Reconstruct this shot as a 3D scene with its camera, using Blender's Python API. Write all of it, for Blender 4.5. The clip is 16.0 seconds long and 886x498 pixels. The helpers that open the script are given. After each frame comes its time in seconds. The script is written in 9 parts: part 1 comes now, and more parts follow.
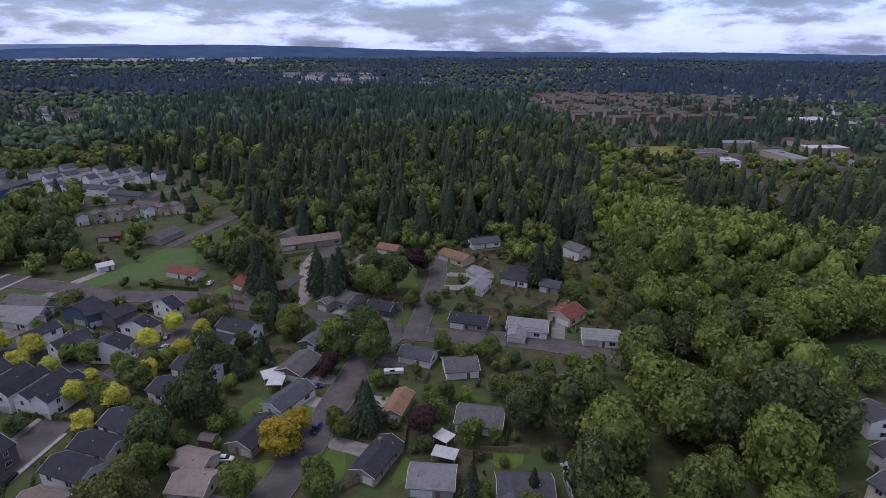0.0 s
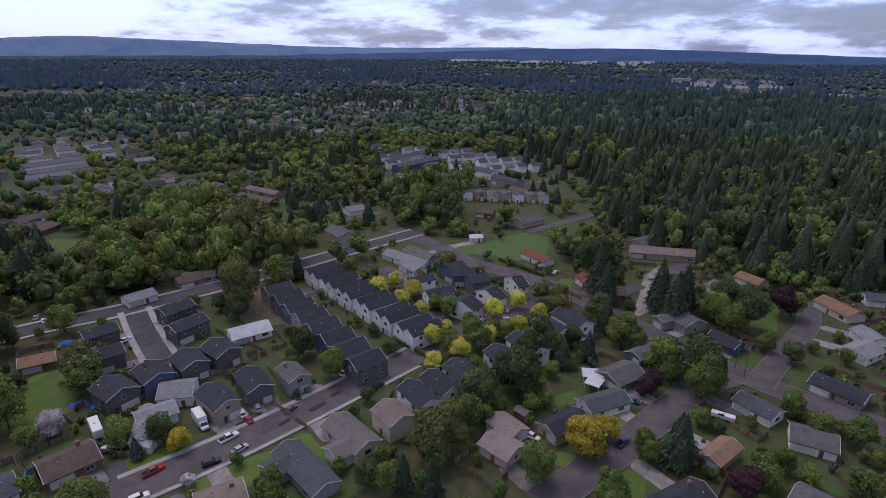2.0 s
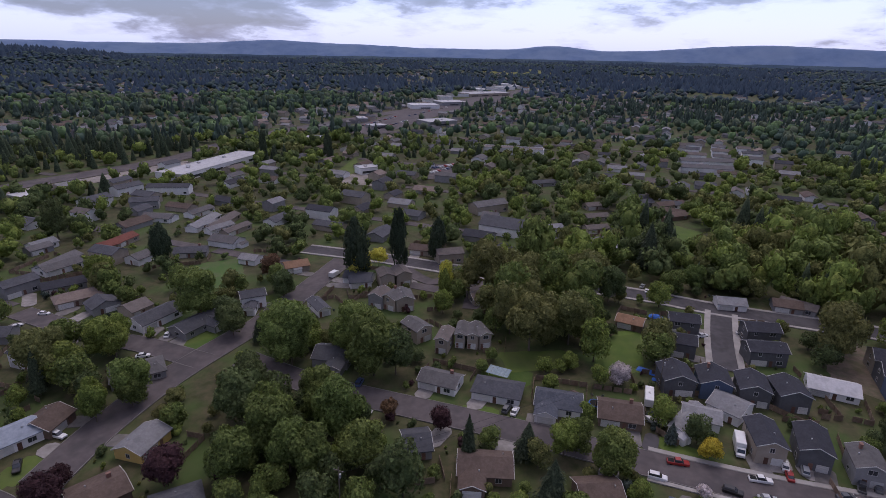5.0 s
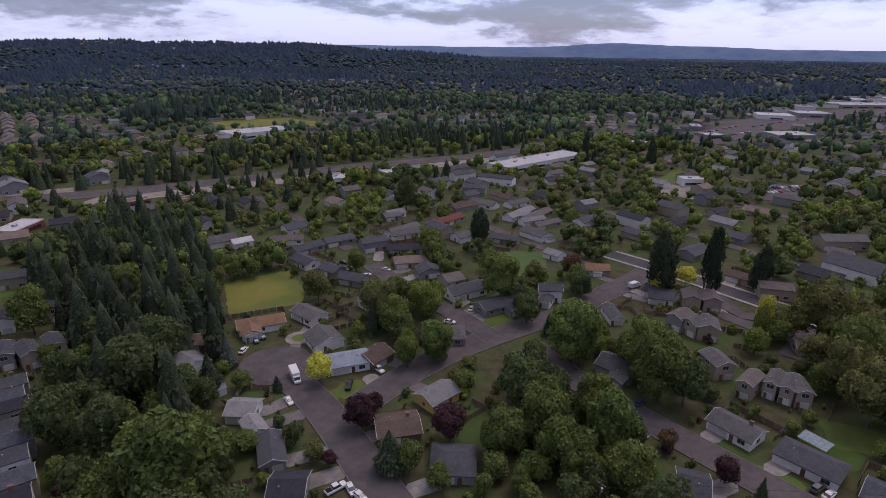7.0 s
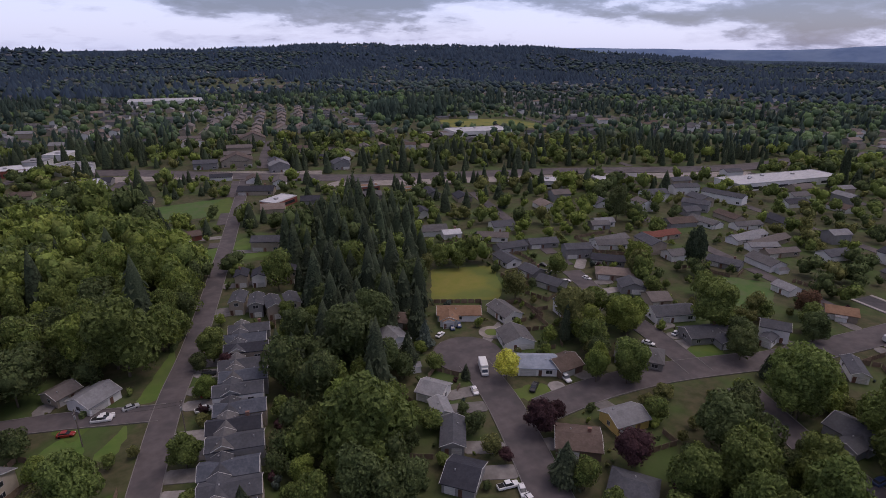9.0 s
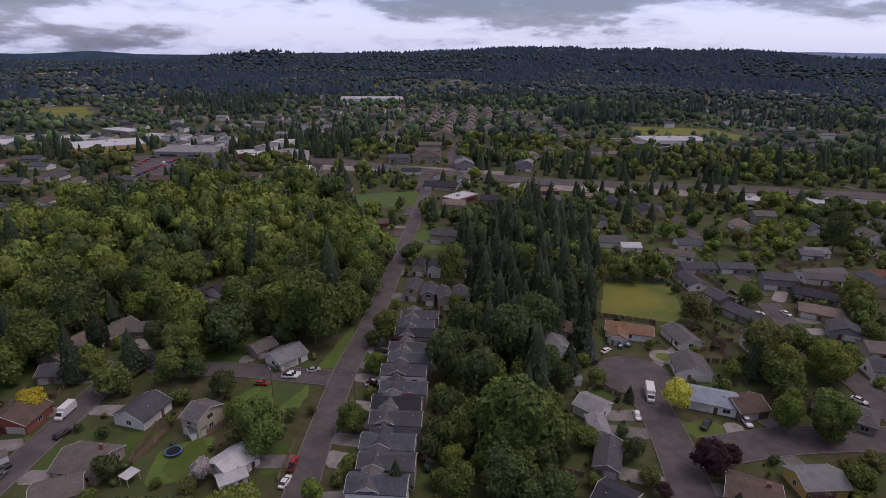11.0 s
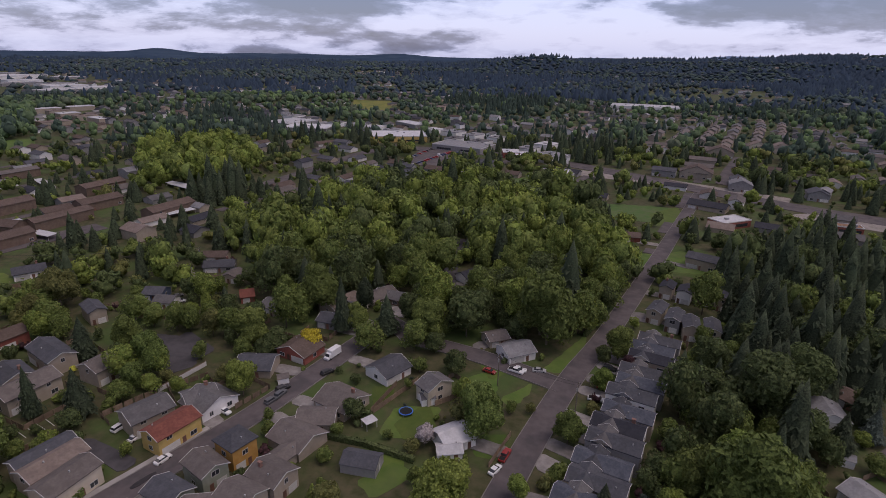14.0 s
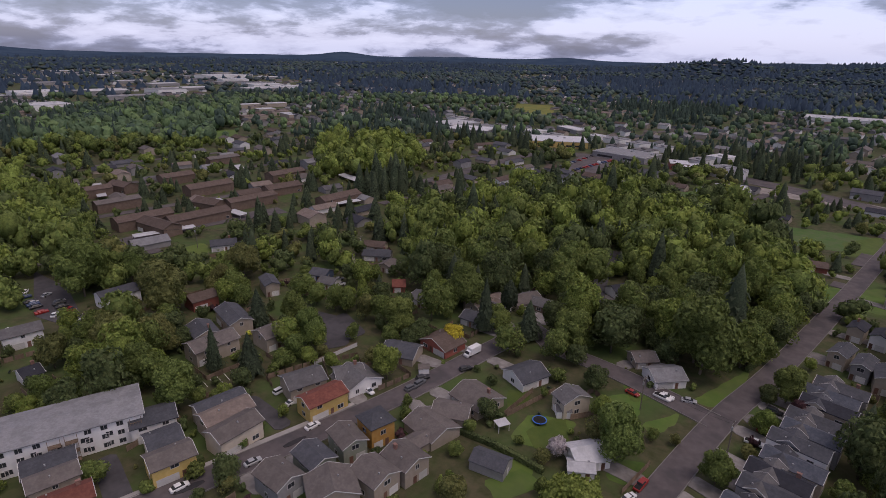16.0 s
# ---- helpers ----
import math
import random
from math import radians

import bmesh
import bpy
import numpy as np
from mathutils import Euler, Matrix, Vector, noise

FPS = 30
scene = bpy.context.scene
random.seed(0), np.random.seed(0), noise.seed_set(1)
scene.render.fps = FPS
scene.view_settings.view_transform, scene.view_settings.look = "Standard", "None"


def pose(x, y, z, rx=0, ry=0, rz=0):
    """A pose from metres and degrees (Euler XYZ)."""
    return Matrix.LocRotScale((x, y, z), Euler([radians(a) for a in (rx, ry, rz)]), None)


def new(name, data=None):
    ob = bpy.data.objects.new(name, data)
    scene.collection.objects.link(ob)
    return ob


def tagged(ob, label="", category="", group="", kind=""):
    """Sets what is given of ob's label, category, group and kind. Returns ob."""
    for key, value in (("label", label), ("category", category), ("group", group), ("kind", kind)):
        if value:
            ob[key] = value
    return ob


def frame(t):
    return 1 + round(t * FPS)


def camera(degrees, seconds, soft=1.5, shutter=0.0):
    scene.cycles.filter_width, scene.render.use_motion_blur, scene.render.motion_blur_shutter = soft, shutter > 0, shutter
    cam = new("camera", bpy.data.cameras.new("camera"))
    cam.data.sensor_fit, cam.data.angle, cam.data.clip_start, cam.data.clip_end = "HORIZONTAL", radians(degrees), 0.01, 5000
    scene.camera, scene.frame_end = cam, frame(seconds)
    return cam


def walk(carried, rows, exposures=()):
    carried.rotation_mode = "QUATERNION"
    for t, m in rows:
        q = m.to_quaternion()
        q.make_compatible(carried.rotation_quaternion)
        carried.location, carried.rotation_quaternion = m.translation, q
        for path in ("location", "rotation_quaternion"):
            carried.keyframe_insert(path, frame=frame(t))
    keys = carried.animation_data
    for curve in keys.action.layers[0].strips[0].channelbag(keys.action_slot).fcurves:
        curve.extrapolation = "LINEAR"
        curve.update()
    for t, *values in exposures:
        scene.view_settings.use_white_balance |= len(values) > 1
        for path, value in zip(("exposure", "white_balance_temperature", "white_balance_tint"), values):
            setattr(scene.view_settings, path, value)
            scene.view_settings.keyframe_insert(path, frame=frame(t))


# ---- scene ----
# ---- camera and walk ----
H = 95.0
cam = camera(76.35, 16.0, soft=0.35)
PATH = [
    (0.0, pose(0, 0, H, 70.115, -0.166, 0.000)),
    (0.5, pose(0, 0, H, 70.164, -0.203, 9.119)),
    (1.0, pose(0, 0, H, 70.214, -0.213, 17.908)),
    (1.5, pose(0, 0, H, 70.281, -0.286, 27.017)),
    (2.0, pose(0, 0, H, 70.291, -0.406, 36.442)),
    (2.5, pose(0, 0, H, 70.314, -0.515, 46.204)),
    (3.0, pose(0, 0, H, 70.328, -0.560, 56.332)),
    (3.5, pose(0, 0, H, 70.359, -0.662, 66.404)),
    (4.0, pose(0, 0, H, 70.371, -0.770, 76.670)),
    (4.5, pose(0, 0, H, 70.393, -1.015, 86.801)),
    (5.0, pose(0, 0, H, 70.329, -1.061, 96.501)),
    (7.5, pose(0, 0, H, 70.192, -0.345, 134.253)),
    (8.0, pose(0, 0, H, 70.231, -0.267, 139.446)),
    (8.5, pose(0, 0, H, 70.281, -0.355, 144.585)),
    (9.0, pose(0, 0, H, 70.272, -0.401, 149.865)),
    (11.5, pose(0, 0, H, 70.426, -0.673, 172.812)),
    (12.0, pose(0, 0, H, 70.439, -0.783, 177.199)),
    (12.5, pose(0, 0, H, 70.443, -0.903, 181.492)),
    (13.0, pose(0, 0, H, 70.478, -0.978, 185.901)),
    (13.5, pose(0, 0, H, 70.471, -1.060, 190.315)),
    (14.0, pose(0, 0, H, 70.470, -1.135, 194.651)),
    (14.5, pose(0, 0, H, 70.459, -1.158, 198.802)),
    (15.0, pose(0, 0, H, 70.468, -1.219, 202.746)),
    (15.5, pose(0, 0, H, 70.474, -1.185, 206.808)),
    (16.0, pose(0, 0, H, 70.501, -1.184, 210.633)),
]
EXPO = ((0.0, 0.11, 5500.0, 24.0), (3.0, 0.11, 5600.0, 25.0), (5.0, 0.03, 5780.0, 28.0), (8.0, -0.08, 6080.0, 28.5), (12.5, -0.15, 6230.0, 28.5), (16.0, -0.07, 6250.0, 28.0))
SKY = 0.60

walk(cam, PATH, EXPO)

# ---- world and sun (broken overcast) ----
SUN_EL, SUN_AZ = 66.0, 285.0
world = bpy.data.worlds.new("overcast_sky")
scene.world = world
world.use_nodes = True
wn, wl = world.node_tree.nodes, world.node_tree.links
wn.clear()


def wnode(kind, **kw):
    n = wn.new(kind)
    for k, v in kw.items():
        n.inputs[k].default_value = v
    return n


def wmath(op, a, b=None):
    n = wn.new("ShaderNodeMath")
    n.operation = op
    for i, v in enumerate((a, b)):
        if v is None:
            continue
        if isinstance(v, (int, float)):
            n.inputs[i].default_value = v
        else:
            wl.new(v, n.inputs[i])
    return n.outputs[0]


sky = wn.new("ShaderNodeTexSky")
sky.sky_type, sky.sun_disc = "NISHITA", False
sky.sun_elevation, sky.sun_rotation = radians(SUN_EL), radians(SUN_AZ)
tc = wn.new("ShaderNodeTexCoord")
sep = wn.new("ShaderNodeSeparateXYZ")
wl.new(tc.outputs["Generated"], sep.inputs[0])
low_z = wmath("MAXIMUM", sep.outputs[2], 0.0)
stretch = wn.new("ShaderNodeVectorMath")
stretch.operation = "MULTIPLY"
stretch.inputs[1].default_value = (1.0, 1.0, 3.8)
wl.new(tc.outputs["Generated"], stretch.inputs[0])
n1 = wnode("ShaderNodeTexNoise", Scale=3.6, Detail=9.0, Roughness=0.56, Distortion=0.15)
wl.new(stretch.outputs[0], n1.inputs["Vector"])
n2 = wnode("ShaderNodeTexNoise", Scale=13.0, Detail=6.0, Roughness=0.6, Distortion=0.25)
wl.new(stretch.outputs[0], n2.inputs["Vector"])
cl = wmath("ADD", wmath("MULTIPLY", n1.outputs[0], 1.20), wmath("MULTIPLY", n2.outputs[0], 0.44))
cl = wmath("SUBTRACT", cl, 0.325)
# clearer towards the horizon, heavier to the north and overhead of it
cl = wmath("ADD", cl, wmath("MULTIPLY", wmath("SUBTRACT", 0.035, wmath("MINIMUM", low_z, 0.10)), 1.5))
cl = wmath("ADD", cl, wmath("ADD", wmath("MULTIPLY", sep.outputs[0], -0.075), wmath("MULTIPLY", sep.outputs[1], -0.036)))
ramp = wn.new("ShaderNodeValToRGB")
wl.new(cl, ramp.inputs[0])
els = ramp.color_ramp.elements
els[0].position, els[0].color = 0.38, (0.13, 0.155, 0.24, 1)
els[1].position, els[1].color = 0.62, (1.08, 1.085, 1.11, 1)
for place, shade in ((0.46, (0.25, 0.28, 0.39)), (0.50, (0.52, 0.55, 0.66)), (0.535, (0.86, 0.87, 0.94))):
    e = els.new(place)
    e.color = (*shade, 1)
high = wn.new("ShaderNodeMapRange")
high.interpolation_type = "SMOOTHSTEP"
high.inputs[1].default_value, high.inputs[2].default_value = 0.10, 0.55
wl.new(sep.outputs[2], high.inputs[0])
tone = wn.new("ShaderNodeMix")
tone.data_type = "RGBA"
wl.new(high.outputs[0], tone.inputs[0])
tone.inputs[6].default_value, tone.inputs[7].default_value = (0.84, 0.94, 1.14, 1), (2.60, 2.15, 1.50, 1)
deck = wn.new("ShaderNodeMix")
deck.data_type, deck.blend_type = "RGBA", "MULTIPLY"
deck.inputs[0].default_value = 1.0
wl.new(ramp.outputs[0], deck.inputs[6])
wl.new(tone.outputs[2], deck.inputs[7])
bg_sky, bg_cl = wnode("ShaderNodeBackground", Strength=0.05), wnode("ShaderNodeBackground", Strength=SKY)
wl.new(sky.outputs[0], bg_sky.inputs[0])
wl.new(deck.outputs[2], bg_cl.inputs[0])
add, wout = wn.new("ShaderNodeAddShader"), wn.new("ShaderNodeOutputWorld")
wl.new(bg_sky.outputs[0], add.inputs[0])
wl.new(bg_cl.outputs[0], add.inputs[1])
wl.new(add.outputs[0], wout.inputs[0])

sun = new("sun", bpy.data.lights.new("sun", "SUN"))
sun.data.energy, sun.data.angle, sun.data.color = 1.0, radians(30), (1.0, 0.91, 0.74)
sun.matrix_world = pose(0, 0, 200, 90 - SUN_EL, 0, 180 - SUN_AZ)


# ---- materials ----
def mat(name, c1, c2, scale=1.0, rough=0.85, bump=0.0, bscale=None, vary=0.0, by="object", space="object", metal=0.0, detail=5.0,
        spec=0.3, c3=None, scale3=0.05, amount3=0.5, hue=0.0, transl=0.0):
    """Two noise-mixed colours, a larger third tone, relief, and a brightness shift from piece to piece."""
    m = bpy.data.materials.new(name)
    m.use_nodes = True
    n, l = m.node_tree.nodes, m.node_tree.links
    b = n["Principled BSDF"]
    b.inputs["Roughness"].default_value, b.inputs["Metallic"].default_value = rough, metal
    b.inputs["Specular IOR Level"].default_value = spec
    if space == "world":
        vec = n.new("ShaderNodeNewGeometry").outputs["Position"]
    else:
        vec = n.new("ShaderNodeTexCoord").outputs["Object"]

    def nz(s, d=detail):
        t = n.new("ShaderNodeTexNoise")
        t.inputs["Scale"].default_value, t.inputs["Detail"].default_value, t.inputs["Roughness"].default_value = s, d, 0.6
        l.new(vec, t.inputs["Vector"])
        return t.outputs[0]

    def mixc(f, a, bb):
        t = n.new("ShaderNodeMix")
        t.data_type = "RGBA"
        for sock, v in ((t.inputs[0], f), (t.inputs[6], a), (t.inputs[7], bb)):
            if isinstance(v, (tuple, float, int)):
                sock.default_value = (*v, 1) if isinstance(v, tuple) else v
            else:
                l.new(v, sock)
        return t.outputs[2]

    def sharpen(v, lo, hi):
        t = n.new("ShaderNodeMapRange")
        t.inputs[1].default_value, t.inputs[2].default_value = lo, hi
        l.new(v, t.inputs[0])
        return t.outputs[0]

    col = mixc(sharpen(nz(scale), 0.35, 0.65), c1, c2)
    if c3:
        f = n.new("ShaderNodeMath")
        f.operation = "MULTIPLY"
        l.new(sharpen(nz(scale3, 3.0), 0.45, 0.62), f.inputs[0])
        f.inputs[1].default_value = amount3
        col = mixc(f.outputs[0], col, c3)
    if vary or hue:
        rnd = (n.new("ShaderNodeNewGeometry").outputs["Random Per Island"] if by == "island"
               else n.new("ShaderNodeObjectInfo").outputs["Random"])
        hs = n.new("ShaderNodeHueSaturation")
        t = n.new("ShaderNodeMapRange")
        t.inputs[3].default_value, t.inputs[4].default_value = 1 - vary, 1 + vary
        l.new(rnd, t.inputs[0])
        l.new(t.outputs[0], hs.inputs["Value"])
        if hue:
            w = n.new("ShaderNodeTexWhiteNoise")
            w.noise_dimensions = "1D"
            l.new(rnd, w.inputs["W"])
            u = n.new("ShaderNodeMapRange")
            u.inputs[3].default_value, u.inputs[4].default_value = 0.5 - hue, 0.5 + hue
            l.new(w.outputs[0], u.inputs[0])
            l.new(u.outputs[0], hs.inputs["Hue"])
        l.new(col, hs.inputs["Color"])
        col = hs.outputs[0]
    l.new(col, b.inputs["Base Color"])
    if bump:
        bp = n.new("ShaderNodeBump")
        bp.inputs["Strength"].default_value, bp.inputs["Distance"].default_value = bump, 0.05
        l.new(nz(bscale or scale * 4), bp.inputs["Height"])
        l.new(bp.outputs[0], b.inputs["Normal"])
    if transl:
        tr, mx = n.new("ShaderNodeBsdfTranslucent"), n.new("ShaderNodeMixShader")
        l.new(col, tr.inputs[0])
        mx.inputs[0].default_value = transl
        l.new(b.outputs[0], mx.inputs[1])
        l.new(tr.outputs[0], mx.inputs[2])
        l.new(mx.outputs[0], n["Material Output"].inputs[0])
    return m


M = {}
# ground
M["ground"] = mat("ground_cover", (0.042, 0.050, 0.017), (0.088, 0.078, 0.042), 0.30, 0.95, 0.4, 1.5, space="world", c3=(0.056, 0.098, 0.022), scale3=0.05, amount3=0.75)
M["lawn"] = mat("mown_lawn", (0.066, 0.112, 0.020), (0.092, 0.136, 0.026), 0.25, 0.95, 0.3, 4.0, vary=0.25, hue=0.015, space="world", c3=(0.10, 0.11, 0.045), scale3=0.09, amount3=0.35)
M["field"] = mat("dry_meadow", (0.155, 0.165, 0.028), (0.200, 0.180, 0.042), 0.2, 0.95, 0.3, 3.0, space="world", c3=(0.075, 0.120, 0.028), scale3=0.05, amount3=0.7)
M["rough"] = mat("rough_meadow", (0.055, 0.120, 0.025), (0.080, 0.125, 0.035), 0.3, 0.95, 0.5, 2.0, space="world", c3=(0.11, 0.11, 0.06), scale3=0.12, amount3=0.5)
M["asphalt"] = mat("worn_asphalt", (0.090, 0.077, 0.078), (0.118, 0.102, 0.102), 0.35, 0.9, 0.2, 6.0, space="world", c3=(0.060, 0.055, 0.058), scale3=0.12, amount3=0.7)
M["blacktop"] = mat("new_blacktop", (0.052, 0.049, 0.053), (0.068, 0.064, 0.069), 0.4, 0.9, 0.2, 6.0, space="world", c3=(0.10, 0.095, 0.10), scale3=0.1, amount3=0.5)
M["concrete"] = mat("concrete", (0.30, 0.285, 0.27), (0.38, 0.36, 0.345), 0.8, 0.9, 0.2, 8.0, space="world", c3=(0.22, 0.205, 0.19), scale3=0.2, amount3=0.6)
M["kerb"] = mat("weathered_kerb", (0.17, 0.16, 0.15), (0.22, 0.205, 0.195), 0.8, 0.9, 0.2, 8.0, space="world")
M["drive"] = mat("driveway_concrete", (0.19, 0.175, 0.165), (0.25, 0.235, 0.225), 0.6, 0.9, 0.2, 8.0, vary=0.3, space="world", c3=(0.13, 0.12, 0.112), scale3=0.25, amount3=0.6)
M["soil"] = mat("bare_soil", (0.13, 0.10, 0.075), (0.18, 0.145, 0.11), 0.5, 0.95, 0.4, 4.0, space="world", c3=(0.08, 0.09, 0.04), scale3=0.2, amount3=0.6)
M["gravel"] = mat("pale_gravel", (0.24, 0.21, 0.19), (0.30, 0.27, 0.25), 0.8, 0.95, 0.4, 6.0, space="world", c3=(0.15, 0.14, 0.11), scale3=0.15, amount3=0.6)
M["white_line"] = mat("road_paint", (0.6, 0.6, 0.58), (0.5, 0.5, 0.48), 2.0, 0.8)
# leaves
LEAF = {
    "green": ((0.101, 0.141, 0.036), (0.154, 0.198, 0.053)),
    "bright": ((0.142, 0.198, 0.04), (0.197, 0.249, 0.057)),
    "deep": ((0.065, 0.093, 0.034), (0.102, 0.133, 0.049)),
    "olive": ((0.118, 0.133, 0.04), (0.166, 0.174, 0.059)),
    "lime": ((0.46, 0.46, 0.050), (0.58, 0.57, 0.10)),
    "gold": ((0.33, 0.255, 0.022), (0.43, 0.34, 0.038)),
    "plum": ((0.046, 0.022, 0.026), (0.070, 0.034, 0.038)),
    "fir": ((0.039, 0.055, 0.032), (0.062, 0.083, 0.046)),
    "spruce": ((0.055, 0.076, 0.062), (0.080, 0.104, 0.085)),
    "blossom": ((0.42, 0.37, 0.37), (0.58, 0.52, 0.52)),
    "rust": ((0.13, 0.075, 0.042), (0.17, 0.10, 0.058)),
}
for k, (a, b_) in LEAF.items():
    M[k] = mat(k + "_foliage", tuple(v * 0.46 for v in a), tuple(v * 1.46 for v in b_), 2.1, 0.8, 0, vary=0.2, hue=0.012, space="world", detail=6.0, spec=0.25, transl=0.32, c3=tuple(v * 1.25 for v in b_), scale3=0.25, amount3=0.4)
    M["near_" + k] = mat("stand_" + k + "_foliage", tuple(v * 0.46 for v in a), tuple(v * 1.44 for v in b_), 1.9, 0.8, 0, vary=0.22, hue=0.012, detail=6.0, by="island", space="world", spec=0.25, transl=0.34, c3=tuple(v * 1.25 for v in b_), scale3=0.06, amount3=0.5)
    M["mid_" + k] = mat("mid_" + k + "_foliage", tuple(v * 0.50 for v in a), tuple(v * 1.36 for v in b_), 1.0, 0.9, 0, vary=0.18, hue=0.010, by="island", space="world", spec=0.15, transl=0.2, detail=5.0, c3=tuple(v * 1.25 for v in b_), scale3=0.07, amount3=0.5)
    # far and hazy copies have the bluing of distance haze mixed into their colours
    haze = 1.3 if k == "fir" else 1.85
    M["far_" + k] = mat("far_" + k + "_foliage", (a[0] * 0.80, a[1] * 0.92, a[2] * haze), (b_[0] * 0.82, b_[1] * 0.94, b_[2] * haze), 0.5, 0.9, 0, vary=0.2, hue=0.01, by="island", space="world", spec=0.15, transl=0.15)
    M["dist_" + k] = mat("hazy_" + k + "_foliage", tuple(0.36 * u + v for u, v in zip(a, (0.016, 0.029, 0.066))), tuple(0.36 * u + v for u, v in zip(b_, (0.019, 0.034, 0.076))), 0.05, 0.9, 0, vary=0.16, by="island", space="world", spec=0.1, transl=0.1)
M["bark"] = mat("bark", (0.10, 0.080, 0.062), (0.16, 0.135, 0.11), 3.0, 0.95, 0.6, 8.0)
# houses
ROOF_TONE = 0.78
ROOF = {
    "dark": ((0.036, 0.038, 0.050), (0.052, 0.054, 0.068)),
    "slate": ((0.075, 0.078, 0.090), (0.105, 0.108, 0.122)),
    "grey": ((0.125, 0.120, 0.122), (0.165, 0.160, 0.162)),
    "pale": ((0.24, 0.24, 0.25), (0.31, 0.31, 0.32)),
    "white": ((0.56, 0.56, 0.58), (0.66, 0.66, 0.68)),
    "brown": ((0.115, 0.082, 0.066), (0.155, 0.115, 0.095)),
    "tan": ((0.21, 0.165, 0.14), (0.27, 0.215, 0.185)),
    "pink": ((0.27, 0.215, 0.20), (0.33, 0.27, 0.25)),
    "orange": ((0.25, 0.145, 0.085), (0.31, 0.19, 0.12)),
    "red": ((0.19, 0.062, 0.045), (0.25, 0.092, 0.065)),
    "taupe": ((0.150, 0.130, 0.120), (0.190, 0.165, 0.152)),
    "blue": ((0.075, 0.085, 0.110), (0.12, 0.13, 0.155)),
    "skyblue": ((0.27, 0.31, 0.37), (0.34, 0.38, 0.45)),
}
for k, (a, b_) in ROOF.items():
    a, b_ = tuple(v * ROOF_TONE for v in a), tuple(v * ROOF_TONE for v in b_)
    M["roof_" + k] = mat(k + "_roofing", a, b_, 1.6, 0.85, 0.5, 5.0, vary=0.12, c3=tuple(v * 0.72 for v in a), scale3=0.35, amount3=0.5)
WALL = {
    "white": ((0.72, 0.71, 0.70), (0.79, 0.78, 0.77)),
    "cream": ((0.50, 0.44, 0.35), (0.56, 0.50, 0.41)),
    "grey": ((0.24, 0.235, 0.235), (0.29, 0.285, 0.285)),
    "beige": ((0.33, 0.28, 0.225), (0.38, 0.33, 0.27)),
    "navy": ((0.070, 0.095, 0.150), (0.085, 0.115, 0.175)),
    "dusk": ((0.10, 0.10, 0.105), (0.13, 0.13, 0.135)),
    "brown": ((0.15, 0.105, 0.080), (0.19, 0.14, 0.11)),
    "yellow": ((0.52, 0.37, 0.12), (0.58, 0.43, 0.16)),
    "ochre": ((0.44, 0.24, 0.06), (0.50, 0.29, 0.085)),
    "teal": ((0.075, 0.14, 0.14), (0.095, 0.17, 0.17)),
    "red": ((0.24, 0.075, 0.055), (0.29, 0.10, 0.075)),
    "sage": ((0.22, 0.24, 0.19), (0.27, 0.29, 0.235)),
}
for k, (a, b_) in WALL.items():
    M["wall_" + k] = mat(k + "_siding", a, b_, 0.7, 0.75, 0.15, 3.0, vary=0.08, c3=tuple(v * 0.82 for v in a), scale3=0.3, amount3=0.4)
M["trim"] = mat("white_trim", (0.50, 0.49, 0.48), (0.58, 0.57, 0.56), 2.0, 0.6)
M["glass"] = mat("window_glass", (0.030, 0.034, 0.040), (0.045, 0.050, 0.058), 0.5, 0.08, spec=0.8)
M["garage"] = mat("garage_door_paint", (0.52, 0.51, 0.49), (0.60, 0.59, 0.57), 1.0, 0.6, vary=0.2)
M["door"] = mat("door_paint", (0.13, 0.07, 0.05), (0.17, 0.09, 0.065), 2.0, 0.5, vary=0.4)
M["brick"] = mat("chimney_brick", (0.20, 0.11, 0.085), (0.26, 0.15, 0.12), 3.0, 0.9, 0.4)
M["fence"] = mat("weathered_fence_boards", (0.17, 0.12, 0.085), (0.25, 0.185, 0.13), 1.5, 0.9, 0.4, vary=0.25)
M["fence_far"] = mat("garden_fence_boards", (0.15, 0.105, 0.075), (0.22, 0.165, 0.12), 0.8, 0.9, 0.3, vary=0.25, by="island", space="world")
M["pole"] = mat("timber_pole", (0.12, 0.10, 0.085), (0.18, 0.155, 0.13), 2.0, 0.9)
M["steel"] = mat("galvanised_steel", (0.35, 0.35, 0.36), (0.45, 0.45, 0.46), 3.0, 0.45, metal=0.6)
M["solar"] = mat("solar_cells", (0.10, 0.16, 0.20), (0.16, 0.24, 0.28), 1.2, 0.2, spec=0.6)
M["tar"] = mat("tar_patch", (0.030, 0.028, 0.030), (0.042, 0.040, 0.042), 0.8, 0.9, space="world")
M["blue_tarp"] = mat("blue_tarpaulin", (0.03, 0.11, 0.42), (0.05, 0.17, 0.55), 1.0, 0.5)
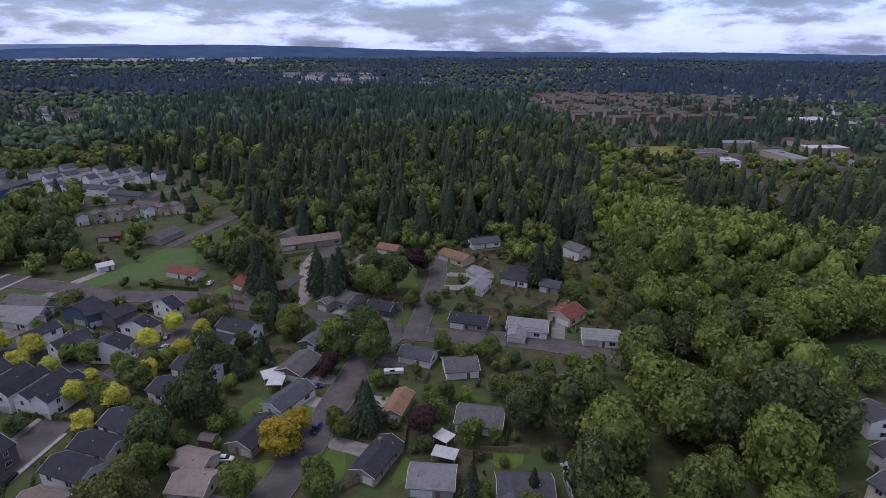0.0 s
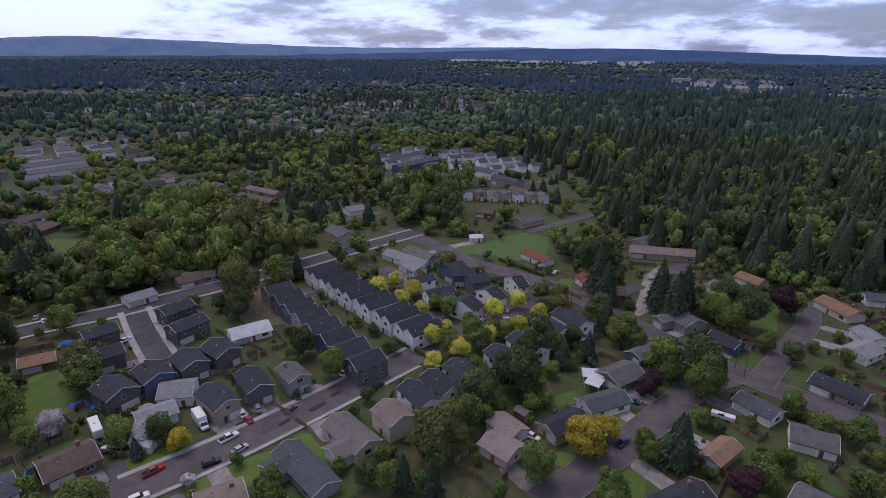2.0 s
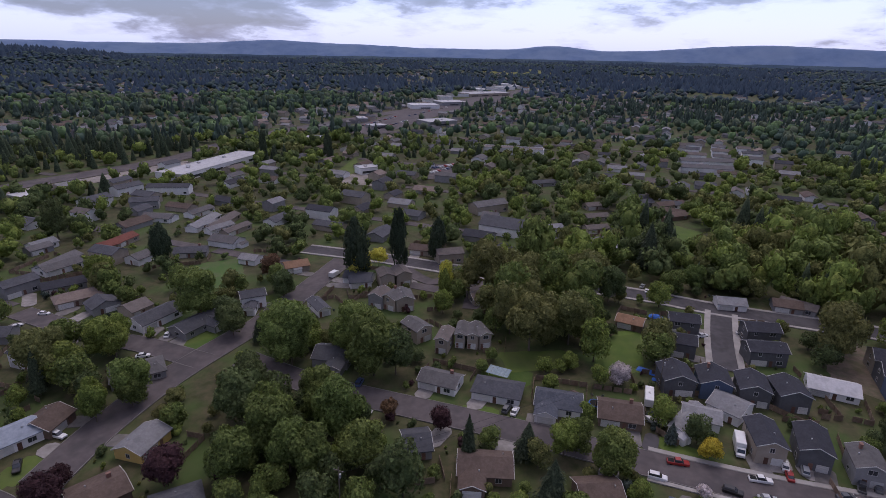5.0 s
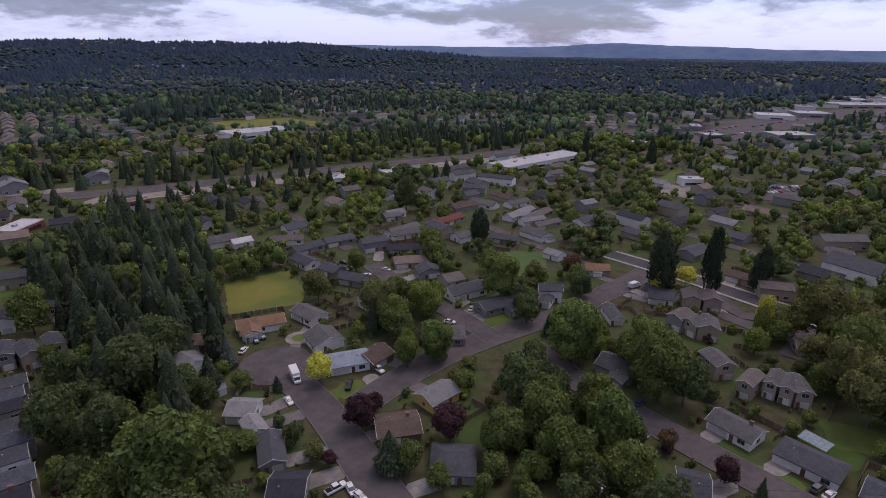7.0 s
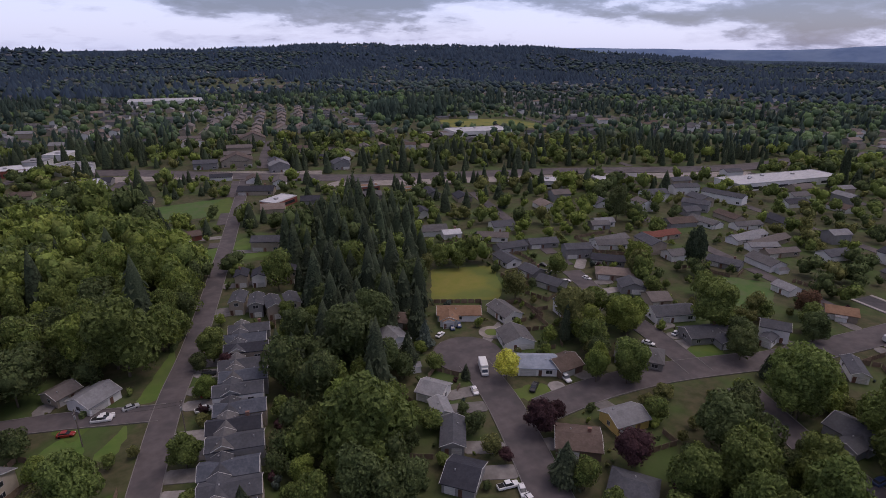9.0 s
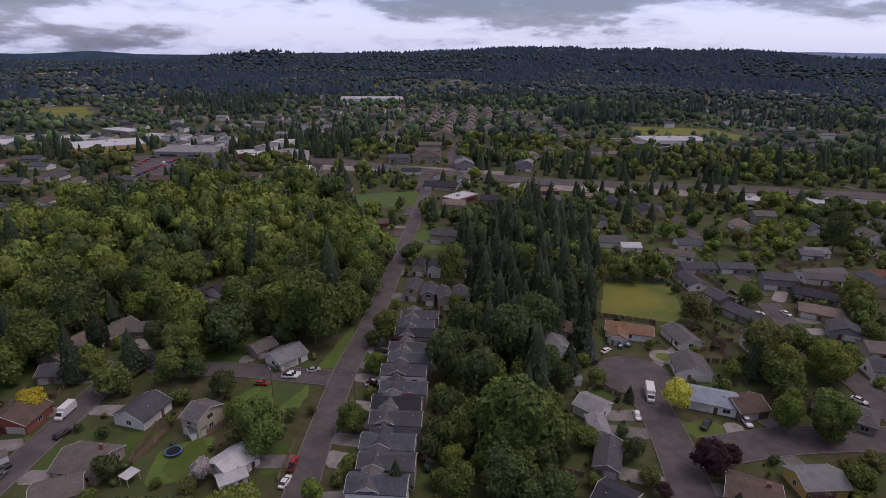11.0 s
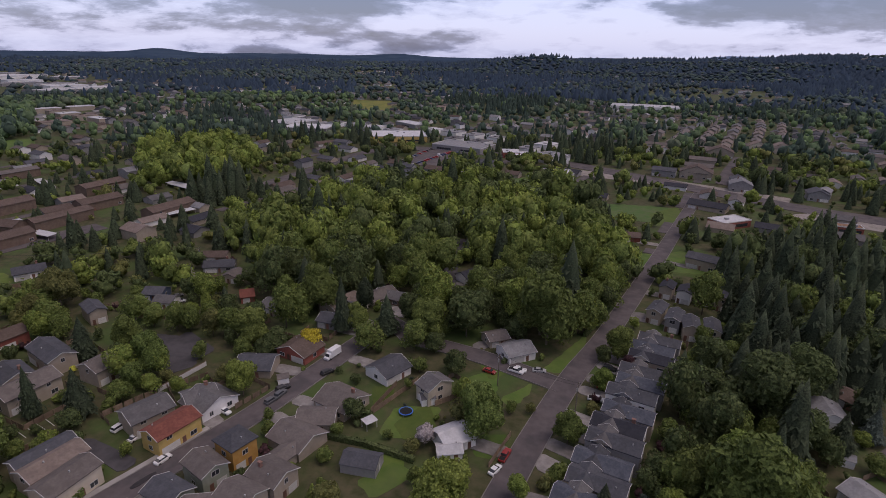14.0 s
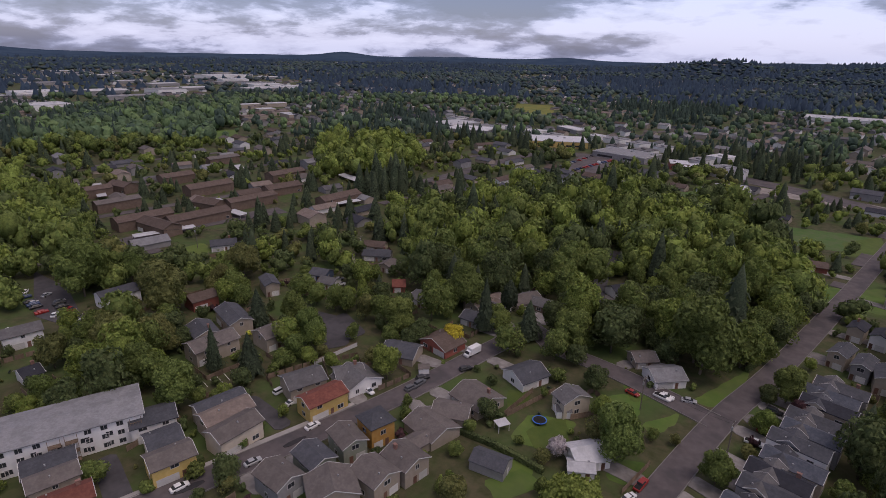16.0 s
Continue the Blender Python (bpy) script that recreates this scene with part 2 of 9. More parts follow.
# vehicles
for k, c in {"white": (0.70, 0.70, 0.70), "silver": (0.38, 0.39, 0.40), "black": (0.016, 0.016, 0.018), "grey": (0.10, 0.105, 0.11),
             "red": (0.28, 0.022, 0.018), "blue": (0.035, 0.06, 0.14), "tan": (0.26, 0.22, 0.17), "yellow": (0.7, 0.42, 0.02)}.items():
    M["car_" + k] = mat(k + "_car_paint", c, tuple(v * 0.9 for v in c), 0.8, 0.3, spec=0.5, metal=0.15 if k in ("silver", "grey") else 0.0)
M["tyre"] = mat("tyre_rubber", (0.012, 0.012, 0.012), (0.02, 0.02, 0.02), 5, 0.9)
M["wire"] = mat("cable_black", (0.02, 0.02, 0.02), (0.03, 0.03, 0.03), 2, 0.7)


# ---- mesh helpers ----
def mesh_of(name, verts, faces, material, smooth=False):
    me = bpy.data.meshes.new(name)
    me.from_pydata([tuple(v) for v in verts], [], [tuple(f) for f in faces])
    for m in (material if isinstance(material, (list, tuple)) else [material]):
        me.materials.append(m)
    if smooth:
        me.shade_smooth()
    return me


def part(name, geo, material, parent=None, label="", smooth=False):
    """One mesh object from (verts, faces), or from a mesh, under a thing or part."""
    me = geo if isinstance(geo, bpy.types.Mesh) else mesh_of(name, geo[0], geo[1], material, smooth)
    ob = new(name, me)
    ob.parent = parent
    return tagged(ob, label=label)


def thing(name, m, label, category, group="", kind=""):
    ob = new(name)
    ob.empty_display_size = 0.3
    ob.matrix_world = m
    return tagged(ob, label, category, group, kind)


def join(*geos):
    vs, fs = [], []
    for v, f in geos:
        k = len(vs)
        vs += [tuple(p) for p in v]
        fs += [tuple(i + k for i in q) for q in f]
    return vs, fs


def box(x0, y0, z0, x1, y1, z1):
    v = [(x0, y0, z0), (x1, y0, z0), (x1, y1, z0), (x0, y1, z0), (x0, y0, z1), (x1, y0, z1), (x1, y1, z1), (x0, y1, z1)]
    return v, [(3, 2, 1, 0), (4, 5, 6, 7), (0, 1, 5, 4), (1, 2, 6, 5), (2, 3, 7, 6), (3, 0, 4, 7)]


def bevelled(x0, y0, z0, x1, y1, z1, c):
    """A box with its upper edges cut back by c."""
    v = [(x0, y0, z0), (x1, y0, z0), (x1, y1, z0), (x0, y1, z0), (x0, y0, z1 - c), (x1, y0, z1 - c), (x1, y1, z1 - c), (x0, y1, z1 - c),
         (x0 + c, y0 + c, z1), (x1 - c, y0 + c, z1), (x1 - c, y1 - c, z1), (x0 + c, y1 - c, z1)]
    f = [(3, 2, 1, 0), (8, 9, 10, 11)]
    for i in range(4):
        j = (i + 1) % 4
        f += [(i, j, j + 4, i + 4), (i + 4, j + 4, j + 8, i + 8)]
    return v, f


def moved(geo, m):
    return [tuple(m @ Vector(p)) for p in geo[0]], geo[1]


def tube(x, y, z0, z1, r0, r1, n=7):
    v = [(x + r * math.cos(2 * math.pi * i / n), y + r * math.sin(2 * math.pi * i / n), z) for z, r in ((z0, r0), (z1, r1)) for i in range(n)]
    return v, [(i, (i + 1) % n, (i + 1) % n + n, i + n) for i in range(n)] + [tuple(range(n, 2 * n)), tuple(range(n - 1, -1, -1))]


def limb(a, b_, r0, r1, n=5):
    a, b_ = Vector(a), Vector(b_)
    q = (b_ - a).to_track_quat("Z", "Y").to_matrix()
    v = [tuple(p + q @ Vector((r * math.cos(2 * math.pi * i / n), r * math.sin(2 * math.pi * i / n), 0))) for p, r in ((a, r0), (b_, r1)) for i in range(n)]
    return v, [(i, (i + 1) % n, (i + 1) % n + n, i + n) for i in range(n)]


# ---- what stands where: cells of 2 m, so that scattered trees keep off roads and houses ----
CELL = 2.0
TAKEN = set()


def take_rect(x, y, rot, lx, ly, grow=0.0):
    c, s = math.cos(radians(rot)), math.sin(radians(rot))
    a, b_ = lx / 2 + grow, ly / 2 + grow
    u = -a
    while u <= a:
        w = -b_
        while w <= b_:
            TAKEN.add((int((x + c * u - s * w) // CELL), int((y + s * u + c * w) // CELL)))
            w += 1.4
        u += 1.4


def take_disc(x, y, r):
    k = int(r // CELL) + 1
    for i in range(-k, k + 1):
        for j in range(-k, k + 1):
            if math.hypot(i, j) * CELL <= r:
                TAKEN.add((int(x // CELL) + i, int(y // CELL) + j))


LOW = set()


def keep_low(x, y, l, reach):
    """Only low planting in front of a house, on the side where it can be looked into."""
    r = math.hypot(x, y)
    ux, uy = -x / r, -y / r
    u = 4.0
    while u < reach:
        v = -l * 0.5
        while v <= l * 0.5:
            LOW.add((int((x + ux * u - uy * v) // CELL), int((y + uy * u + ux * v) // CELL)))
            v += 1.5
        u += 1.5


def free(x, y):
    return (int(x // CELL), int(y // CELL)) not in TAKEN


def inside(poly, x, y):
    hit = False
    for (x0, y0), (x1, y1) in zip(poly, poly[1:] + poly[:1]):
        if (y0 > y) != (y1 > y) and x < x0 + (y - y0) * (x1 - x0) / (y1 - y0):
            hit = not hit
    return hit


def take_poly(poly):
    xs, ys = [p[0] for p in poly], [p[1] for p in poly]
    x = min(xs)
    while x <= max(xs):
        y = min(ys)
        while y <= max(ys):
            if inside(poly, x, y):
                TAKEN.add((int(x // CELL), int(y // CELL)))
            y += CELL
        x += CELL


# ---- ground, roads, lawns ----
LAYER = [0]


def level(material=""):
    """A height of its own for each flat surface: grass lowest, then drives, streets and repairs."""
    LAYER[0] += 1
    if material in ("lawn", "rough", "field", "soil"):
        return 0.01 + 0.0003 * LAYER[0]
    if material in ("drive", "gravel", "blacktop", "concrete"):
        return 0.12 + 0.0003 * LAYER[0]
    return (0.34 if material == "tar" else 0.24) + 0.0003 * LAYER[0]


def smooth_line(pts, step=6.0):
    """Points along a smooth curve through pts."""
    out, n = [], len(pts)
    for i in range(n - 1):
        p0, p1, p2, p3 = (Vector(pts[max(0, min(n - 1, k))]) for k in (i - 1, i, i + 1, i + 2))
        k = max(1, int((p2 - p1).length / step))
        for j in range(k):
            t = j / k
            out.append(0.5 * (2 * p1 + (p2 - p0) * t + (2 * p0 - 5 * p1 + 4 * p2 - p3) * t * t + (3 * p1 - p0 - 3 * p2 + p3) * t ** 3))
    return out + [Vector(pts[-1])]


def strip(pts, offset, width, z0, z1):
    """A ribbon along pts, offset to its left, as a closed bar from z0 to z1."""
    vs, fs = [], []
    for i, p in enumerate(pts):
        d = (pts[min(i + 1, len(pts) - 1)] - pts[max(i - 1, 0)]).normalized()
        nrm = Vector((-d.y, d.x))
        a, b_ = p + nrm * (offset - width / 2), p + nrm * (offset + width / 2)
        vs += [(a.x, a.y, z0), (a.x, a.y, z1), (b_.x, b_.y, z1), (b_.x, b_.y, z0)]
        if i:
            k = 4 * i
            fs += [(k - 4 + j, k + j, k + j + 1, k - 3 + j) for j in range(3)]
    return vs, fs


ROADS = []


def road(name, width, material, pts, kerb=True, walk_w=0.0, label="grey asphalt street"):
    line = smooth_line(pts)
    z = level()
    ROADS.append((line, width))
    ob = part(name, strip(line, 0, width, -0.2, z), M[material])
    tagged(ob, label, "road", kind="structure")
    for p in line:
        take_disc(p.x, p.y, width / 2 + 1.8)
    if kerb:
        for s in (-1, 1):
            k = part("kerb", strip(line, s * (width / 2 + 0.09), 0.18, -0.2, z + 0.10), M["concrete" if walk_w else "kerb"])
            tagged(k, "pale concrete kerb along the street", "kerb", kind="structure")
            if walk_w:
                k = part("pavement", strip(line, s * (width / 2 + 0.18 + walk_w / 2 + 0.02), walk_w, -0.2, z + 0.12), M["concrete"])
                tagged(k, "pale concrete pavement beside the street", "pavement", kind="structure")
    return ob


def pavement(pts, offset, width):
    """A concrete pavement beside a street, offset to the left of pts."""
    k = part("pavement", strip(smooth_line(pts), offset, width, -0.2, 0.34), M["concrete"])
    return tagged(k, "pale concrete pavement beside the street", "pavement", kind="structure")


def patch(name, material, pts, label, category="ground", z=None, take=True, kind="structure"):
    """A flat piece of ground with the outline pts, a little rounded."""
    z = level(material) if z is None else z
    n = len(pts)
    out = []
    for i in range(n):
        a, b_ = Vector(pts[i]), Vector(pts[(i + 1) % n])
        k = max(2, int((b_ - a).length / 2.5))
        for j in range(k):
            p = a.lerp(b_, (j + 0.5) / k)
            q = Vector((noise.noise((p.x * 0.35, p.y * 0.35, 1.0)), noise.noise((p.x * 0.35, p.y * 0.35, 5.0))))
            out.append(p + q * (0.9 if "lawn" in material or material in ("rough", "soil", "gravel", "field") else 0.15))
    vs = [(p.x, p.y, z) for p in out] + [(p.x, p.y, -0.2) for p in out]
    k = len(out)
    fs = [tuple(range(k))] + [(i, (i + 1) % k, (i + 1) % k + k, i + k) for i in range(k)]
    ob = part(name, (vs, fs), M[material])
    if take:
        take_poly(list(pts))
    return tagged(ob, label, category, kind=kind)


def disc(name, material, x, y, r, label, category="road"):
    z = level()
    n = 28
    vs = [(x + r * math.cos(2 * math.pi * i / n), y + r * math.sin(2 * math.pi * i / n), zz_) for zz_ in (z, -0.2) for i in range(n)]
    ob = part(name, (vs, [tuple(range(n))] + [(i + n, (i + 1) % n + n, (i + 1) % n, i) for i in range(n)]), M[material])
    take_disc(x, y, r + 1.5)
    return tagged(ob, label, category, kind="structure")


# ---- houses ----
PANES = {}


def window(parent, x, y, z, w, h, face):
    """A framed pane standing proud of a wall; face: 0 +x, 1 +y, 2 -x, 3 -y."""
    key = (round(w, 1), round(h, 1))
    if key not in PANES:
        a, b_ = key[0] / 2, key[1] / 2
        t = 0.09
        fr = join(box(-a - t, -0.04, -b_ - t, a + t, 0.05, -b_), box(-a - t, -0.04, b_, a + t, 0.05, b_ + t), box(-a - t, -0.04, -b_, -a, 0.05, b_),
                  box(a, -0.04, -b_, a + t, 0.05, b_), box(-0.03, -0.04, -b_, 0.03, 0.05, b_))
        PANES[key] = (mesh_of("window_frame", *fr, M["trim"]), mesh_of("pane", *box(-a, -0.02, -b_, a, 0.025, b_), M["glass"]))
    fr, pa = PANES[key]
    ob = part("window", fr, None, parent)
    ob.matrix_local = pose(x, y, z, 0, 0, (-90, 0, 90, 180)[face])
    part("pane", pa, None, ob, "dark window glass")
    return ob


def gable_roof(l, w, eave, pitch, over, thick=0.22, hip=0.0):
    """A roof with its ridge along x: two thick slopes, hipped by hip metres at both ends."""
    a, b_ = l / 2 + over, w / 2 + over
    rise = (w / 2) * pitch
    z0, z1 = eave - over * pitch, eave + rise
    top = [(-a, -b_, z0), (a, -b_, z0), (a, b_, z0), (-a, b_, z0), (-a + hip, 0, z1), (a - hip, 0, z1)]
    v = [(x, y, z + thick) for x, y, z in top] + top
    f = [(0, 1, 5, 4), (2, 3, 4, 5), (7, 6, 10, 11), (9, 8, 11, 10), (0, 6, 7, 1), (2, 8, 9, 3)]
    if hip:
        f += [(1, 2, 5), (3, 0, 4), (8, 7, 11), (6, 9, 10), (1, 7, 8, 2), (3, 9, 6, 0)]
    else:
        f += [(1, 7, 11, 5), (5, 11, 8, 2), (3, 9, 10, 4), (4, 10, 6, 0)]
    return v, f


def rake(x, b_, z0, z1):
    """White boards that edge a gable, from both eaves to the ridge."""
    v = []
    for xx in (x - 0.04, x + 0.05):
        v += [(xx, -b_, z0 + 0.06), (xx, -b_, z0 + 0.25), (xx, 0, z1 + 0.25), (xx, b_, z0 + 0.25), (xx, b_, z0 + 0.06), (xx, 0, z1 + 0.06)]
    return v, [(0, 1, 2, 5), (5, 2, 3, 4), (11, 8, 7, 6), (10, 9, 8, 11), (1, 7, 8, 2), (2, 8, 9, 3), (0, 5, 11, 6), (5, 4, 10, 11)]


def gable_walls(l, w, eave, pitch, hip=0.0):
    a, b_ = l / 2, w / 2
    v = [(-a, -b_, -0.3), (a, -b_, -0.3), (a, b_, -0.3), (-a, b_, -0.3), (-a, -b_, eave), (a, -b_, eave), (a, b_, eave), (-a, b_, eave)]
    f = [(0, 1, 5, 4), (2, 3, 7, 6), (3, 2, 1, 0)]
    if hip:
        f += [(1, 2, 6, 5), (3, 0, 4, 7), (4, 5, 6, 7)]
    else:
        z = eave + b_ * pitch
        v += [(-a, 0, z), (a, 0, z)]
        f += [(1, 2, 6, 9, 5), (3, 0, 4, 8, 7), (4, 5, 9, 8), (6, 7, 8, 9)]
    return v, f


def block(h, m, l, w, eave, roof, wall, pitch, hip=0.0, storeys=1, over=0.45, sides=(0, 1, 2, 3), doors="", seed=1, near=True):
    """One gabled or hipped volume of a house: wall, roof, windows, a door and a garage door."""
    rng = random.Random(seed)
    wl_ = part("wall", gable_walls(l, w, eave, pitch, hip), M["wall_" + wall], h)
    wl_.matrix_local = m
    rf = part("roof", gable_roof(l, w, eave, pitch, over, hip=hip), M["roof_" + roof], h)
    rf.matrix_local = m
    for g in range(1 if near else 0):
        x, y = rng.uniform(-l * 0.36, l * 0.36), rng.choice((-1, 1)) * rng.uniform(0.12, 0.3) * w
        z = eave + (w / 2 - abs(y)) * pitch
        part("roof_vent", bevelled(x - 0.16, y - 0.16, z, x + 0.16, y + 0.16, z + 0.62, 0.05), M["steel"], rf)
    if near and not hip:
        for s in (-1, 1):
            part("bargeboard", rake(s * (l / 2 + over), w / 2 + over, eave - over * pitch, eave + w / 2 * pitch), M["trim"], rf)
    for face in sides:
        length, half = (w, l / 2) if face in (0, 2) else (l, w / 2)
        k = max(1, int(length / (4.9 if near else 9.0)))
        for st in range(storeys):
            zc = 1.55 + 2.75 * st
            if zc > eave - 0.5:
                continue
            for i in range(k):
                u = (i + 0.5) / k * length - length / 2
                if rng.random() < (0.25 if near else 0.88) or (st == 0 and str(face) in doors):
                    continue
                ww = rng.choice((1.0, 1.4, 1.8)) if length / k > 2.6 else 0.9
                x, y = ((half, u), (u, half), (-half, u), (u, -half))[face]
                window_on(h, m, x, y, zc, ww, 1.2, face)
        if str(face) in doors:
            gw = 4.9 if length > 8.5 else 2.6
            g0 = -length / 2 + gw / 2 + 0.6
            put_flat(h, m, "garage_door", g0, half, 1.08, gw, 2.15, face, "garage", "white panelled garage door")
            put_flat(h, m, "door", min(length / 2 - 0.8, g0 + gw / 2 + 1.2), half, 1.05, 1.0, 2.05, face, "door", "painted front door")
            if length > 11:
                x, y = ((half, length / 2 - 2.4), (length / 2 - 2.4, half), (-half, length / 2 - 2.4), (length / 2 - 2.4, -half))[face]
                window_on(h, m, x, y, 1.5, 1.8, 1.2, face)
    return rf


def window_on(h, m, x, y, z, w, hh, face):
    ob = window(h, 0, 0, 0, w, hh, face)
    ob.matrix_local = m @ pose(x, y, z, 0, 0, (-90, 0, 90, 180)[face])
    return ob


def put_flat(h, m, name, u, half, z, w, hh, face, material, label):
    x, y = ((half, u), (u, half), (-half, u), (u, -half))[face]
    a, b_ = w / 2, hh / 2
    if name == "garage_door":
        geo = join(*[bevelled(-a, -0.03, -b_ + i * hh / 4 + 0.02, a, 0.05, -b_ + (i + 1) * hh / 4 - 0.02, 0.015) for i in range(4)])
    else:
        geo = join(box(-a, -0.03, -b_, a, 0.05, b_), box(-a + 0.15, 0.05, 0.1, a - 0.15, 0.07, b_ - 0.15), box(-a + 0.15, 0.05, -b_ + 0.15, a - 0.15, 0.07, -0.1))
    ob = part(name, geo, M[material], h, label)
    ob.matrix_local = m @ pose(x, y, z, 0, 0, (-90, 0, 90, 180)[face])
    return ob


NH = [0]
HOMES, YARDS = [], []
ROOF_WORDS = {"dark": "charcoal shingle", "slate": "slate-grey shingle", "grey": "grey shingle", "pale": "pale grey", "white": "white metal", "brown": "brown shingle",
              "tan": "tan shingle", "pink": "pinkish-beige shingle", "orange": "rust-brown shingle", "red": "red", "taupe": "weathered taupe shingle", "blue": "blue-grey shingle", "skyblue": "pale blue"}
WALL_WORDS = {"dusk": "dark grey", "navy": "blue", "sage": "sage-green", "ochre": "ochre-orange"}


def house(x, y, rot, l, w, eave, roof, wall, pitch=0.42, hip=0.0, doors="3", name="house", group="houses along the streets", chimney=False, over=0.45):
    """A house at its centre, ridge along its own x axis, turned by rot degrees."""
    NH[0] += 1
    st = 3 if eave > 7 else 2 if eave > 4 else 1
    label = "%s house with %s walls and a %s roof" % (("single-storey", "two-storey", "three-storey")[st - 1], WALL_WORDS.get(wall, wall), ROOF_WORDS[roof])
    h = thing(name, pose(x, y, 0, 0, 0, rot), label, "house", group)
    take_rect(x, y, rot, l, w, 1.2)
    HOMES.append((x, y, l, w))
    YARDS.append((x, y, rot, l, w))
    if math.hypot(x, y) > 150:
        keep_low(x, y, max(l, w), min(32, math.hypot(x, y) * 0.11))
    fronted = eave < 4 and l > 11 and not hip and math.hypot(x, y) < 205 and NH[0] % 3 and doors in ("1", "3")
    block(h, Matrix(), l, w, eave, roof, wall, pitch, hip, st, over, doors="" if fronted else doors, seed=NH[0], near=math.hypot(x, y) < 215)
    if fronted:
        s = 1 if doors == "1" else -1
        e = min(0.24, 0.5 - 3.2 / l) * l * (1 if NH[0] % 2 else -1)
        ww = min(6.4, l * 0.46)
        block(h, pose(e, s * (w / 2 + 0.9), 0, 0, 0, 90 * s), w * 0.5 + 2.6, ww, eave - 0.12, roof, wall, pitch, 0.0, 1, 0.4, sides=(), doors="", seed=NH[0] + 500)
        ob = put_flat(h, pose(e, s * (w / 2 + 0.9), 0, 0, 0, 90 * s), "garage_door", 0, w * 0.25 + 1.3, 1.08, ww - 1.4, 2.15, 0, "garage", "white panelled garage door")
    if chimney or NH[0] % 7 == 3:
        top = eave + w / 2 * pitch + 0.9
        part("chimney", join(box(l * 0.22, w * 0.12, eave - 0.5, l * 0.22 + 0.9, w * 0.12 + 0.6, top), box(l * 0.22 - 0.07, w * 0.12 - 0.07, top, l * 0.22 + 0.97, w * 0.12 + 0.67, top + 0.12)), M["brick"], h, "brick chimney")
    return h


def wing(h, x, y, rot, l, w, eave, roof, wall, pitch=0.42, hip=0.0, doors=""):
    """A further volume of a house, given in the place's own coordinates."""
    NH[0] += 1
    take_rect(x, y, rot, l, w, 1.0)
    block(h, h.matrix_world.inverted() @ pose(x, y, 0, 0, 0, rot), l, w, eave, roof, wall, pitch, hip, 2 if eave > 4 else 1, 0.3, doors=doors, seed=NH[0], near=math.hypot(x, y) < 215)


def driveways():
    """A concrete drive from each house near a street to the kerb."""
    for x, y, l, w in HOMES:
        p, best = Vector((x, y)), None
        for line, width in ROADS:
            for q in line:
                if best is None or (q - p).length - width / 2 < best[0]:
                    best = ((q - p).length - width / 2, q, width)
        gap, q, width = best
        if not min(l, w) / 2 + 1.5 < gap < 17 or width > 20:
            continue
        d = (q - p).normalized()
        n = Vector((-d.y, d.x))
        side = 0.25 * max(l, w) * (1 if (x * 3.7 + y) % 2 > 1 else -1)
        a, b_ = p + d * (min(l, w) / 2 - 1.0) + n * side, q - d * (width / 2 - 0.3) + n * side
        hw = 2.4
        pts = [tuple(a + n * hw), tuple(b_ + n * hw), tuple(b_ - n * hw), tuple(a - n * hw)]
        patch("driveway", "drive", pts, "concrete driveway from the street to a house", "driveway")


# ---- trees ----
def ico_ball():
    t = (1 + 5 ** 0.5) / 2
    v = np.array([(-1, t, 0), (1, t, 0), (-1, -t, 0), (1, -t, 0), (0, -1, t), (0, 1, t), (0, -1, -t), (0, 1, -t), (t, 0, -1), (t, 0, 1), (-t, 0, -1), (-t, 0, 1)], float)
    f = np.array([(0, 11, 5), (0, 5, 1), (0, 1, 7), (0, 7, 10), (0, 10, 11), (1, 5, 9), (5, 11, 4), (11, 10, 2), (10, 7, 6), (7, 1, 8),
                  (3, 9, 4), (3, 4, 2), (3, 2, 6), (3, 6, 8), (3, 8, 9), (4, 9, 5), (2, 4, 11), (6, 2, 10), (8, 6, 7), (9, 8, 1)])
    return v / np.linalg.norm(v[0]), f


BALL_V, BALL_F = ico_ball()


def cards(rng, pos, nrm, size):
    """Small pointed leaf clumps at pos facing nrm, most of them pointing upwards; returns verts and triangles."""
    k = len(pos)
    nrm = nrm / np.linalg.norm(nrm, axis=1)[:, None]
    ref = rng.normal(size=(k, 3)) * 0.8 + np.array((0, 0, 0.8))
    w = ref - (ref * nrm).sum(1)[:, None] * nrm
    w /= np.linalg.norm(w, axis=1)[:, None] + 1e-9
    u = np.cross(nrm, w)
    s = size * rng.uniform(0.6, 1.35, (k, 1))
    lean = rng.uniform(-0.25, 0.25, (k, 1)) * u
    q = np.stack([pos - u * s * 0.5 - w * s * 0.3, pos + u * s * 0.5 - w * s * 0.3, pos + w * s * rng.uniform(0.45, 0.85, (k, 1)) + lean * s + nrm * s * 0.15], 1)
    return q.reshape(-1, 3), np.arange(k)[:, None] * 3 + (0, 1, 2)


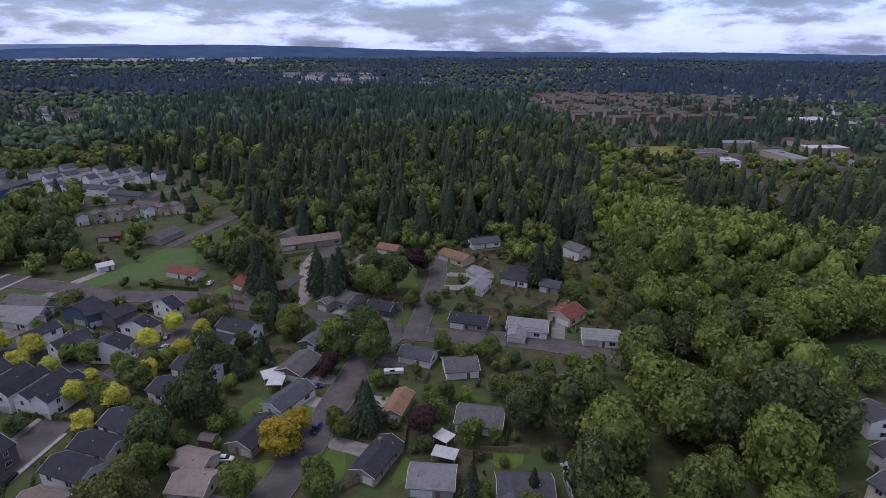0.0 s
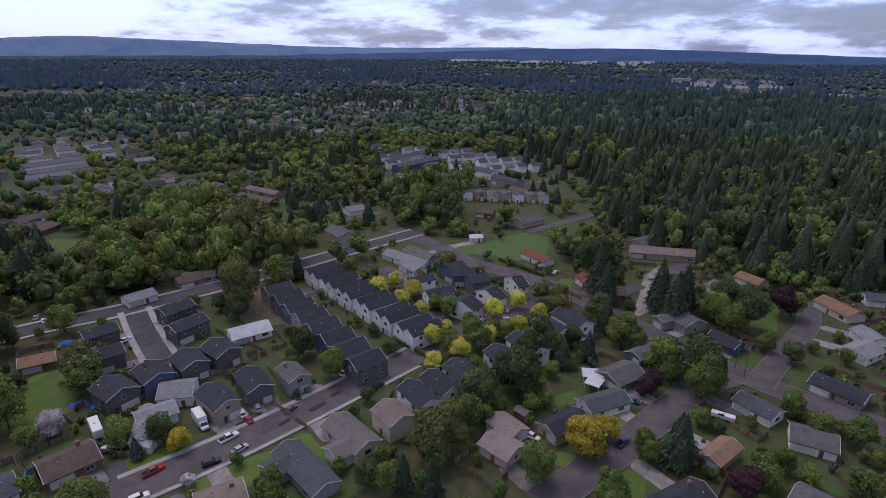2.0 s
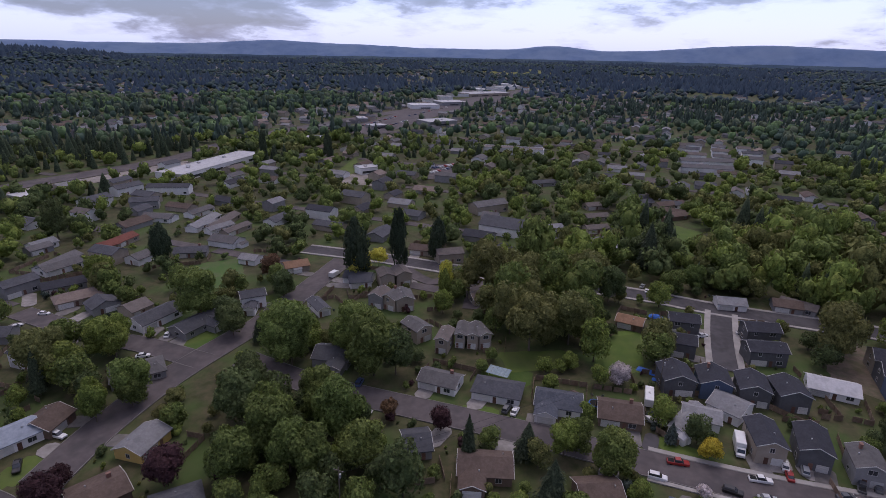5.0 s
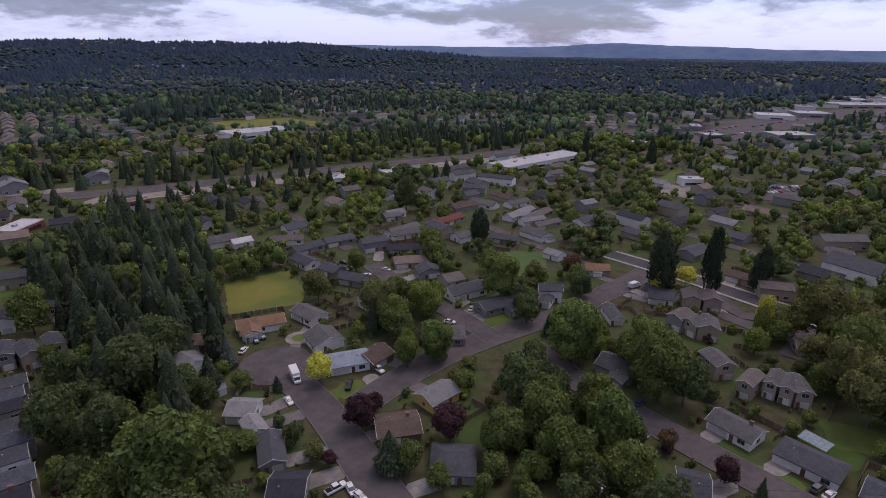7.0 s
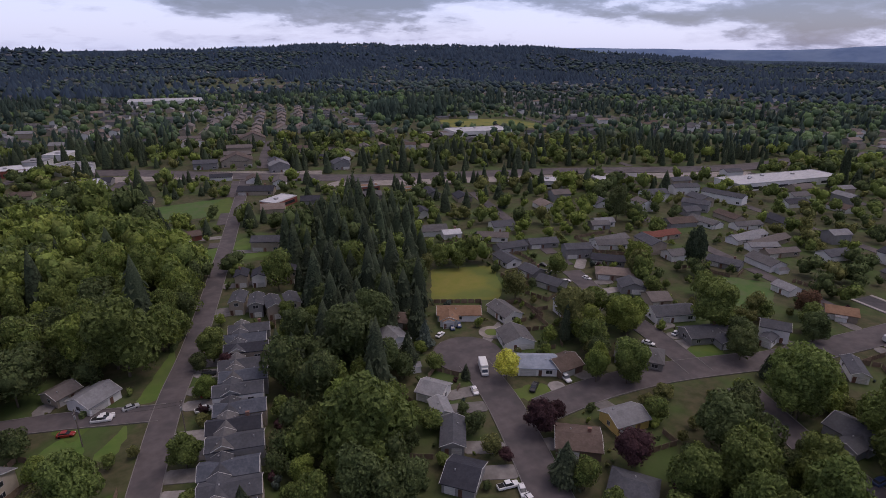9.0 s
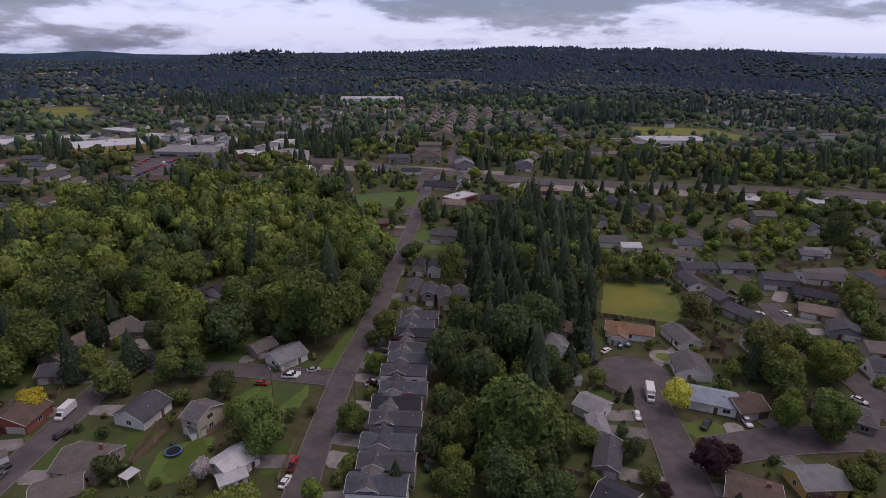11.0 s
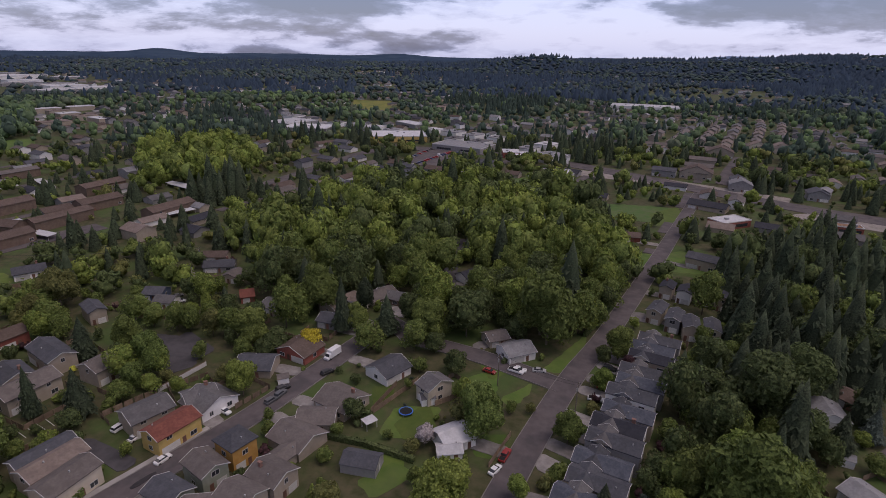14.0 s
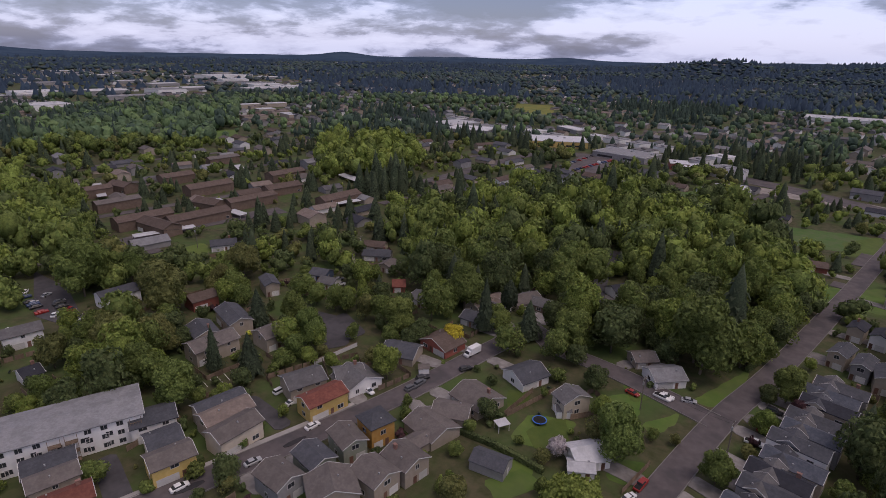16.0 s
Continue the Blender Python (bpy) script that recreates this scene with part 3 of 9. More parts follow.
def broad_crown(seed, n, size, lobes=9, cores=99, cone=0.0, ragged=0.42):
    """A crown 1 wide and 1 high, standing on z = 0: lobes covered with leaf clumps round dark cores."""
    rng = np.random.default_rng(seed)
    c, r = [np.array([0, 0, 0.48])], [0.36]
    for i in range(lobes):
        a = 2.4 * i + rng.uniform(0, 0.7)
        z = rng.uniform(0.22, 0.80)
        rad = rng.uniform(0.16, 0.27) * (1 - cone * z)
        d = (0.5 - rad) * (1 - 0.75 * max(0, z - 0.45)) * rng.uniform(0.75, 1.05) * (1 - cone * z)
        c.append(np.array([d * math.cos(a), d * math.sin(a), z]))
        r.append(rad)
    c.append(np.array([rng.uniform(-0.07, 0.07), rng.uniform(-0.07, 0.07), 0.80]))
    r.append(0.2 * (1 - cone * 0.6))
    c, r = np.array(c), np.array(r)
    pick = rng.choice(len(r), int(n * 1.9), p=r ** 2 / (r ** 2).sum())
    d = rng.normal(size=(len(pick), 3))
    d[:, 2] += 0.25
    d /= np.linalg.norm(d, axis=1)[:, None]
    p = c[pick] + d * (r[pick] * rng.uniform(0.84, 1.08, len(pick)))[:, None]
    deep = ((np.linalg.norm(p[:, None] - c[None], axis=2) < 0.82 * r[None]).any(1)) | (p[:, 2] < 0.06)
    p, d = p[~deep][:n], d[~deep][:n]
    v, f = cards(rng, p, d + rng.normal(size=d.shape) * ragged, size)
    vs, fs, k = [v], [f], len(v)
    for ci, ri in sorted(zip(c.tolist(), r), key=lambda q: -q[1])[:cores]:
        ci = np.array(ci)
        vs.append(ci + BALL_V * ri * 0.86 * rng.uniform(0.9, 1.08, (12, 1)))
        fs.append(BALL_F + k)
        k += 12
    return np.concatenate(vs), np.concatenate(fs)


def lobed_crown(seed, lobes, n, size):
    """A crown 1 wide and 1 high for trees further off: uneven lobes leaning off the trunk, with loose clumps on them."""
    rng = np.random.default_rng(seed)
    vs, fs, c, r = [], [], [], []
    for i in range(lobes):
        a, rad = 6.283 * i / lobes + rng.uniform(-0.5, 0.5), rng.uniform(0.2, 0.34) if lobes > 2 else rng.uniform(0.3, 0.42)
        d = (0.5 - rad) * rng.uniform(0.6, 1.15)
        z = rng.uniform(0.32, 0.78) if i else 0.72
        c.append((d * math.cos(a), d * math.sin(a), min(z, 1 - rad)))
        r.append(rad)
        v = BALL_V * rad * (0.86 if n > 50 else 1.0) * rng.uniform(0.8, 1.2, (12, 1)) * (1, 1, 1.15) + c[-1]
        v[:, 2] = np.maximum(v[:, 2], 0.08)
        vs.append(v)
        fs.append(BALL_F + 12 * i)
    if n:
        c, r = np.array(c), np.array(r)
        pick = rng.choice(lobes, n, p=r ** 2 / (r ** 2).sum())
        d = rng.normal(size=(n, 3))
        d[:, 2] = abs(d[:, 2]) * 0.9 - 0.15
        d /= np.linalg.norm(d, axis=1)[:, None]
        v, f = cards(rng, c[pick] + d * (r[pick] * rng.uniform(0.92, 1.22, n))[:, None], d + rng.normal(size=(n, 3)) * 0.35, size)
        vs.append(v)
        fs.append(f + 12 * lobes)
    return np.concatenate(vs), np.concatenate(fs)


def tiered_fir(seed, tiers, m):
    """A conifer's crown 1 wide and 1 high: ragged skirts of boughs one above the other, narrowing to a leader."""
    rng = np.random.default_rng(seed)
    vs, fs = [], []
    for i in range(tiers):
        k = i / tiers
        z0, z1 = 0.03 + 0.9 * k, min(1.0, 0.03 + 0.9 * k + 1.9 / tiers + 0.05)
        rad = 0.5 * (1 - k) ** 0.8 * rng.uniform(0.8, 1.12) + 0.015
        b_, ox, oy = len(vs), rng.uniform(-0.03, 0.03) * (1 - k), rng.uniform(-0.03, 0.03) * (1 - k)
        for j in range(m):
            a = 6.283 * (j + rng.uniform(-0.3, 0.3)) / m + i
            r = rad * (rng.uniform(0.85, 1.2) if j % 2 else rng.uniform(0.45, 0.7))
            vs.append((ox + r * math.cos(a), oy + r * math.sin(a), z0 + (rng.uniform(-0.02, 0.01) if j % 2 else 0.35 / tiers)))
        vs.append((ox * 0.5, oy * 0.5, z1))
        fs += [(b_ + j, b_ + (j + 1) % m, b_ + m) for j in range(m)]
    return np.array(vs), np.array(fs)


def bough_fir(seed, n, size, full=0.8):
    """A conifer's crown 1 wide and 1 high: drooping sprays in uneven whorls over a narrowing core, bulging and gapped from side to side."""
    rng = np.random.default_rng(seed)
    h = 1 - np.sqrt(rng.uniform(0.0004, 1, n))
    h = np.clip(0.02 + 0.96 * h, 0, 0.985)
    a = rng.uniform(0, 6.283, n)
    whorl = 0.5 + 0.5 * np.sin(h * rng.uniform(50, 60) + 2 * np.sin(a))
    lump = 1 + 0.16 * np.sin(2 * a + 9 * h + rng.uniform(0, 6)) + 0.12 * np.sin(3 * a - 15 * h)
    rad = (0.5 * (1 - h) ** full * lump + 0.012) * (0.74 + 0.30 * whorl) * rng.uniform(0.82, 1.1, n)
    ca, sa = np.cos(a), np.sin(a)
    ln = np.minimum(rad * 0.75, size * rng.uniform(0.9, 1.7, n))
    wd = size * rng.uniform(0.32, 0.6, n) * np.clip(rad * 6, 0.35, 1)
    r0, r1 = rad - ln, (rad - ln) + ln * 0.55
    z0, z1, z2 = h + ln * 0.30, h + ln * 0.16, h - ln * rng.uniform(0.05, 0.35, n)
    q = np.stack([np.stack([ca * r0, sa * r0, z0], 1), np.stack([ca * r1 - sa * wd, sa * r1 + ca * wd, z1 - 0.03 * wd], 1),
                  np.stack([ca * rad, sa * rad, z2], 1), np.stack([ca * r1 + sa * wd, sa * r1 - ca * wd, z1 - 0.03 * wd], 1)], 1)
    q[:, :, 2] = np.clip(q[:, :, 2], 0.0, 1.0)
    b_ = np.arange(n)[:, None] * 4
    m, k = 7, 4 * n
    core = [(0.40 * (1 - z) ** full * math.cos(6.283 * i / m + z), 0.40 * (1 - z) ** full * math.sin(6.283 * i / m + z), z) for z in (0.03, 0.4, 0.72) for i in range(m)] + [(0, 0, 1.0)]
    f = [(k + s * m + i, k + s * m + (i + 1) % m, k + (s + 1) * m + i) for s in range(2) for i in range(m)] + [(k + s * m + (i + 1) % m, k + (s + 1) * m + (i + 1) % m, k + (s + 1) * m + i) for s in range(2) for i in range(m)]
    f += [(k + 2 * m + i, k + 2 * m + (i + 1) % m, k + 3 * m) for i in range(m)]
    return np.concatenate([q.reshape(-1, 3), np.array(core)]), np.concatenate([b_ + (0, 1, 2), b_ + (0, 2, 3), np.array(f)])


def trunk_geo(seed, height=0.55, r=0.03, limbs=4):
    rng = random.Random(seed)
    g = [tube(0, 0, -0.02, height * 0.5, r * 1.25, r * 0.8), tube(0, 0, height * 0.5, height, r * 0.8, r * 0.35)]
    for i in range(limbs):
        a, z = 2.4 * i + rng.random(), height * rng.uniform(0.45, 0.75)
        g.append(limb((0, 0, z), (0.22 * math.cos(a), 0.22 * math.sin(a), z + rng.uniform(0.12, 0.25)), r * 0.5, r * 0.15))
    return join(*g)


CROWNS, TRUNKS = {}, {}
SPECIES = {  # shape, cards, card size, label, category
    "green": ("broad", 1900, 0.060, "broad leafy tree in fresh mid-green leaf"),
    "bright": ("broad", 1900, 0.060, "broad leafy tree in bright spring green"),
    "deep": ("broad", 1900, 0.060, "broad leafy tree with deep green leaves"),
    "olive": ("broad", 1650, 0.058, "broad tree with thin olive-green young leaves"),
    "lime": ("round", 1400, 0.060, "round street tree in yellow-green spring leaf"),
    "gold": ("round", 1400, 0.060, "spreading garden tree with golden-yellow leaves"),
    "plum": ("round", 1200, 0.062, "small dark purple-leaved plum tree"),
    "blossom": ("round", 900, 0.07, "small garden tree in pale blossom"),
    "rust": ("round", 900, 0.07, "garden tree with reddish-brown leaves"),
    "fir": ("fir", 22, 10, "tall dark green conifer with drooping branches"),
    "spruce": ("fir", 16, 10, "young blue-green garden spruce tree"),
    "column": ("column", 1200, 0.07, "slender dark columnar conifer"),
    "shrub": ("round", 320, 0.14, "dense green garden shrub"),
    "poplar": ("column", 1200, 0.07, "tall narrow poplar in light green leaf"),
}
TINT = {"column": "fir", "shrub": "green", "poplar": "bright"}


def crown_mesh(kind, v):
    key = (kind, v)
    if key not in CROWNS:
        shape, n, size, _ = SPECIES[kind]
        s = 31 * v + sum(ord(ch) for ch in kind)
        if shape == "fir":
            geo = bough_fir(s, 520, 0.085) if kind == "fir" else bough_fir(s, 300, 0.12, 0.9)
        elif shape == "column":
            geo = broad_crown(s, n, size, lobes=12, cone=0.55)
        elif shape == "round":
            geo = broad_crown(s, n, size, lobes=12)
        else:
            geo = broad_crown(s, n, size, lobes=8 + v % 3)
        CROWNS[key] = mesh_of("crown", geo[0], geo[1].tolist(), M[TINT.get(kind, kind)])
    return CROWNS[key]


TREE_N = [0]


def tree(kind, x, y, width, height, group="garden and street trees"):
    """A tree with its trunk's foot at x, y: crown width and whole height in metres."""
    TREE_N[0] += 1
    v = TREE_N[0] % 4
    rnd = random.Random(TREE_N[0])
    shape = SPECIES[kind][0]
    name = {"fir": "conifer_tree", "column": "columnar_tree"}.get(shape, "shrub" if kind == "shrub" else "broadleaf_tree")
    t = thing(name, pose(x, y, 0, 0, 0, rnd.uniform(0, 360)), SPECIES[kind][3], "shrub" if kind == "shrub" else "tree", group)
    low = {"fir": 0.07, "column": 0.03}.get(shape, 0.14 if shape == "broad" else 0.16)
    if kind == "shrub":
        low = -0.05
    if v not in TRUNKS:
        TRUNKS[v] = mesh_of("trunk", *trunk_geo(v), M["bark"])
    if kind != "shrub":
        k = part("trunk", TRUNKS[v], None, t, "grey-brown bark trunk with limbs" if shape == "broad" else "")
        tw = min(width, height * 0.6)
        k.matrix_local = Matrix.Diagonal((tw * 0.8, tw * 0.8, height * (1.1 if shape == "fir" else 0.95), 1))
    c = part("crown", crown_mesh(kind, v), None, t)
    c.matrix_local = Matrix.Translation((0, 0, low * height)) @ Matrix.Diagonal((width, width * rnd.uniform(0.88, 1.08), height * (1 - low), 1))
    take_disc(x, y, width * 0.33)
    return t


def soup(name, material, template, places, label, category):
    """Many small alike shapes joined in one mesh. places: rows of x, y, z, width, height."""
    if not len(places):
        return None
    rng = np.random.default_rng(len(places))
    tv, tf = template
    p = np.asarray(places, float)
    a = rng.uniform(0, 2 * math.pi, len(p))
    c, s = np.cos(a)[:, None], np.sin(a)[:, None]
    x, y = tv[None, :, 0], tv[None, :, 1]
    v = np.stack([(c * x - s * y) * p[:, 3:4] + p[:, 0:1], (s * x + c * y) * p[:, 3:4] + p[:, 1:2], tv[None, :, 2] * p[:, 4:5] + p[:, 2:3]], 2)
    f = (tf[None] + (np.arange(len(p)) * len(tv))[:, None, None]).reshape(-1, 3)
    me = bpy.data.meshes.new(name)
    v = v.reshape(-1, 3)
    me.vertices.add(len(v))
    me.vertices.foreach_set("co", v.astype(np.float32).ravel())
    me.loops.add(f.size)
    me.loops.foreach_set("vertex_index", f.astype(np.int32).ravel())
    me.polygons.add(len(f))
    me.polygons.foreach_set("loop_start", np.arange(0, f.size, 3, dtype=np.int32))
    me.update(calc_edges=True)
    me.materials.append(material)
    return tagged(new(name, me), label, category, kind="stuff")


# ---- vehicles ----
def wheel_mesh():
    n = 12
    v, f = [], []
    for y in (-0.11, 0.11):
        v += [(0.33 * math.cos(2 * math.pi * i / n), y, 0.33 + 0.33 * math.sin(2 * math.pi * i / n)) for i in range(n)]
    f = [(i, i + n, (i + 1) % n + n, (i + 1) % n) for i in range(n)] + [tuple(range(n)), tuple(range(2 * n - 1, n - 1, -1))]
    return v, f


WHEEL = mesh_of("wheel", *wheel_mesh(), M["tyre"])
CARS = {}


def loft(sections):
    """Side-to-side sections (x, half-width, z0, z1) joined front to back."""
    v, f = [], []
    for x, hw, z0, z1 in sections:
        c = min(0.12, (z1 - z0) * 0.3)
        v += [(x, -hw, z0), (x, -hw, z1 - c), (x, -hw + c, z1), (x, hw - c, z1), (x, hw, z1 - c), (x, hw, z0)]
    n = 6
    for i in range(len(sections) - 1):
        for j in range(n):
            a, b_ = i * n + j, i * n + (j + 1) % n
            f.append((a, b_, b_ + n, a + n))
    f += [tuple(range(n - 1, -1, -1)), tuple(range((len(sections) - 1) * n, len(sections) * n))]
    return v, f


SHAPE = {  # length, body sections, cabin sections
    "car": (4.6, [(-2.3, 0.75, 0.35, 0.80), (-2.1, 0.86, 0.28, 0.95), (-1.2, 0.89, 0.25, 0.98), (0.8, 0.89, 0.25, 0.98), (1.9, 0.86, 0.28, 0.88), (2.3, 0.72, 0.35, 0.72)],
            [(-1.75, 0.70, 0.95, 1.02), (-1.1, 0.70, 0.95, 1.44), (0.3, 0.70, 0.95, 1.46), (1.15, 0.72, 0.95, 1.02)]),
    "suv": (4.7, [(-2.35, 0.82, 0.42, 1.0), (-2.2, 0.93, 0.35, 1.12), (0.9, 0.93, 0.32, 1.12), (2.1, 0.90, 0.35, 1.05), (2.35, 0.8, 0.45, 0.9)],
            [(-2.2, 0.76, 1.1, 1.2), (-1.95, 0.76, 1.1, 1.74), (0.3, 0.76, 1.1, 1.76), (1.05, 0.78, 1.1, 1.16)]),
    "pickup": (5.6, [(-2.8, 0.88, 0.5, 1.02), (-2.7, 0.94, 0.45, 1.08), (1.3, 0.94, 0.42, 1.1), (2.6, 0.92, 0.45, 1.05), (2.8, 0.82, 0.5, 0.95)],
               [(-0.95, 0.78, 1.05, 1.2), (-0.8, 0.78, 1.05, 1.82), (0.6, 0.78, 1.05, 1.84), (1.35, 0.8, 1.05, 1.14)]),
    "van": (5.6, [(-2.8, 0.95, 0.4, 2.0), (-2.7, 0.98, 0.35, 2.15), (1.3, 0.98, 0.35, 2.15), (1.9, 0.96, 0.35, 1.5), (2.7, 0.9, 0.4, 1.1), (2.8, 0.8, 0.5, 0.95)], None),
}


def vehicle(kind, paint, x, y, rot):
    """A parked car, its nose towards its own x axis."""
    length, body, cab = SHAPE[kind]
    if (kind, "cab") not in CARS:
        CARS[kind, "cab"] = mesh_of("cabin", *loft(cab), M["glass"]) if cab else mesh_of("windscreen", *moved(box(-0.02, -0.8, -0.32, 0.02, 0.8, 0.32), pose(1.66, 0, 1.82, 0, -42, 0)), M["glass"])
        CARS[kind, "lamp"] = mesh_of("headlight", *bevelled(length / 2 - 0.25, -0.18, 0.68, length / 2 - 0.02, 0.18, 0.84, 0.03), M["trim"])
    if (kind, paint) not in CARS:
        CARS[kind, paint] = mesh_of("body", *loft(body), M["car_" + paint])
        if cab:
            zt, (x0, x1) = cab[1][3], (cab[1][0], cab[2][0])
            CARS[kind, paint, "roof"] = mesh_of("roof_panel", *bevelled(x0 - 0.05, -0.68, zt - 0.02, x1 + 0.05, 0.68, zt + 0.06, 0.04), M["car_" + paint])
        if kind == "pickup":
            CARS[kind, "bed"] = mesh_of("load_bed", *box(-2.6, -0.75, 1.08, -1.05, 0.75, 1.115), M["tyre"])
    word = {"car": "saloon car", "suv": "sport utility car", "pickup": "pickup truck", "van": "panel van"}[kind]
    v = thing({"car": "car", "suv": "car", "pickup": "pickup_truck", "van": "van"}[kind], pose(x, y, 0.05, 0, 0, rot), "parked %s %s on the street or a driveway" % (paint, word), word.split()[-1], "parked vehicles")
    v.scale = (0.93, 0.93, 0.93)
    part("body", CARS[kind, paint], None, v)
    part("cabin" if cab else "windscreen", CARS[kind, "cab"], None, v, "dark glass")
    if cab:
        part("roof_panel", CARS[kind, paint, "roof"], None, v)
    if kind == "pickup":
        part("load_bed", CARS[kind, "bed"], None, v, "dark open load bed")
    for wx in (-length * 0.31, length * 0.31):
        for wy in (-0.8, 0.8):
            w = part("wheel", WHEEL, None, v)
            w.location = (wx, wy, 0)
    for s in (-0.6, 0.6):
        part("headlight", CARS[kind, "lamp"], None, v).location = (0, s, 0)
    take_rect(x, y, rot, length, 2, 0.5)
    return v


def box_van(name, x, y, rot, l, w, h, label, cab=True):
    """A white box truck or caravan: box, cab, wheels, windows."""
    v = thing(name, pose(x, y, 0.05, 0, 0, rot), label, name.replace("_", " "), "parked vehicles")
    x1 = l / 2 - (1.9 if cab else 0)
    part("box_body", bevelled(-l / 2, -w / 2, 0.65, x1, w / 2, h, 0.12), M["car_white"], v)
    part("chassis", box(-l / 2 + 0.1, -w / 2 + 0.2, 0.4, l / 2 - 0.2, w / 2 - 0.2, 0.65), M["tyre"], v)
    if cab:
        part("cab", loft([(x1 + 0.03, w * 0.44, 0.5, 2.2), (x1 + 0.9, w * 0.44, 0.45, 2.25), (x1 + 1.3, w * 0.43, 0.45, 1.35), (l / 2, w * 0.40, 0.5, 1.15)]), M["car_white"], v)
        part("windscreen", moved(box(-0.03, -w * 0.36, -0.45, 0.03, w * 0.36, 0.45), pose(x1 + 1.13, 0, 1.80, 0, -24, 0)), M["glass"], v)
    else:
        for s in (-1, 1):
            part("window", box(-l * 0.2, s * w / 2 - 0.02, 1.5, l * 0.05, s * w / 2 + 0.02, 2.1), M["glass"], v)
        part("roof_vent", bevelled(-0.4, -0.3, h, 0.3, 0.3, h + 0.2, 0.04), M["trim"], v)
        part("drawbar", limb((l / 2, 0, 0.55), (l / 2 + 1.1, 0, 0.5), 0.06, 0.05), M["tyre"], v)
    for wx in (-l * 0.28, l * 0.32 if cab else -l * 0.12):
        for s in (-1, 1):
            wv = part("wheel", WHEEL, None, v)
            wv.location, wv.scale = (wx, s * (w / 2 - 0.15), 0), (1.2, 1.2, 1.2)
    take_rect(x, y, rot, l, w, 0.5)
    return v


# ---- street furniture ----
def utility_pole(x, y, rot, h=11.0, label="timber utility pole with a crossarm"):
    p = thing("utility_pole", pose(x, y, 0, 0, 0, rot), label, "utility pole", "utility poles")
    part("post", tube(0, 0, -0.3, h, 0.17, 0.11), M["pole"], p)
    part("crossarm", box(-1.2, -0.07, h - 0.9, 1.2, 0.07, h - 0.75), M["pole"], p)
    for i in (-1.1, -0.4, 0.4, 1.1):
        part("insulator", tube(i, 0, h - 0.75, h - 0.5, 0.05, 0.03, 6), M["trim"], p)
    part("transformer", tube(0.34, 0, h - 2.6, h - 1.6, 0.24, 0.24, 8), M["steel"], p, "grey steel transformer can")
    return p


def cable(a, b_, sag=0.9):
    vs, fs = [], []
    a, b_ = Vector(a), Vector(b_)
    pts = [a.lerp(b_, i / 10) - Vector((0, 0, sag * 4 * (i / 10) * (1 - i / 10))) for i in range(11)]
    g = join(*[limb(pts[i], pts[i + 1], 0.03, 0.03, 4) for i in range(10)])
    return tagged(part("overhead_cable", g, M["wire"]), "thin black overhead cable between poles", "cable", "overhead cables")


def fence(x0, y0, x1, y1, h=1.8, label="weathered brown board fence between gardens", material="fence"):
    d = Vector((x1 - x0, y1 - y0))
    n = max(1, round(d.length / 2.4))
    step = d.length / n
    f = thing("fence", pose(x0, y0, 0, 0, 0, math.degrees(math.atan2(d.y, d.x))), label, "fence", "garden fences")
    rng = random.Random(int(x0 * 7 + y0))
    for i in range(n + 1):
        part("post", box(i * step - 0.05, -0.05, -0.2, i * step + 0.05, 0.05, h + 0.08), M[material], f)
    for i in range(n):
        prof = []
        for j in range(9):
            a = i * step + 0.06 + j * (step - 0.12) / 9
            d_ = 0.02 if j % 2 else 0.0
            prof += [(a, d_), (a + (step - 0.12) / 9 - 0.01, d_)]
        top = [h + rng.uniform(-0.03, 0.03) for _ in range(9)]
        m_ = len(prof)
        vs = [(x, y - 0.02, z) for k, z in ((0, 0.05), (1, None)) for q, (x, y) in enumerate(prof) for z in ((z if z is not None else top[q // 2]),)]
        vs += [(x, y + 0.02, z) for k, z in ((0, 0.05), (1, None)) for q, (x, y) in enumerate(prof) for z in ((z if z is not None else top[q // 2]),)]
        fs = []
        for q in range(m_ - 1):
            fs += [(q, q + 1, m_ + q + 1, m_ + q), (2 * m_ + q + 1, 2 * m_ + q, 3 * m_ + q, 3 * m_ + q + 1), (m_ + q, m_ + q + 1, 3 * m_ + q + 1, 3 * m_ + q)]
        part("panel", (vs, fs), M[material], f)
    return f


def shed(x, y, rot, l, w, h, roof="brown", wall="brown", label="small weathered garden shed"):
    s = thing("garden_shed", pose(x, y, 0, 0, 0, rot), label, "shed", "garden sheds")
    part("wall", gable_walls(l, w, h, 0.5), M["wall_" + wall], s)
    part("roof", gable_roof(l, w, h, 0.5, 0.2, 0.08), M["roof_" + roof], s)
    part("door", box(l / 2 - 0.02, -0.45, 0.05, l / 2 + 0.04, 0.45, min(h, 1.9)), M["trim"], s)
    take_rect(x, y, rot, l, w, 0.5)
    return s


def canopy(x, y, rot, l, w, h, roof="white", label="open white-roofed carport on posts"):
    s = thing("carport", pose(x, y, 0, 0, 0, rot), label, "carport", "carports")
    part("roof", moved(bevelled(-l / 2, -w / 2, h, l / 2, w / 2, h + 0.14, 0.04), pose(0, 0, 0, 2, 0, 0)), M["roof_" + roof], s)
    for i in (-1, 1):
        for j in (-1, 1):
            part("post", box(i * (l / 2 - 0.25) - 0.06, j * (w / 2 - 0.25) - 0.06, -0.1, i * (l / 2 - 0.25) + 0.06, j * (w / 2 - 0.25) + 0.06, h + 0.03), M["trim"], s)
    take_rect(x, y, rot, l, w, 0.5)
    return s


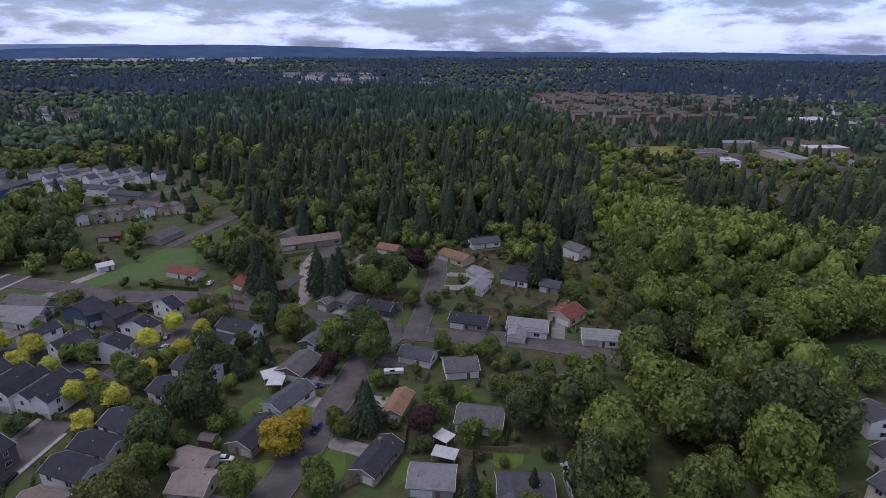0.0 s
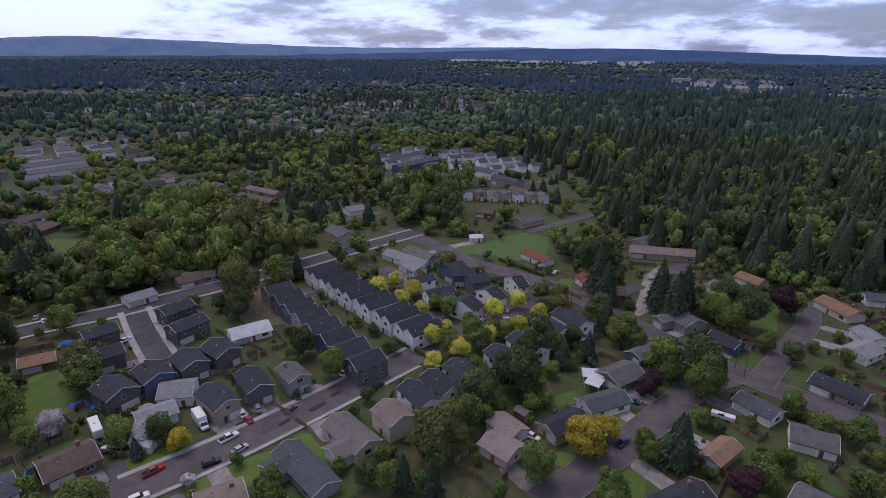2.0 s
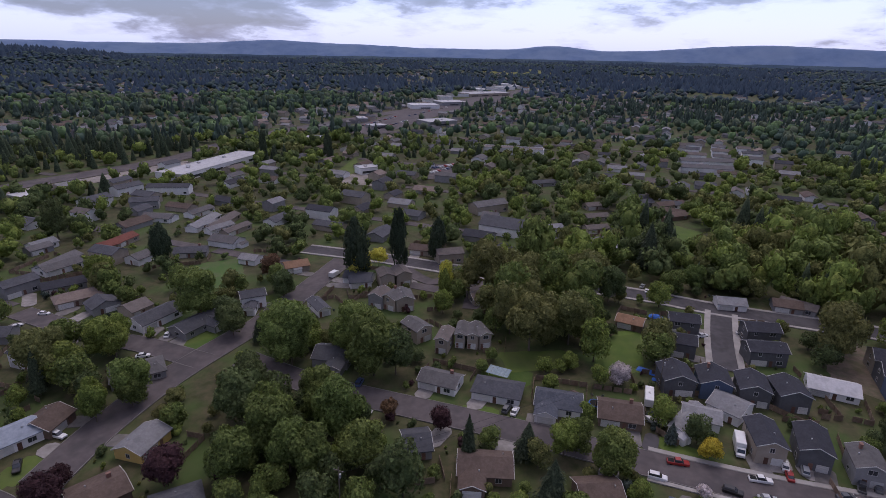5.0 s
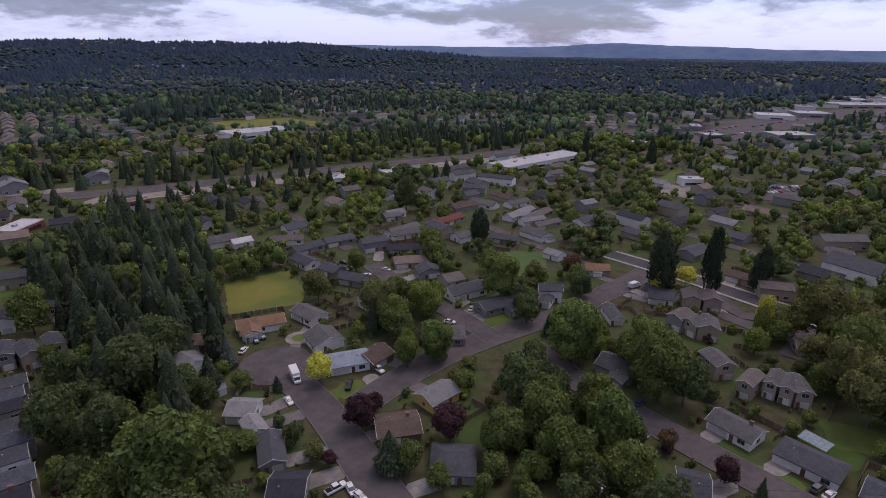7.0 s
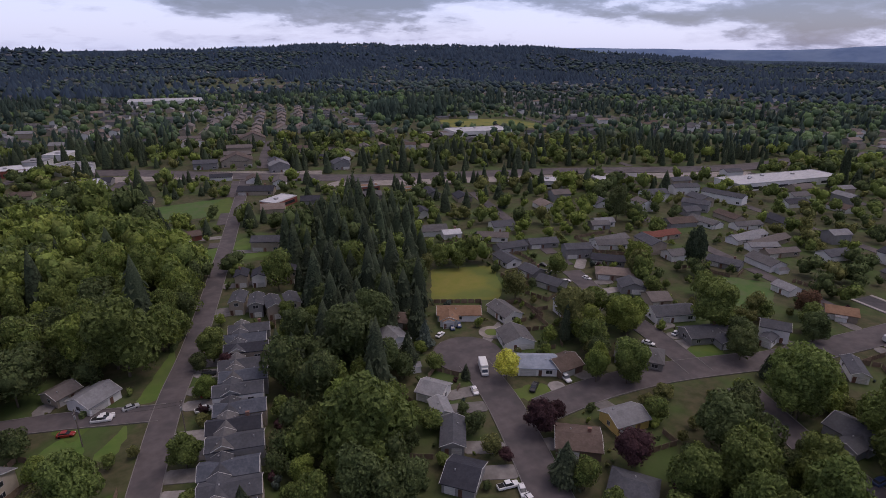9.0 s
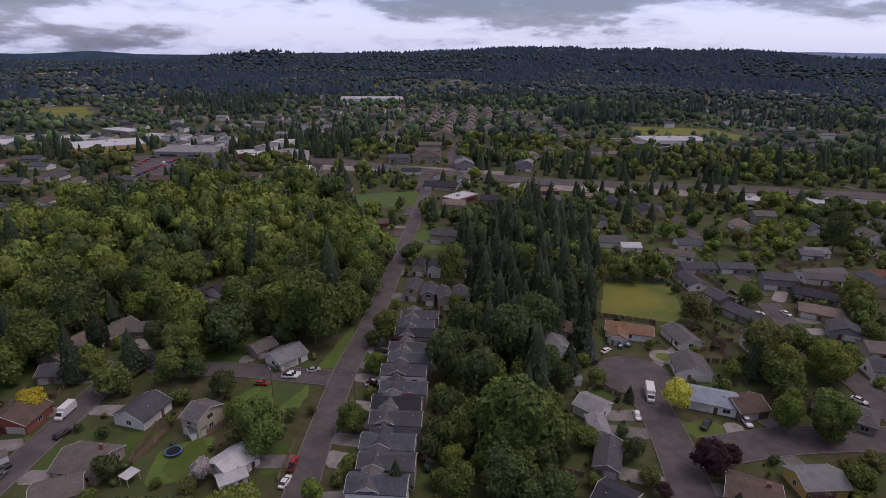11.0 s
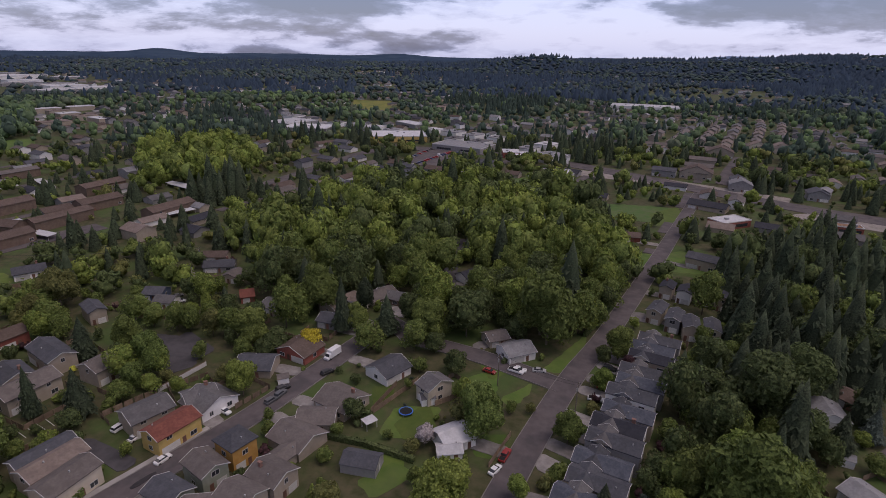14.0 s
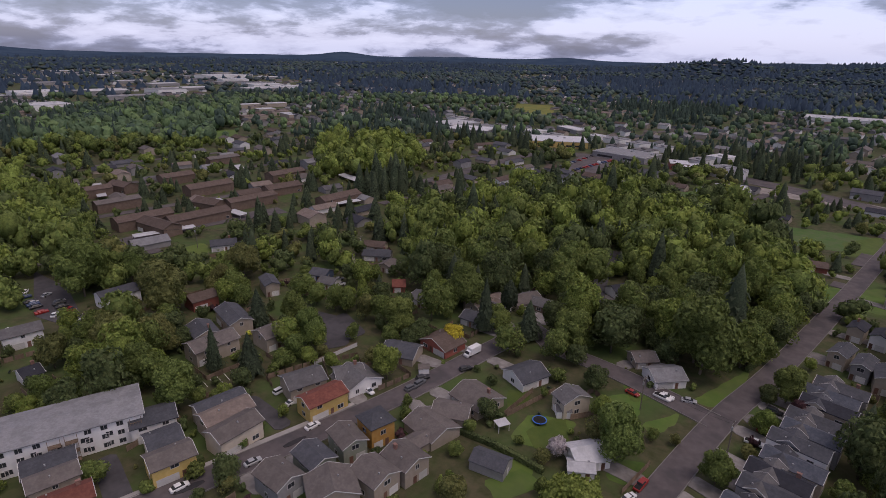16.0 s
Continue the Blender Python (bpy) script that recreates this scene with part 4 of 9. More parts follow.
def balconies(h, l, w, floors=3):
    """Windows on every floor of a long front, with timber balconies in pairs between them."""
    n = int(l / 3.2)
    for i in range(n):
        u = (i + 0.5) / n * l - l / 2
        if i % 5 in (1, 2):
            for f in range(floors):
                z = 0.25 + 2.5 * f
                g = join(box(u - 1.3, -w / 2 - 1.3, z - 0.12, u + 1.3, -w / 2 - 0.01, z), box(u - 1.3, -w / 2 - 1.3, z + 0.8, u + 1.3, -w / 2 - 1.22, z + 0.95),
                         *[box(u - 1.25 + 0.35 * j, -w / 2 - 1.28, z, u - 1.2 + 0.35 * j, -w / 2 - 1.24, z + 0.8) for j in range(8)],
                         box(u - 1.3, -w / 2 - 1.3, z, u - 1.2, -w / 2 - 1.2, z + 2.3), box(u + 1.2, -w / 2 - 1.3, z, u + 1.3, -w / 2 - 1.2, z + 2.3))
                part("balcony", g, M["fence"], h, "brown timber balcony")
        else:
            for f in range(floors):
                window_on(h, Matrix(), u, -w / 2, 1.35 + 2.5 * f, 1.4, 1.2, 3)


def hall(x, y, rot, l, w, h, roof="white", wall="beige", label="long low commercial building with a flat roof", name="commercial_building"):
    """A flat-roofed building with a parapet, roof units and a band of windows."""
    b_ = thing(name, pose(x, y, 0, 0, 0, rot), label, "building", "commercial buildings")
    part("wall", box(-l / 2, -w / 2, -0.3, l / 2, w / 2, h), M["wall_" + wall], b_)
    part("parapet", join(box(-l / 2 - 0.1, -w / 2 - 0.1, h, l / 2 + 0.1, -w / 2 + 0.2, h + 0.6), box(-l / 2 - 0.1, w / 2 - 0.2, h, l / 2 + 0.1, w / 2 + 0.1, h + 0.6),
                         box(-l / 2 - 0.1, -w / 2 + 0.2, h, -l / 2 + 0.2, w / 2 - 0.2, h + 0.6), box(l / 2 - 0.2, -w / 2 + 0.2, h, l / 2 + 0.1, w / 2 - 0.2, h + 0.6)), M["trim"], b_)
    part("roof", box(-l / 2 + 0.2, -w / 2 + 0.2, h, l / 2 - 0.2, w / 2 - 0.2, h + 0.25), M["roof_" + roof], b_)
    rng = random.Random(int(x + y))
    for i in range(max(1, int(l / 24))):
        a, c = rng.uniform(-l * 0.4, l * 0.4), rng.uniform(-w * 0.3, w * 0.3)
        part("roof_unit", bevelled(a - 1.2, c - 0.9, h + 0.25, a + 1.2, c + 0.9, h + 1.4, 0.1), M["steel"], b_)
    for s in (-1, 1):
        for i in range(max(1, int(l / 24))):
            a = (i + 0.5) / max(1, int(l / 24)) * l - l / 2
            part("window", box(a - min(8, l * 0.42), s * w / 2 - 0.05, 1.0, a + min(8, l * 0.42), s * w / 2 + 0.05, min(2.8, h - 0.4)), M["glass"], b_)
    take_rect(x, y, rot, l, w, 2)
    return b_


def hedge(x0, y0, x1, y1, h=1.6, w=1.3, label="clipped dense green hedge"):
    d = Vector((x1 - x0, y1 - y0))
    rng = np.random.default_rng(int(abs(x0 * 3 + y0)))
    n = int(d.length * h * 14)
    t_, s = rng.uniform(0, 1, n), rng.uniform(-1, 1, n)
    a = math.atan2(d.y, d.x)
    side = rng.integers(0, 3, n)
    u, z = np.where(side == 0, s * w / 2, np.where(side == 1, w / 2, -w / 2)), np.where(side == 0, h, rng.uniform(0.1, h, n))
    p = np.stack([t_ * d.length, u, z], 1) + rng.normal(size=(n, 3)) * 0.06
    nr = np.stack([np.zeros(n), np.where(side == 0, 0, np.sign(u)), np.where(side == 0, 1.0, 0.3)], 1) + rng.normal(size=(n, 3)) * 0.35
    v, f = cards(rng, p, nr, 0.5)
    bx = box(0, -w / 2 + 0.08, 0, d.length, w / 2 - 0.08, h - 0.08)
    g = join((v.tolist(), f.tolist()), bx)
    ob = part("hedge", g, M["deep"])
    ob.matrix_world = pose(x0, y0, 0, 0, 0, math.degrees(a))
    return tagged(ob, label, "hedge", "garden hedges")


def trampoline(x, y, r=2.0):
    t = thing("trampoline", pose(x, y, 0), "round garden trampoline with a blue rim", "trampoline")
    n = 24
    ring = lambda rr, z: [(rr * math.cos(2 * math.pi * i / n), rr * math.sin(2 * math.pi * i / n), z) for i in range(n)]
    part("mat", (ring(r * 0.86, 0.85) + ring(r * 0.86, 0.8), [tuple(range(n)), tuple(range(2 * n - 1, n - 1, -1))] + [(i, i + n, (i + 1) % n + n, (i + 1) % n) for i in range(n)]), M["tyre"], t, "black jumping mat")
    part("rim", (ring(r, 0.83) + ring(r * 0.86, 0.93) + ring(r, 0.92), [(i, (i + 1) % n, (i + 1) % n + 2 * n, i + 2 * n) for i in range(n)] + [(i + 2 * n, (i + 1) % n + 2 * n, (i + 1) % n + n, i + n) for i in range(n)]), M["blue_tarp"], t, "blue padded rim")
    for i in range(4):
        part("leg", tube(r * 0.93 * math.cos(i * 1.571), r * 0.93 * math.sin(i * 1.571), -0.05, 0.85, 0.04, 0.04, 6), M["steel"], t)
    return t


def tarp(x, y, rot, l, w, h):
    rng = np.random.default_rng(int(abs(x)))
    n = 7
    vs = [((i / (n - 1) - 0.5) * l, (j / (n - 1) - 0.5) * w, max(0.03, h * (1 - max(abs(i - 3), abs(j - 3)) / 3.0) ** 0.6 + rng.uniform(-0.1, 0.1))) for j in range(n) for i in range(n)]
    fs = [(j * n + i, j * n + i + 1, j * n + n + i + 1, j * n + n + i) for j in range(n - 1) for i in range(n - 1)]
    ob = part("tarpaulin", (vs, fs), M["blue_tarp"])
    ob.matrix_world = pose(x, y, 0, 0, 0, rot)
    return tagged(ob, "crumpled blue tarpaulin over a garden heap", "tarpaulin", "blue tarpaulins")


def boat(x, y, rot):
    b_ = thing("boat", pose(x, y, 0.6, 0, 0, rot), "white motor boat on a trailer", "boat")
    part("hull", loft([(-2.8, 1.0, -0.1, 0.7), (-2.7, 1.1, -0.2, 0.75), (0.5, 1.1, -0.2, 0.8), (2.0, 0.7, 0.0, 0.9), (2.9, 0.08, 0.4, 0.95)]), M["car_white"], b_)
    part("cockpit", box(-2.2, -0.75, 0.76, 0.3, 0.75, 0.82), M["wall_beige"], b_)
    part("windscreen", moved(box(-0.03, -0.75, 0, 0.03, 0.75, 0.5), pose(0.7, 0, 0.78, 0, -30, 0)), M["glass"], b_)
    part("outboard_motor", bevelled(-3.2, -0.25, 0.1, -2.8, 0.25, 1.1, 0.06), M["tyre"], b_)
    part("trailer", join(box(-2.5, -0.8, -0.35, 2.4, -0.7, -0.25), box(-2.5, 0.7, -0.35, 2.4, 0.8, -0.25), box(-0.9, -0.8, -0.35, -0.8, 0.8, -0.25), limb((2.4, 0, -0.3), (3.8, 0, -0.3), 0.06, 0.05)), M["steel"], b_)
    for s in (-1, 1):
        part("wheel", WHEEL, None, b_).location = (-0.8, s * 1.0, -0.62)
    return b_


def solar_array(x, y, rot, l, w, z, tilt, n=4, label="dark blue solar panels"):
    s = thing("solar_array", pose(x, y, z, tilt, 0, rot), label, "solar panels")
    for i in range(n):
        a = -l / 2 + i * l / n
        part("panel", box(a + 0.03, -w / 2, 0, a + l / n - 0.03, w / 2, 0.06), M["solar"], s)
    for sx in (-l / 2 + 0.2, l / 2 - 0.2):
        part("post", box(sx - 0.05, -0.05, -z - 0.1, sx + 0.05, 0.05, 0), M["steel"], s)
    return s


def clump(seed, pointed):
    """A tree seen from a kilometre off and more."""
    rng = np.random.default_rng(seed + 300)
    m = 5
    v = [(0.5 * math.cos(6.283 * i / m) * rng.uniform(0.75, 1.15), 0.5 * math.sin(6.283 * i / m) * rng.uniform(0.75, 1.15), 0.12 if pointed else 0.5) for i in range(m)]
    v += [(rng.uniform(-0.1, 0.1), rng.uniform(-0.1, 0.1), 1.0), (0, 0, 0.0)]
    f = [(i, (i + 1) % m, m) for i in range(m)]
    if not pointed:
        f += [((i + 1) % m, i, m + 1) for i in range(m)]
    return np.array(v), np.array(f)


# ---- scattered woods, yards and distant suburb ----
WOOD_POLYS, OPEN_POLYS = [], []


def scatter(poly, spacing, mix, size, seed, tall=1.15, jitter=0.45, near=None):
    """Trees over a wood's outline. mix: (kind, share) pairs. Within NEAR of the middle each is a thing, further off they join the far woods."""
    rng = random.Random(seed)
    WOOD_POLYS.append(poly)
    xs, ys = [p[0] for p in poly], [p[1] for p in poly]
    y, row = min(ys), 0
    claimed = []
    while y <= max(ys):
        x = min(xs) + (row % 2) * spacing / 2
        while x <= max(xs):
            px, py = x + rng.uniform(-jitter, jitter) * spacing, y + rng.uniform(-jitter, jitter) * spacing
            if inside(poly, px, py) and free(px, py) and ((int(px // CELL), int(py // CELL)) not in LOW or rng.random() < 0.2):
                k, r = mix[-1][0], rng.random()
                for kind, share in mix:
                    if r < share:
                        k = kind
                        break
                    r -= share
                w = size * (0.55 + 0.9 * rng.random() ** 1.3)
                plant(k, px, py, w, w * tall * rng.uniform(0.8, 1.25))
                claimed.append((px, py, w * 0.42))
            x += spacing
        y += spacing * 0.87
        row += 1
    for c in claimed:
        take_disc(*c)


NEAR = 240.0
MID, CLOSE = {}, {}


def plant(k, x, y, w, h, z=0.0):
    if k == "fir":
        w = w * 0.85
        h = w * (1.45 + 0.85 * ((x * 7.3 + y * 3.1) % 1.0))
    if math.hypot(x, y) < NEAR:
        CLOSE.setdefault(k, []).append((x, y, z, w, h))
    else:
        MID.setdefault(TINT.get(k, k), []).append((x, y, z, w, h))


def in_town(x, y):
    """Where houses stand close together beyond the mapped streets."""
    r = math.hypot(x, y)
    return r > 200 and not any(inside(w, x, y) for w in WOOD_POLYS) and noise.noise((x / 240, y / 240, 21.0)) + 0.35 * noise.noise((x / 80, y / 80, 23.0)) > (-0.10 if r < 2400 else 0.12)


def seen_way(x, y):
    """True where the camera's sweep looks, with some margin."""
    a = math.degrees(math.atan2(-x, y)) % 360
    return a < 258 or a > 312


def flush_mid():
    for k, rows in CLOSE.items():
        for i in range(4):
            shape, n, size, lab = SPECIES[k]
            geo = bough_fir(150 + i, 230, 0.125) if shape == "fir" else broad_crown(170 + i, int(n * 0.46), size * 1.22, lobes=9, cores=5)
            geo = (geo[0] * (1, 1, 0.93) + (0, 0, 0.07), geo[1])
            soup("wood", M["near_" + TINT.get(k, k)], geo, rows[i::4], "close stand, each a " + lab, "trees")
            stems = tube(0, 0, -0.02, 0.6, 0.035, 0.014, 5)
            tri = np.array([t for f in stems[1] for t in ((f[0], f[j], f[j + 1]) for j in range(1, len(f) - 1))])
            soup("wood_trunks", M["bark"], (np.array(stems[0]) * (0.6, 0.6, 1), tri), rows[i::4], "bark trunks of the close stand", "trunks")
    for k, rows in MID.items():
        dist = [math.hypot(r[0], r[1]) for r in rows]
        pointed = k in ("fir", "spruce")
        lab = "woods of %s seen from afar" % ("dark conifers" if pointed else "leafy trees")
        for i in range(4):
            mine = list(zip(rows, dist))[i::4]
            if pointed:
                shapes = bough_fir(50 + i, 62, 0.21), bough_fir(60 + i, 20, 0.3), tiered_fir(65 + i, 3, 6), clump(i, True)
            else:
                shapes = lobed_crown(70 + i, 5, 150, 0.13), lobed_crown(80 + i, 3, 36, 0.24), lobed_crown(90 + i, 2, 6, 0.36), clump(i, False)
            # from 620 m on, the foliage copies with haze in their colour
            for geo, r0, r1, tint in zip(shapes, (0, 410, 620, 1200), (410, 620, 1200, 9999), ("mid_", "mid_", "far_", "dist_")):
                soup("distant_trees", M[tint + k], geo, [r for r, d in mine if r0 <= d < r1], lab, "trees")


def far_fill():
    """The suburb beyond the mapped streets: trees between rows of houses, then woods and farmland to the hills."""
    rng = random.Random(5)
    for r0, r1, sp, w0, w1 in ((95, 165, 7.4, 2.2, 8.0), (165, 330, 9.2, 4.0, 13.0), (330, 620, 10.4, 5.5, 14.5), (620, 1200, 14.0, 8.0, 16.0), (1200, 2400, 22, 16, 25), (2400, 4750, 36, 25, 38)):
        k = int(r1 / sp) + 1
        for i in range(-k, k + 1):
            for j in range(-k, k + 1):
                x, y = (i + rng.uniform(-0.48, 0.48)) * sp, (j + rng.uniform(-0.48, 0.48)) * sp
                r = math.hypot(x, y)
                if not r0 <= r < r1 or not (seen_way(x, y) or (r < 900 and rng.random() < 0.15)) or (r < 2400 and not free(x, y)):
                    continue
                z = terrain(x, y) if r > 2300 else 0.0
                wood = noise.noise((x / 260, y / 260, 3.1)) + 0.5 * noise.noise((x / 90, y / 90, 7.7))
                town = in_town(x, y)
                open_land = r > 1300 and not z and noise.noise((x / 520, y / 520, 41.0)) + 0.4 * noise.noise((x / 150, y / 150, 43.0)) > 0.30
                if r > 700 and any(inside(w, x, y) for w in OPEN_POLYS):
                    open_land = True
                if open_land and rng.random() < 0.72:
                    continue
                if rng.random() > (1.0 if 165 < r else 0.9) + wood * 0.45 - (0.30 if town and r > 900 else 0):
                    continue
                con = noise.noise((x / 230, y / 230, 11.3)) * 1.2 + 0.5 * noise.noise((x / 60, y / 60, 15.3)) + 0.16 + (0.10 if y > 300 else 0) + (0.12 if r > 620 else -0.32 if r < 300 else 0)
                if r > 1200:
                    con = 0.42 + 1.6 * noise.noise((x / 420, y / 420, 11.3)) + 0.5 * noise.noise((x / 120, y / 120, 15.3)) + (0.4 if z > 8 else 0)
                w = w0 + (w1 - w0) * rng.random() ** 1.4
                if town and r < 900:
                    w = 4.0 + 9.5 * rng.random() ** 1.5
                if (int(x // CELL), int(y // CELL)) in LOW:
                    if rng.random() < 0.25:
                        continue
                    w, con = 2.5 + 3.0 * rng.random(), 0.0
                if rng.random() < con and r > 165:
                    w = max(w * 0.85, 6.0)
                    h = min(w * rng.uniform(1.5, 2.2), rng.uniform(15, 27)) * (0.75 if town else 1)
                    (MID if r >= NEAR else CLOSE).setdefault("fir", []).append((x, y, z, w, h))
                else:
                    q = 0.5 + 0.9 * noise.noise((x / 42, y / 42, 31.0)) + rng.uniform(-0.28, 0.28)
                    plant("deep" if q < 0.32 else "green" if q < 0.60 else "olive" if q < 0.74 else "bright", x, y, w * (0.85 if town else 1), min(w * rng.uniform(0.8, 1.2), rng.uniform(10, 16)) * (0.88 if town else 1), z)


def gardens():
    """Shrubs round the houses and board fences behind them."""
    rng = random.Random(31)
    shrubs, boards = {}, []
    for x, y, rot, l, w in YARDS:
        if math.hypot(x, y) > 300:
            continue
        m = pose(x, y, 0, 0, 0, rot)
        for _ in range(7):
            side = rng.choice((-1, 1))
            u, v = (rng.uniform(-l * 0.6, l * 0.6), side * (w / 2 + rng.uniform(1.4, 6.5))) if rng.random() < 0.65 else (side * (l / 2 + rng.uniform(1.4, 4)), rng.uniform(-w * 0.7, w))
            p = m @ Vector((u, v, 0))
            if free(p.x, p.y):
                d = 0.9 + 2.6 * rng.random() ** 2
                shrubs.setdefault(rng.choice(("green", "deep", "bright", "olive", "green", "deep", "plum", "spruce")), []).append((p.x, p.y, -0.05, d, d * rng.uniform(0.65, 1.3)))
                take_disc(p.x, p.y, d * 0.4)
        def spare(s):
            return sum(free(*(m @ Vector((u * l / 6, s * (w / 2 + q), 0))).xy) for u in (-2, 0, 2) for q in (3, 6, 9))
        s = max((-1, 1), key=spare)
        if spare(s) < 6:
            continue
        deep = w / 2 + rng.uniform(7, 10)
        a, b_ = l / 2 + 1.6, -l / 2 - 1.6
        for (u0, v0), (u1, v1) in (((a, s * w * 0.3), (a, s * deep)), ((a, s * deep), (b_, s * deep)), ((b_, s * deep), (b_, s * w * 0.3))):
            n = max(1, int(math.hypot(u1 - u0, v1 - v0) / 2.4))
            for i in range(n):
                p, q = Vector((u0 + (u1 - u0) * i / n, v0 + (v1 - v0) * i / n, 0)), Vector((u0 + (u1 - u0) * (i + 1) / n, v0 + (v1 - v0) * (i + 1) / n, 0))
                c = m @ ((p + q) / 2)
                if free(c.x, c.y):
                    t = math.atan2(q.y - p.y, q.x - p.x)
                    h = 1.75 + rng.uniform(-0.08, 0.08)
                    g = join(box(0, -0.03, 0.08, 2.3, 0.03, h), box(-0.06, -0.06, 0, 0.06, 0.06, h + 0.12), box(0, -0.07, h - 0.3, 2.3, -0.03, h - 0.2))
                    boards.append(moved(g, m @ pose(p.x, p.y, 0, 0, 0, math.degrees(t))))
                    take_disc(c.x, c.y, 0.5)
    for k, rows in shrubs.items():
        for i in range(2):
            soup("garden_shrubs", M["near_" + k], lobed_crown(40 + i, 4, 26, 0.26), rows[i::2], "loose %s shrubs in gardens round the houses" % {"plum": "dark purple", "spruce": "blue-green", "olive": "olive"}.get(k, "green"), "shrubs")
    tagged(part("garden_fences", join(*boards), M["fence_far"]), "weathered board fences behind the houses", "fences", kind="stuff")


def car_rows(paint, places):
    """Cars parked far off in rows. places: x, y, turn, count, gap."""
    rng = random.Random(len(places))
    rows = {}
    for x, y, rot, n, gap in places:
        for i in range(n):
            if rng.random() < 0.2:
                continue
            m = pose(x, y, 0, 0, 0, rot) @ pose(i * gap, 0, 0.05, 0, 0, 90 + rng.uniform(-3, 3))
            g = join(bevelled(-2.2, -0.9, 0.25, 2.2, 0.9, 0.95, 0.12), bevelled(-1.3, -0.8, 0.9, 1.1, 0.8, 1.45, 0.25))
            rows.setdefault(rng.choice(paint), []).append(moved(g, m))
    for k, gs in rows.items():
        tagged(part("distant_parked_cars", join(*gs), M["car_" + k]), "%s cars parked in rows by the shops" % k, "cars", kind="stuff")


def far_houses():
    """Roofs and walls of the distant suburb, in rows along a turned street grid."""
    rng = random.Random(9)
    hv = {}
    for r0, r1, ds, dh in ((255, 640, 40, 16.5), (640, 1300, 44, 18), (1300, 2600, 70, 28), (2600, 4000, 120, 50)):
        n, m = int(r1 / ds) + 1, int(r1 / dh) + 1
        for i in range(-n, n + 1):
            for j in range(-m, m + 1):
                u, v = i * ds + rng.uniform(-3, 3) + (10 if j % 2 else -10), j * dh + rng.uniform(-2, 2)
                x, y = 0.966 * u + 0.259 * v, -0.259 * u + 0.966 * v
                r = math.hypot(x, y)
                if not r0 <= r < r1 or not seen_way(x, y):
                    continue
                if not in_town(x, y) or rng.random() < (0.50 if r < 640 else 0.36) or not free(x, y) or (y > 280 and abs(x) < 330 and y < 800):
                    continue
                l, w, e = rng.uniform(11, 17), rng.uniform(8, 11), rng.choice((2.7, 2.7, 2.9, 5.2))
                if r > 1300:
                    l, w = l * 1.1, w * 1.1
                rot = -15 + 90 * rng.randint(0, 1) + rng.uniform(-4, 4)
                kind = rng.choice(("grey", "slate", "brown", "taupe", "dark", "slate", "tan", "dark", "pale"))
                hv.setdefault(kind, []).append((x, y, rot, l, w, e, terrain(x, y) if r > 2300 else 0.0))
                take_rect(x, y, rot, l, w, 2.0)
                if r < 900:
                    keep_low(x, y, l, 11)
    lanes = []
    for ds, reach, width in ((80, 640, 6.5), (132, 1250, 7.0)):
        inner = 215 if reach == 640 else 640
        for i in range(-int(reach / ds) - 1, int(reach / ds) + 2):
            for j in range(-int(reach / 8), int(reach / 8)):
                u, v = (i + 0.5) * ds, j * 8.0
                x, y = 0.966 * u + 0.259 * v, -0.259 * u + 0.966 * v
                r = math.hypot(x, y)
                if inner <= r < reach and seen_way(x, y) and in_town(x, y) and free(x, y) and free(x + 2, y) and free(x, y + 2):
                    lanes.append(moved(box(-width / 2, -4.0, -0.2, width / 2, 4.0, 0.21), pose(x, y, 0, 0, 0, -15)))
                    take_rect(x, y, -15, width, 8, 0.0)
    tagged(part("distant_streets", join(*lanes), M["asphalt"]), "grey asphalt streets between distant houses", "streets", kind="stuff")
    whites = [[], [], []]
    for kind, rows in hv.items():
        roofs = []
        for i, (x, y, rot, l, w, e, z) in enumerate(rows):
            m = pose(x, y, z, 0, 0, rot)
            roofs.append(moved(gable_roof(l, w, e, 0.42, 0.4), m))
            whites[i % 3].append(moved(gable_walls(l, w, e, 0.42), m))
        ob = part("distant_roofs", join(*roofs), M["roof_" + kind])
        tagged(ob, "roofs of distant suburban houses, %s" % ROOF_WORDS[kind], "roofs", kind="stuff")
    for rows, wall in zip(whites, ("white", "beige", "grey")):
        ob = part("distant_house_walls", join(*rows), M["wall_" + wall])
        tagged(ob, "walls of distant suburban houses", "walls", kind="stuff")


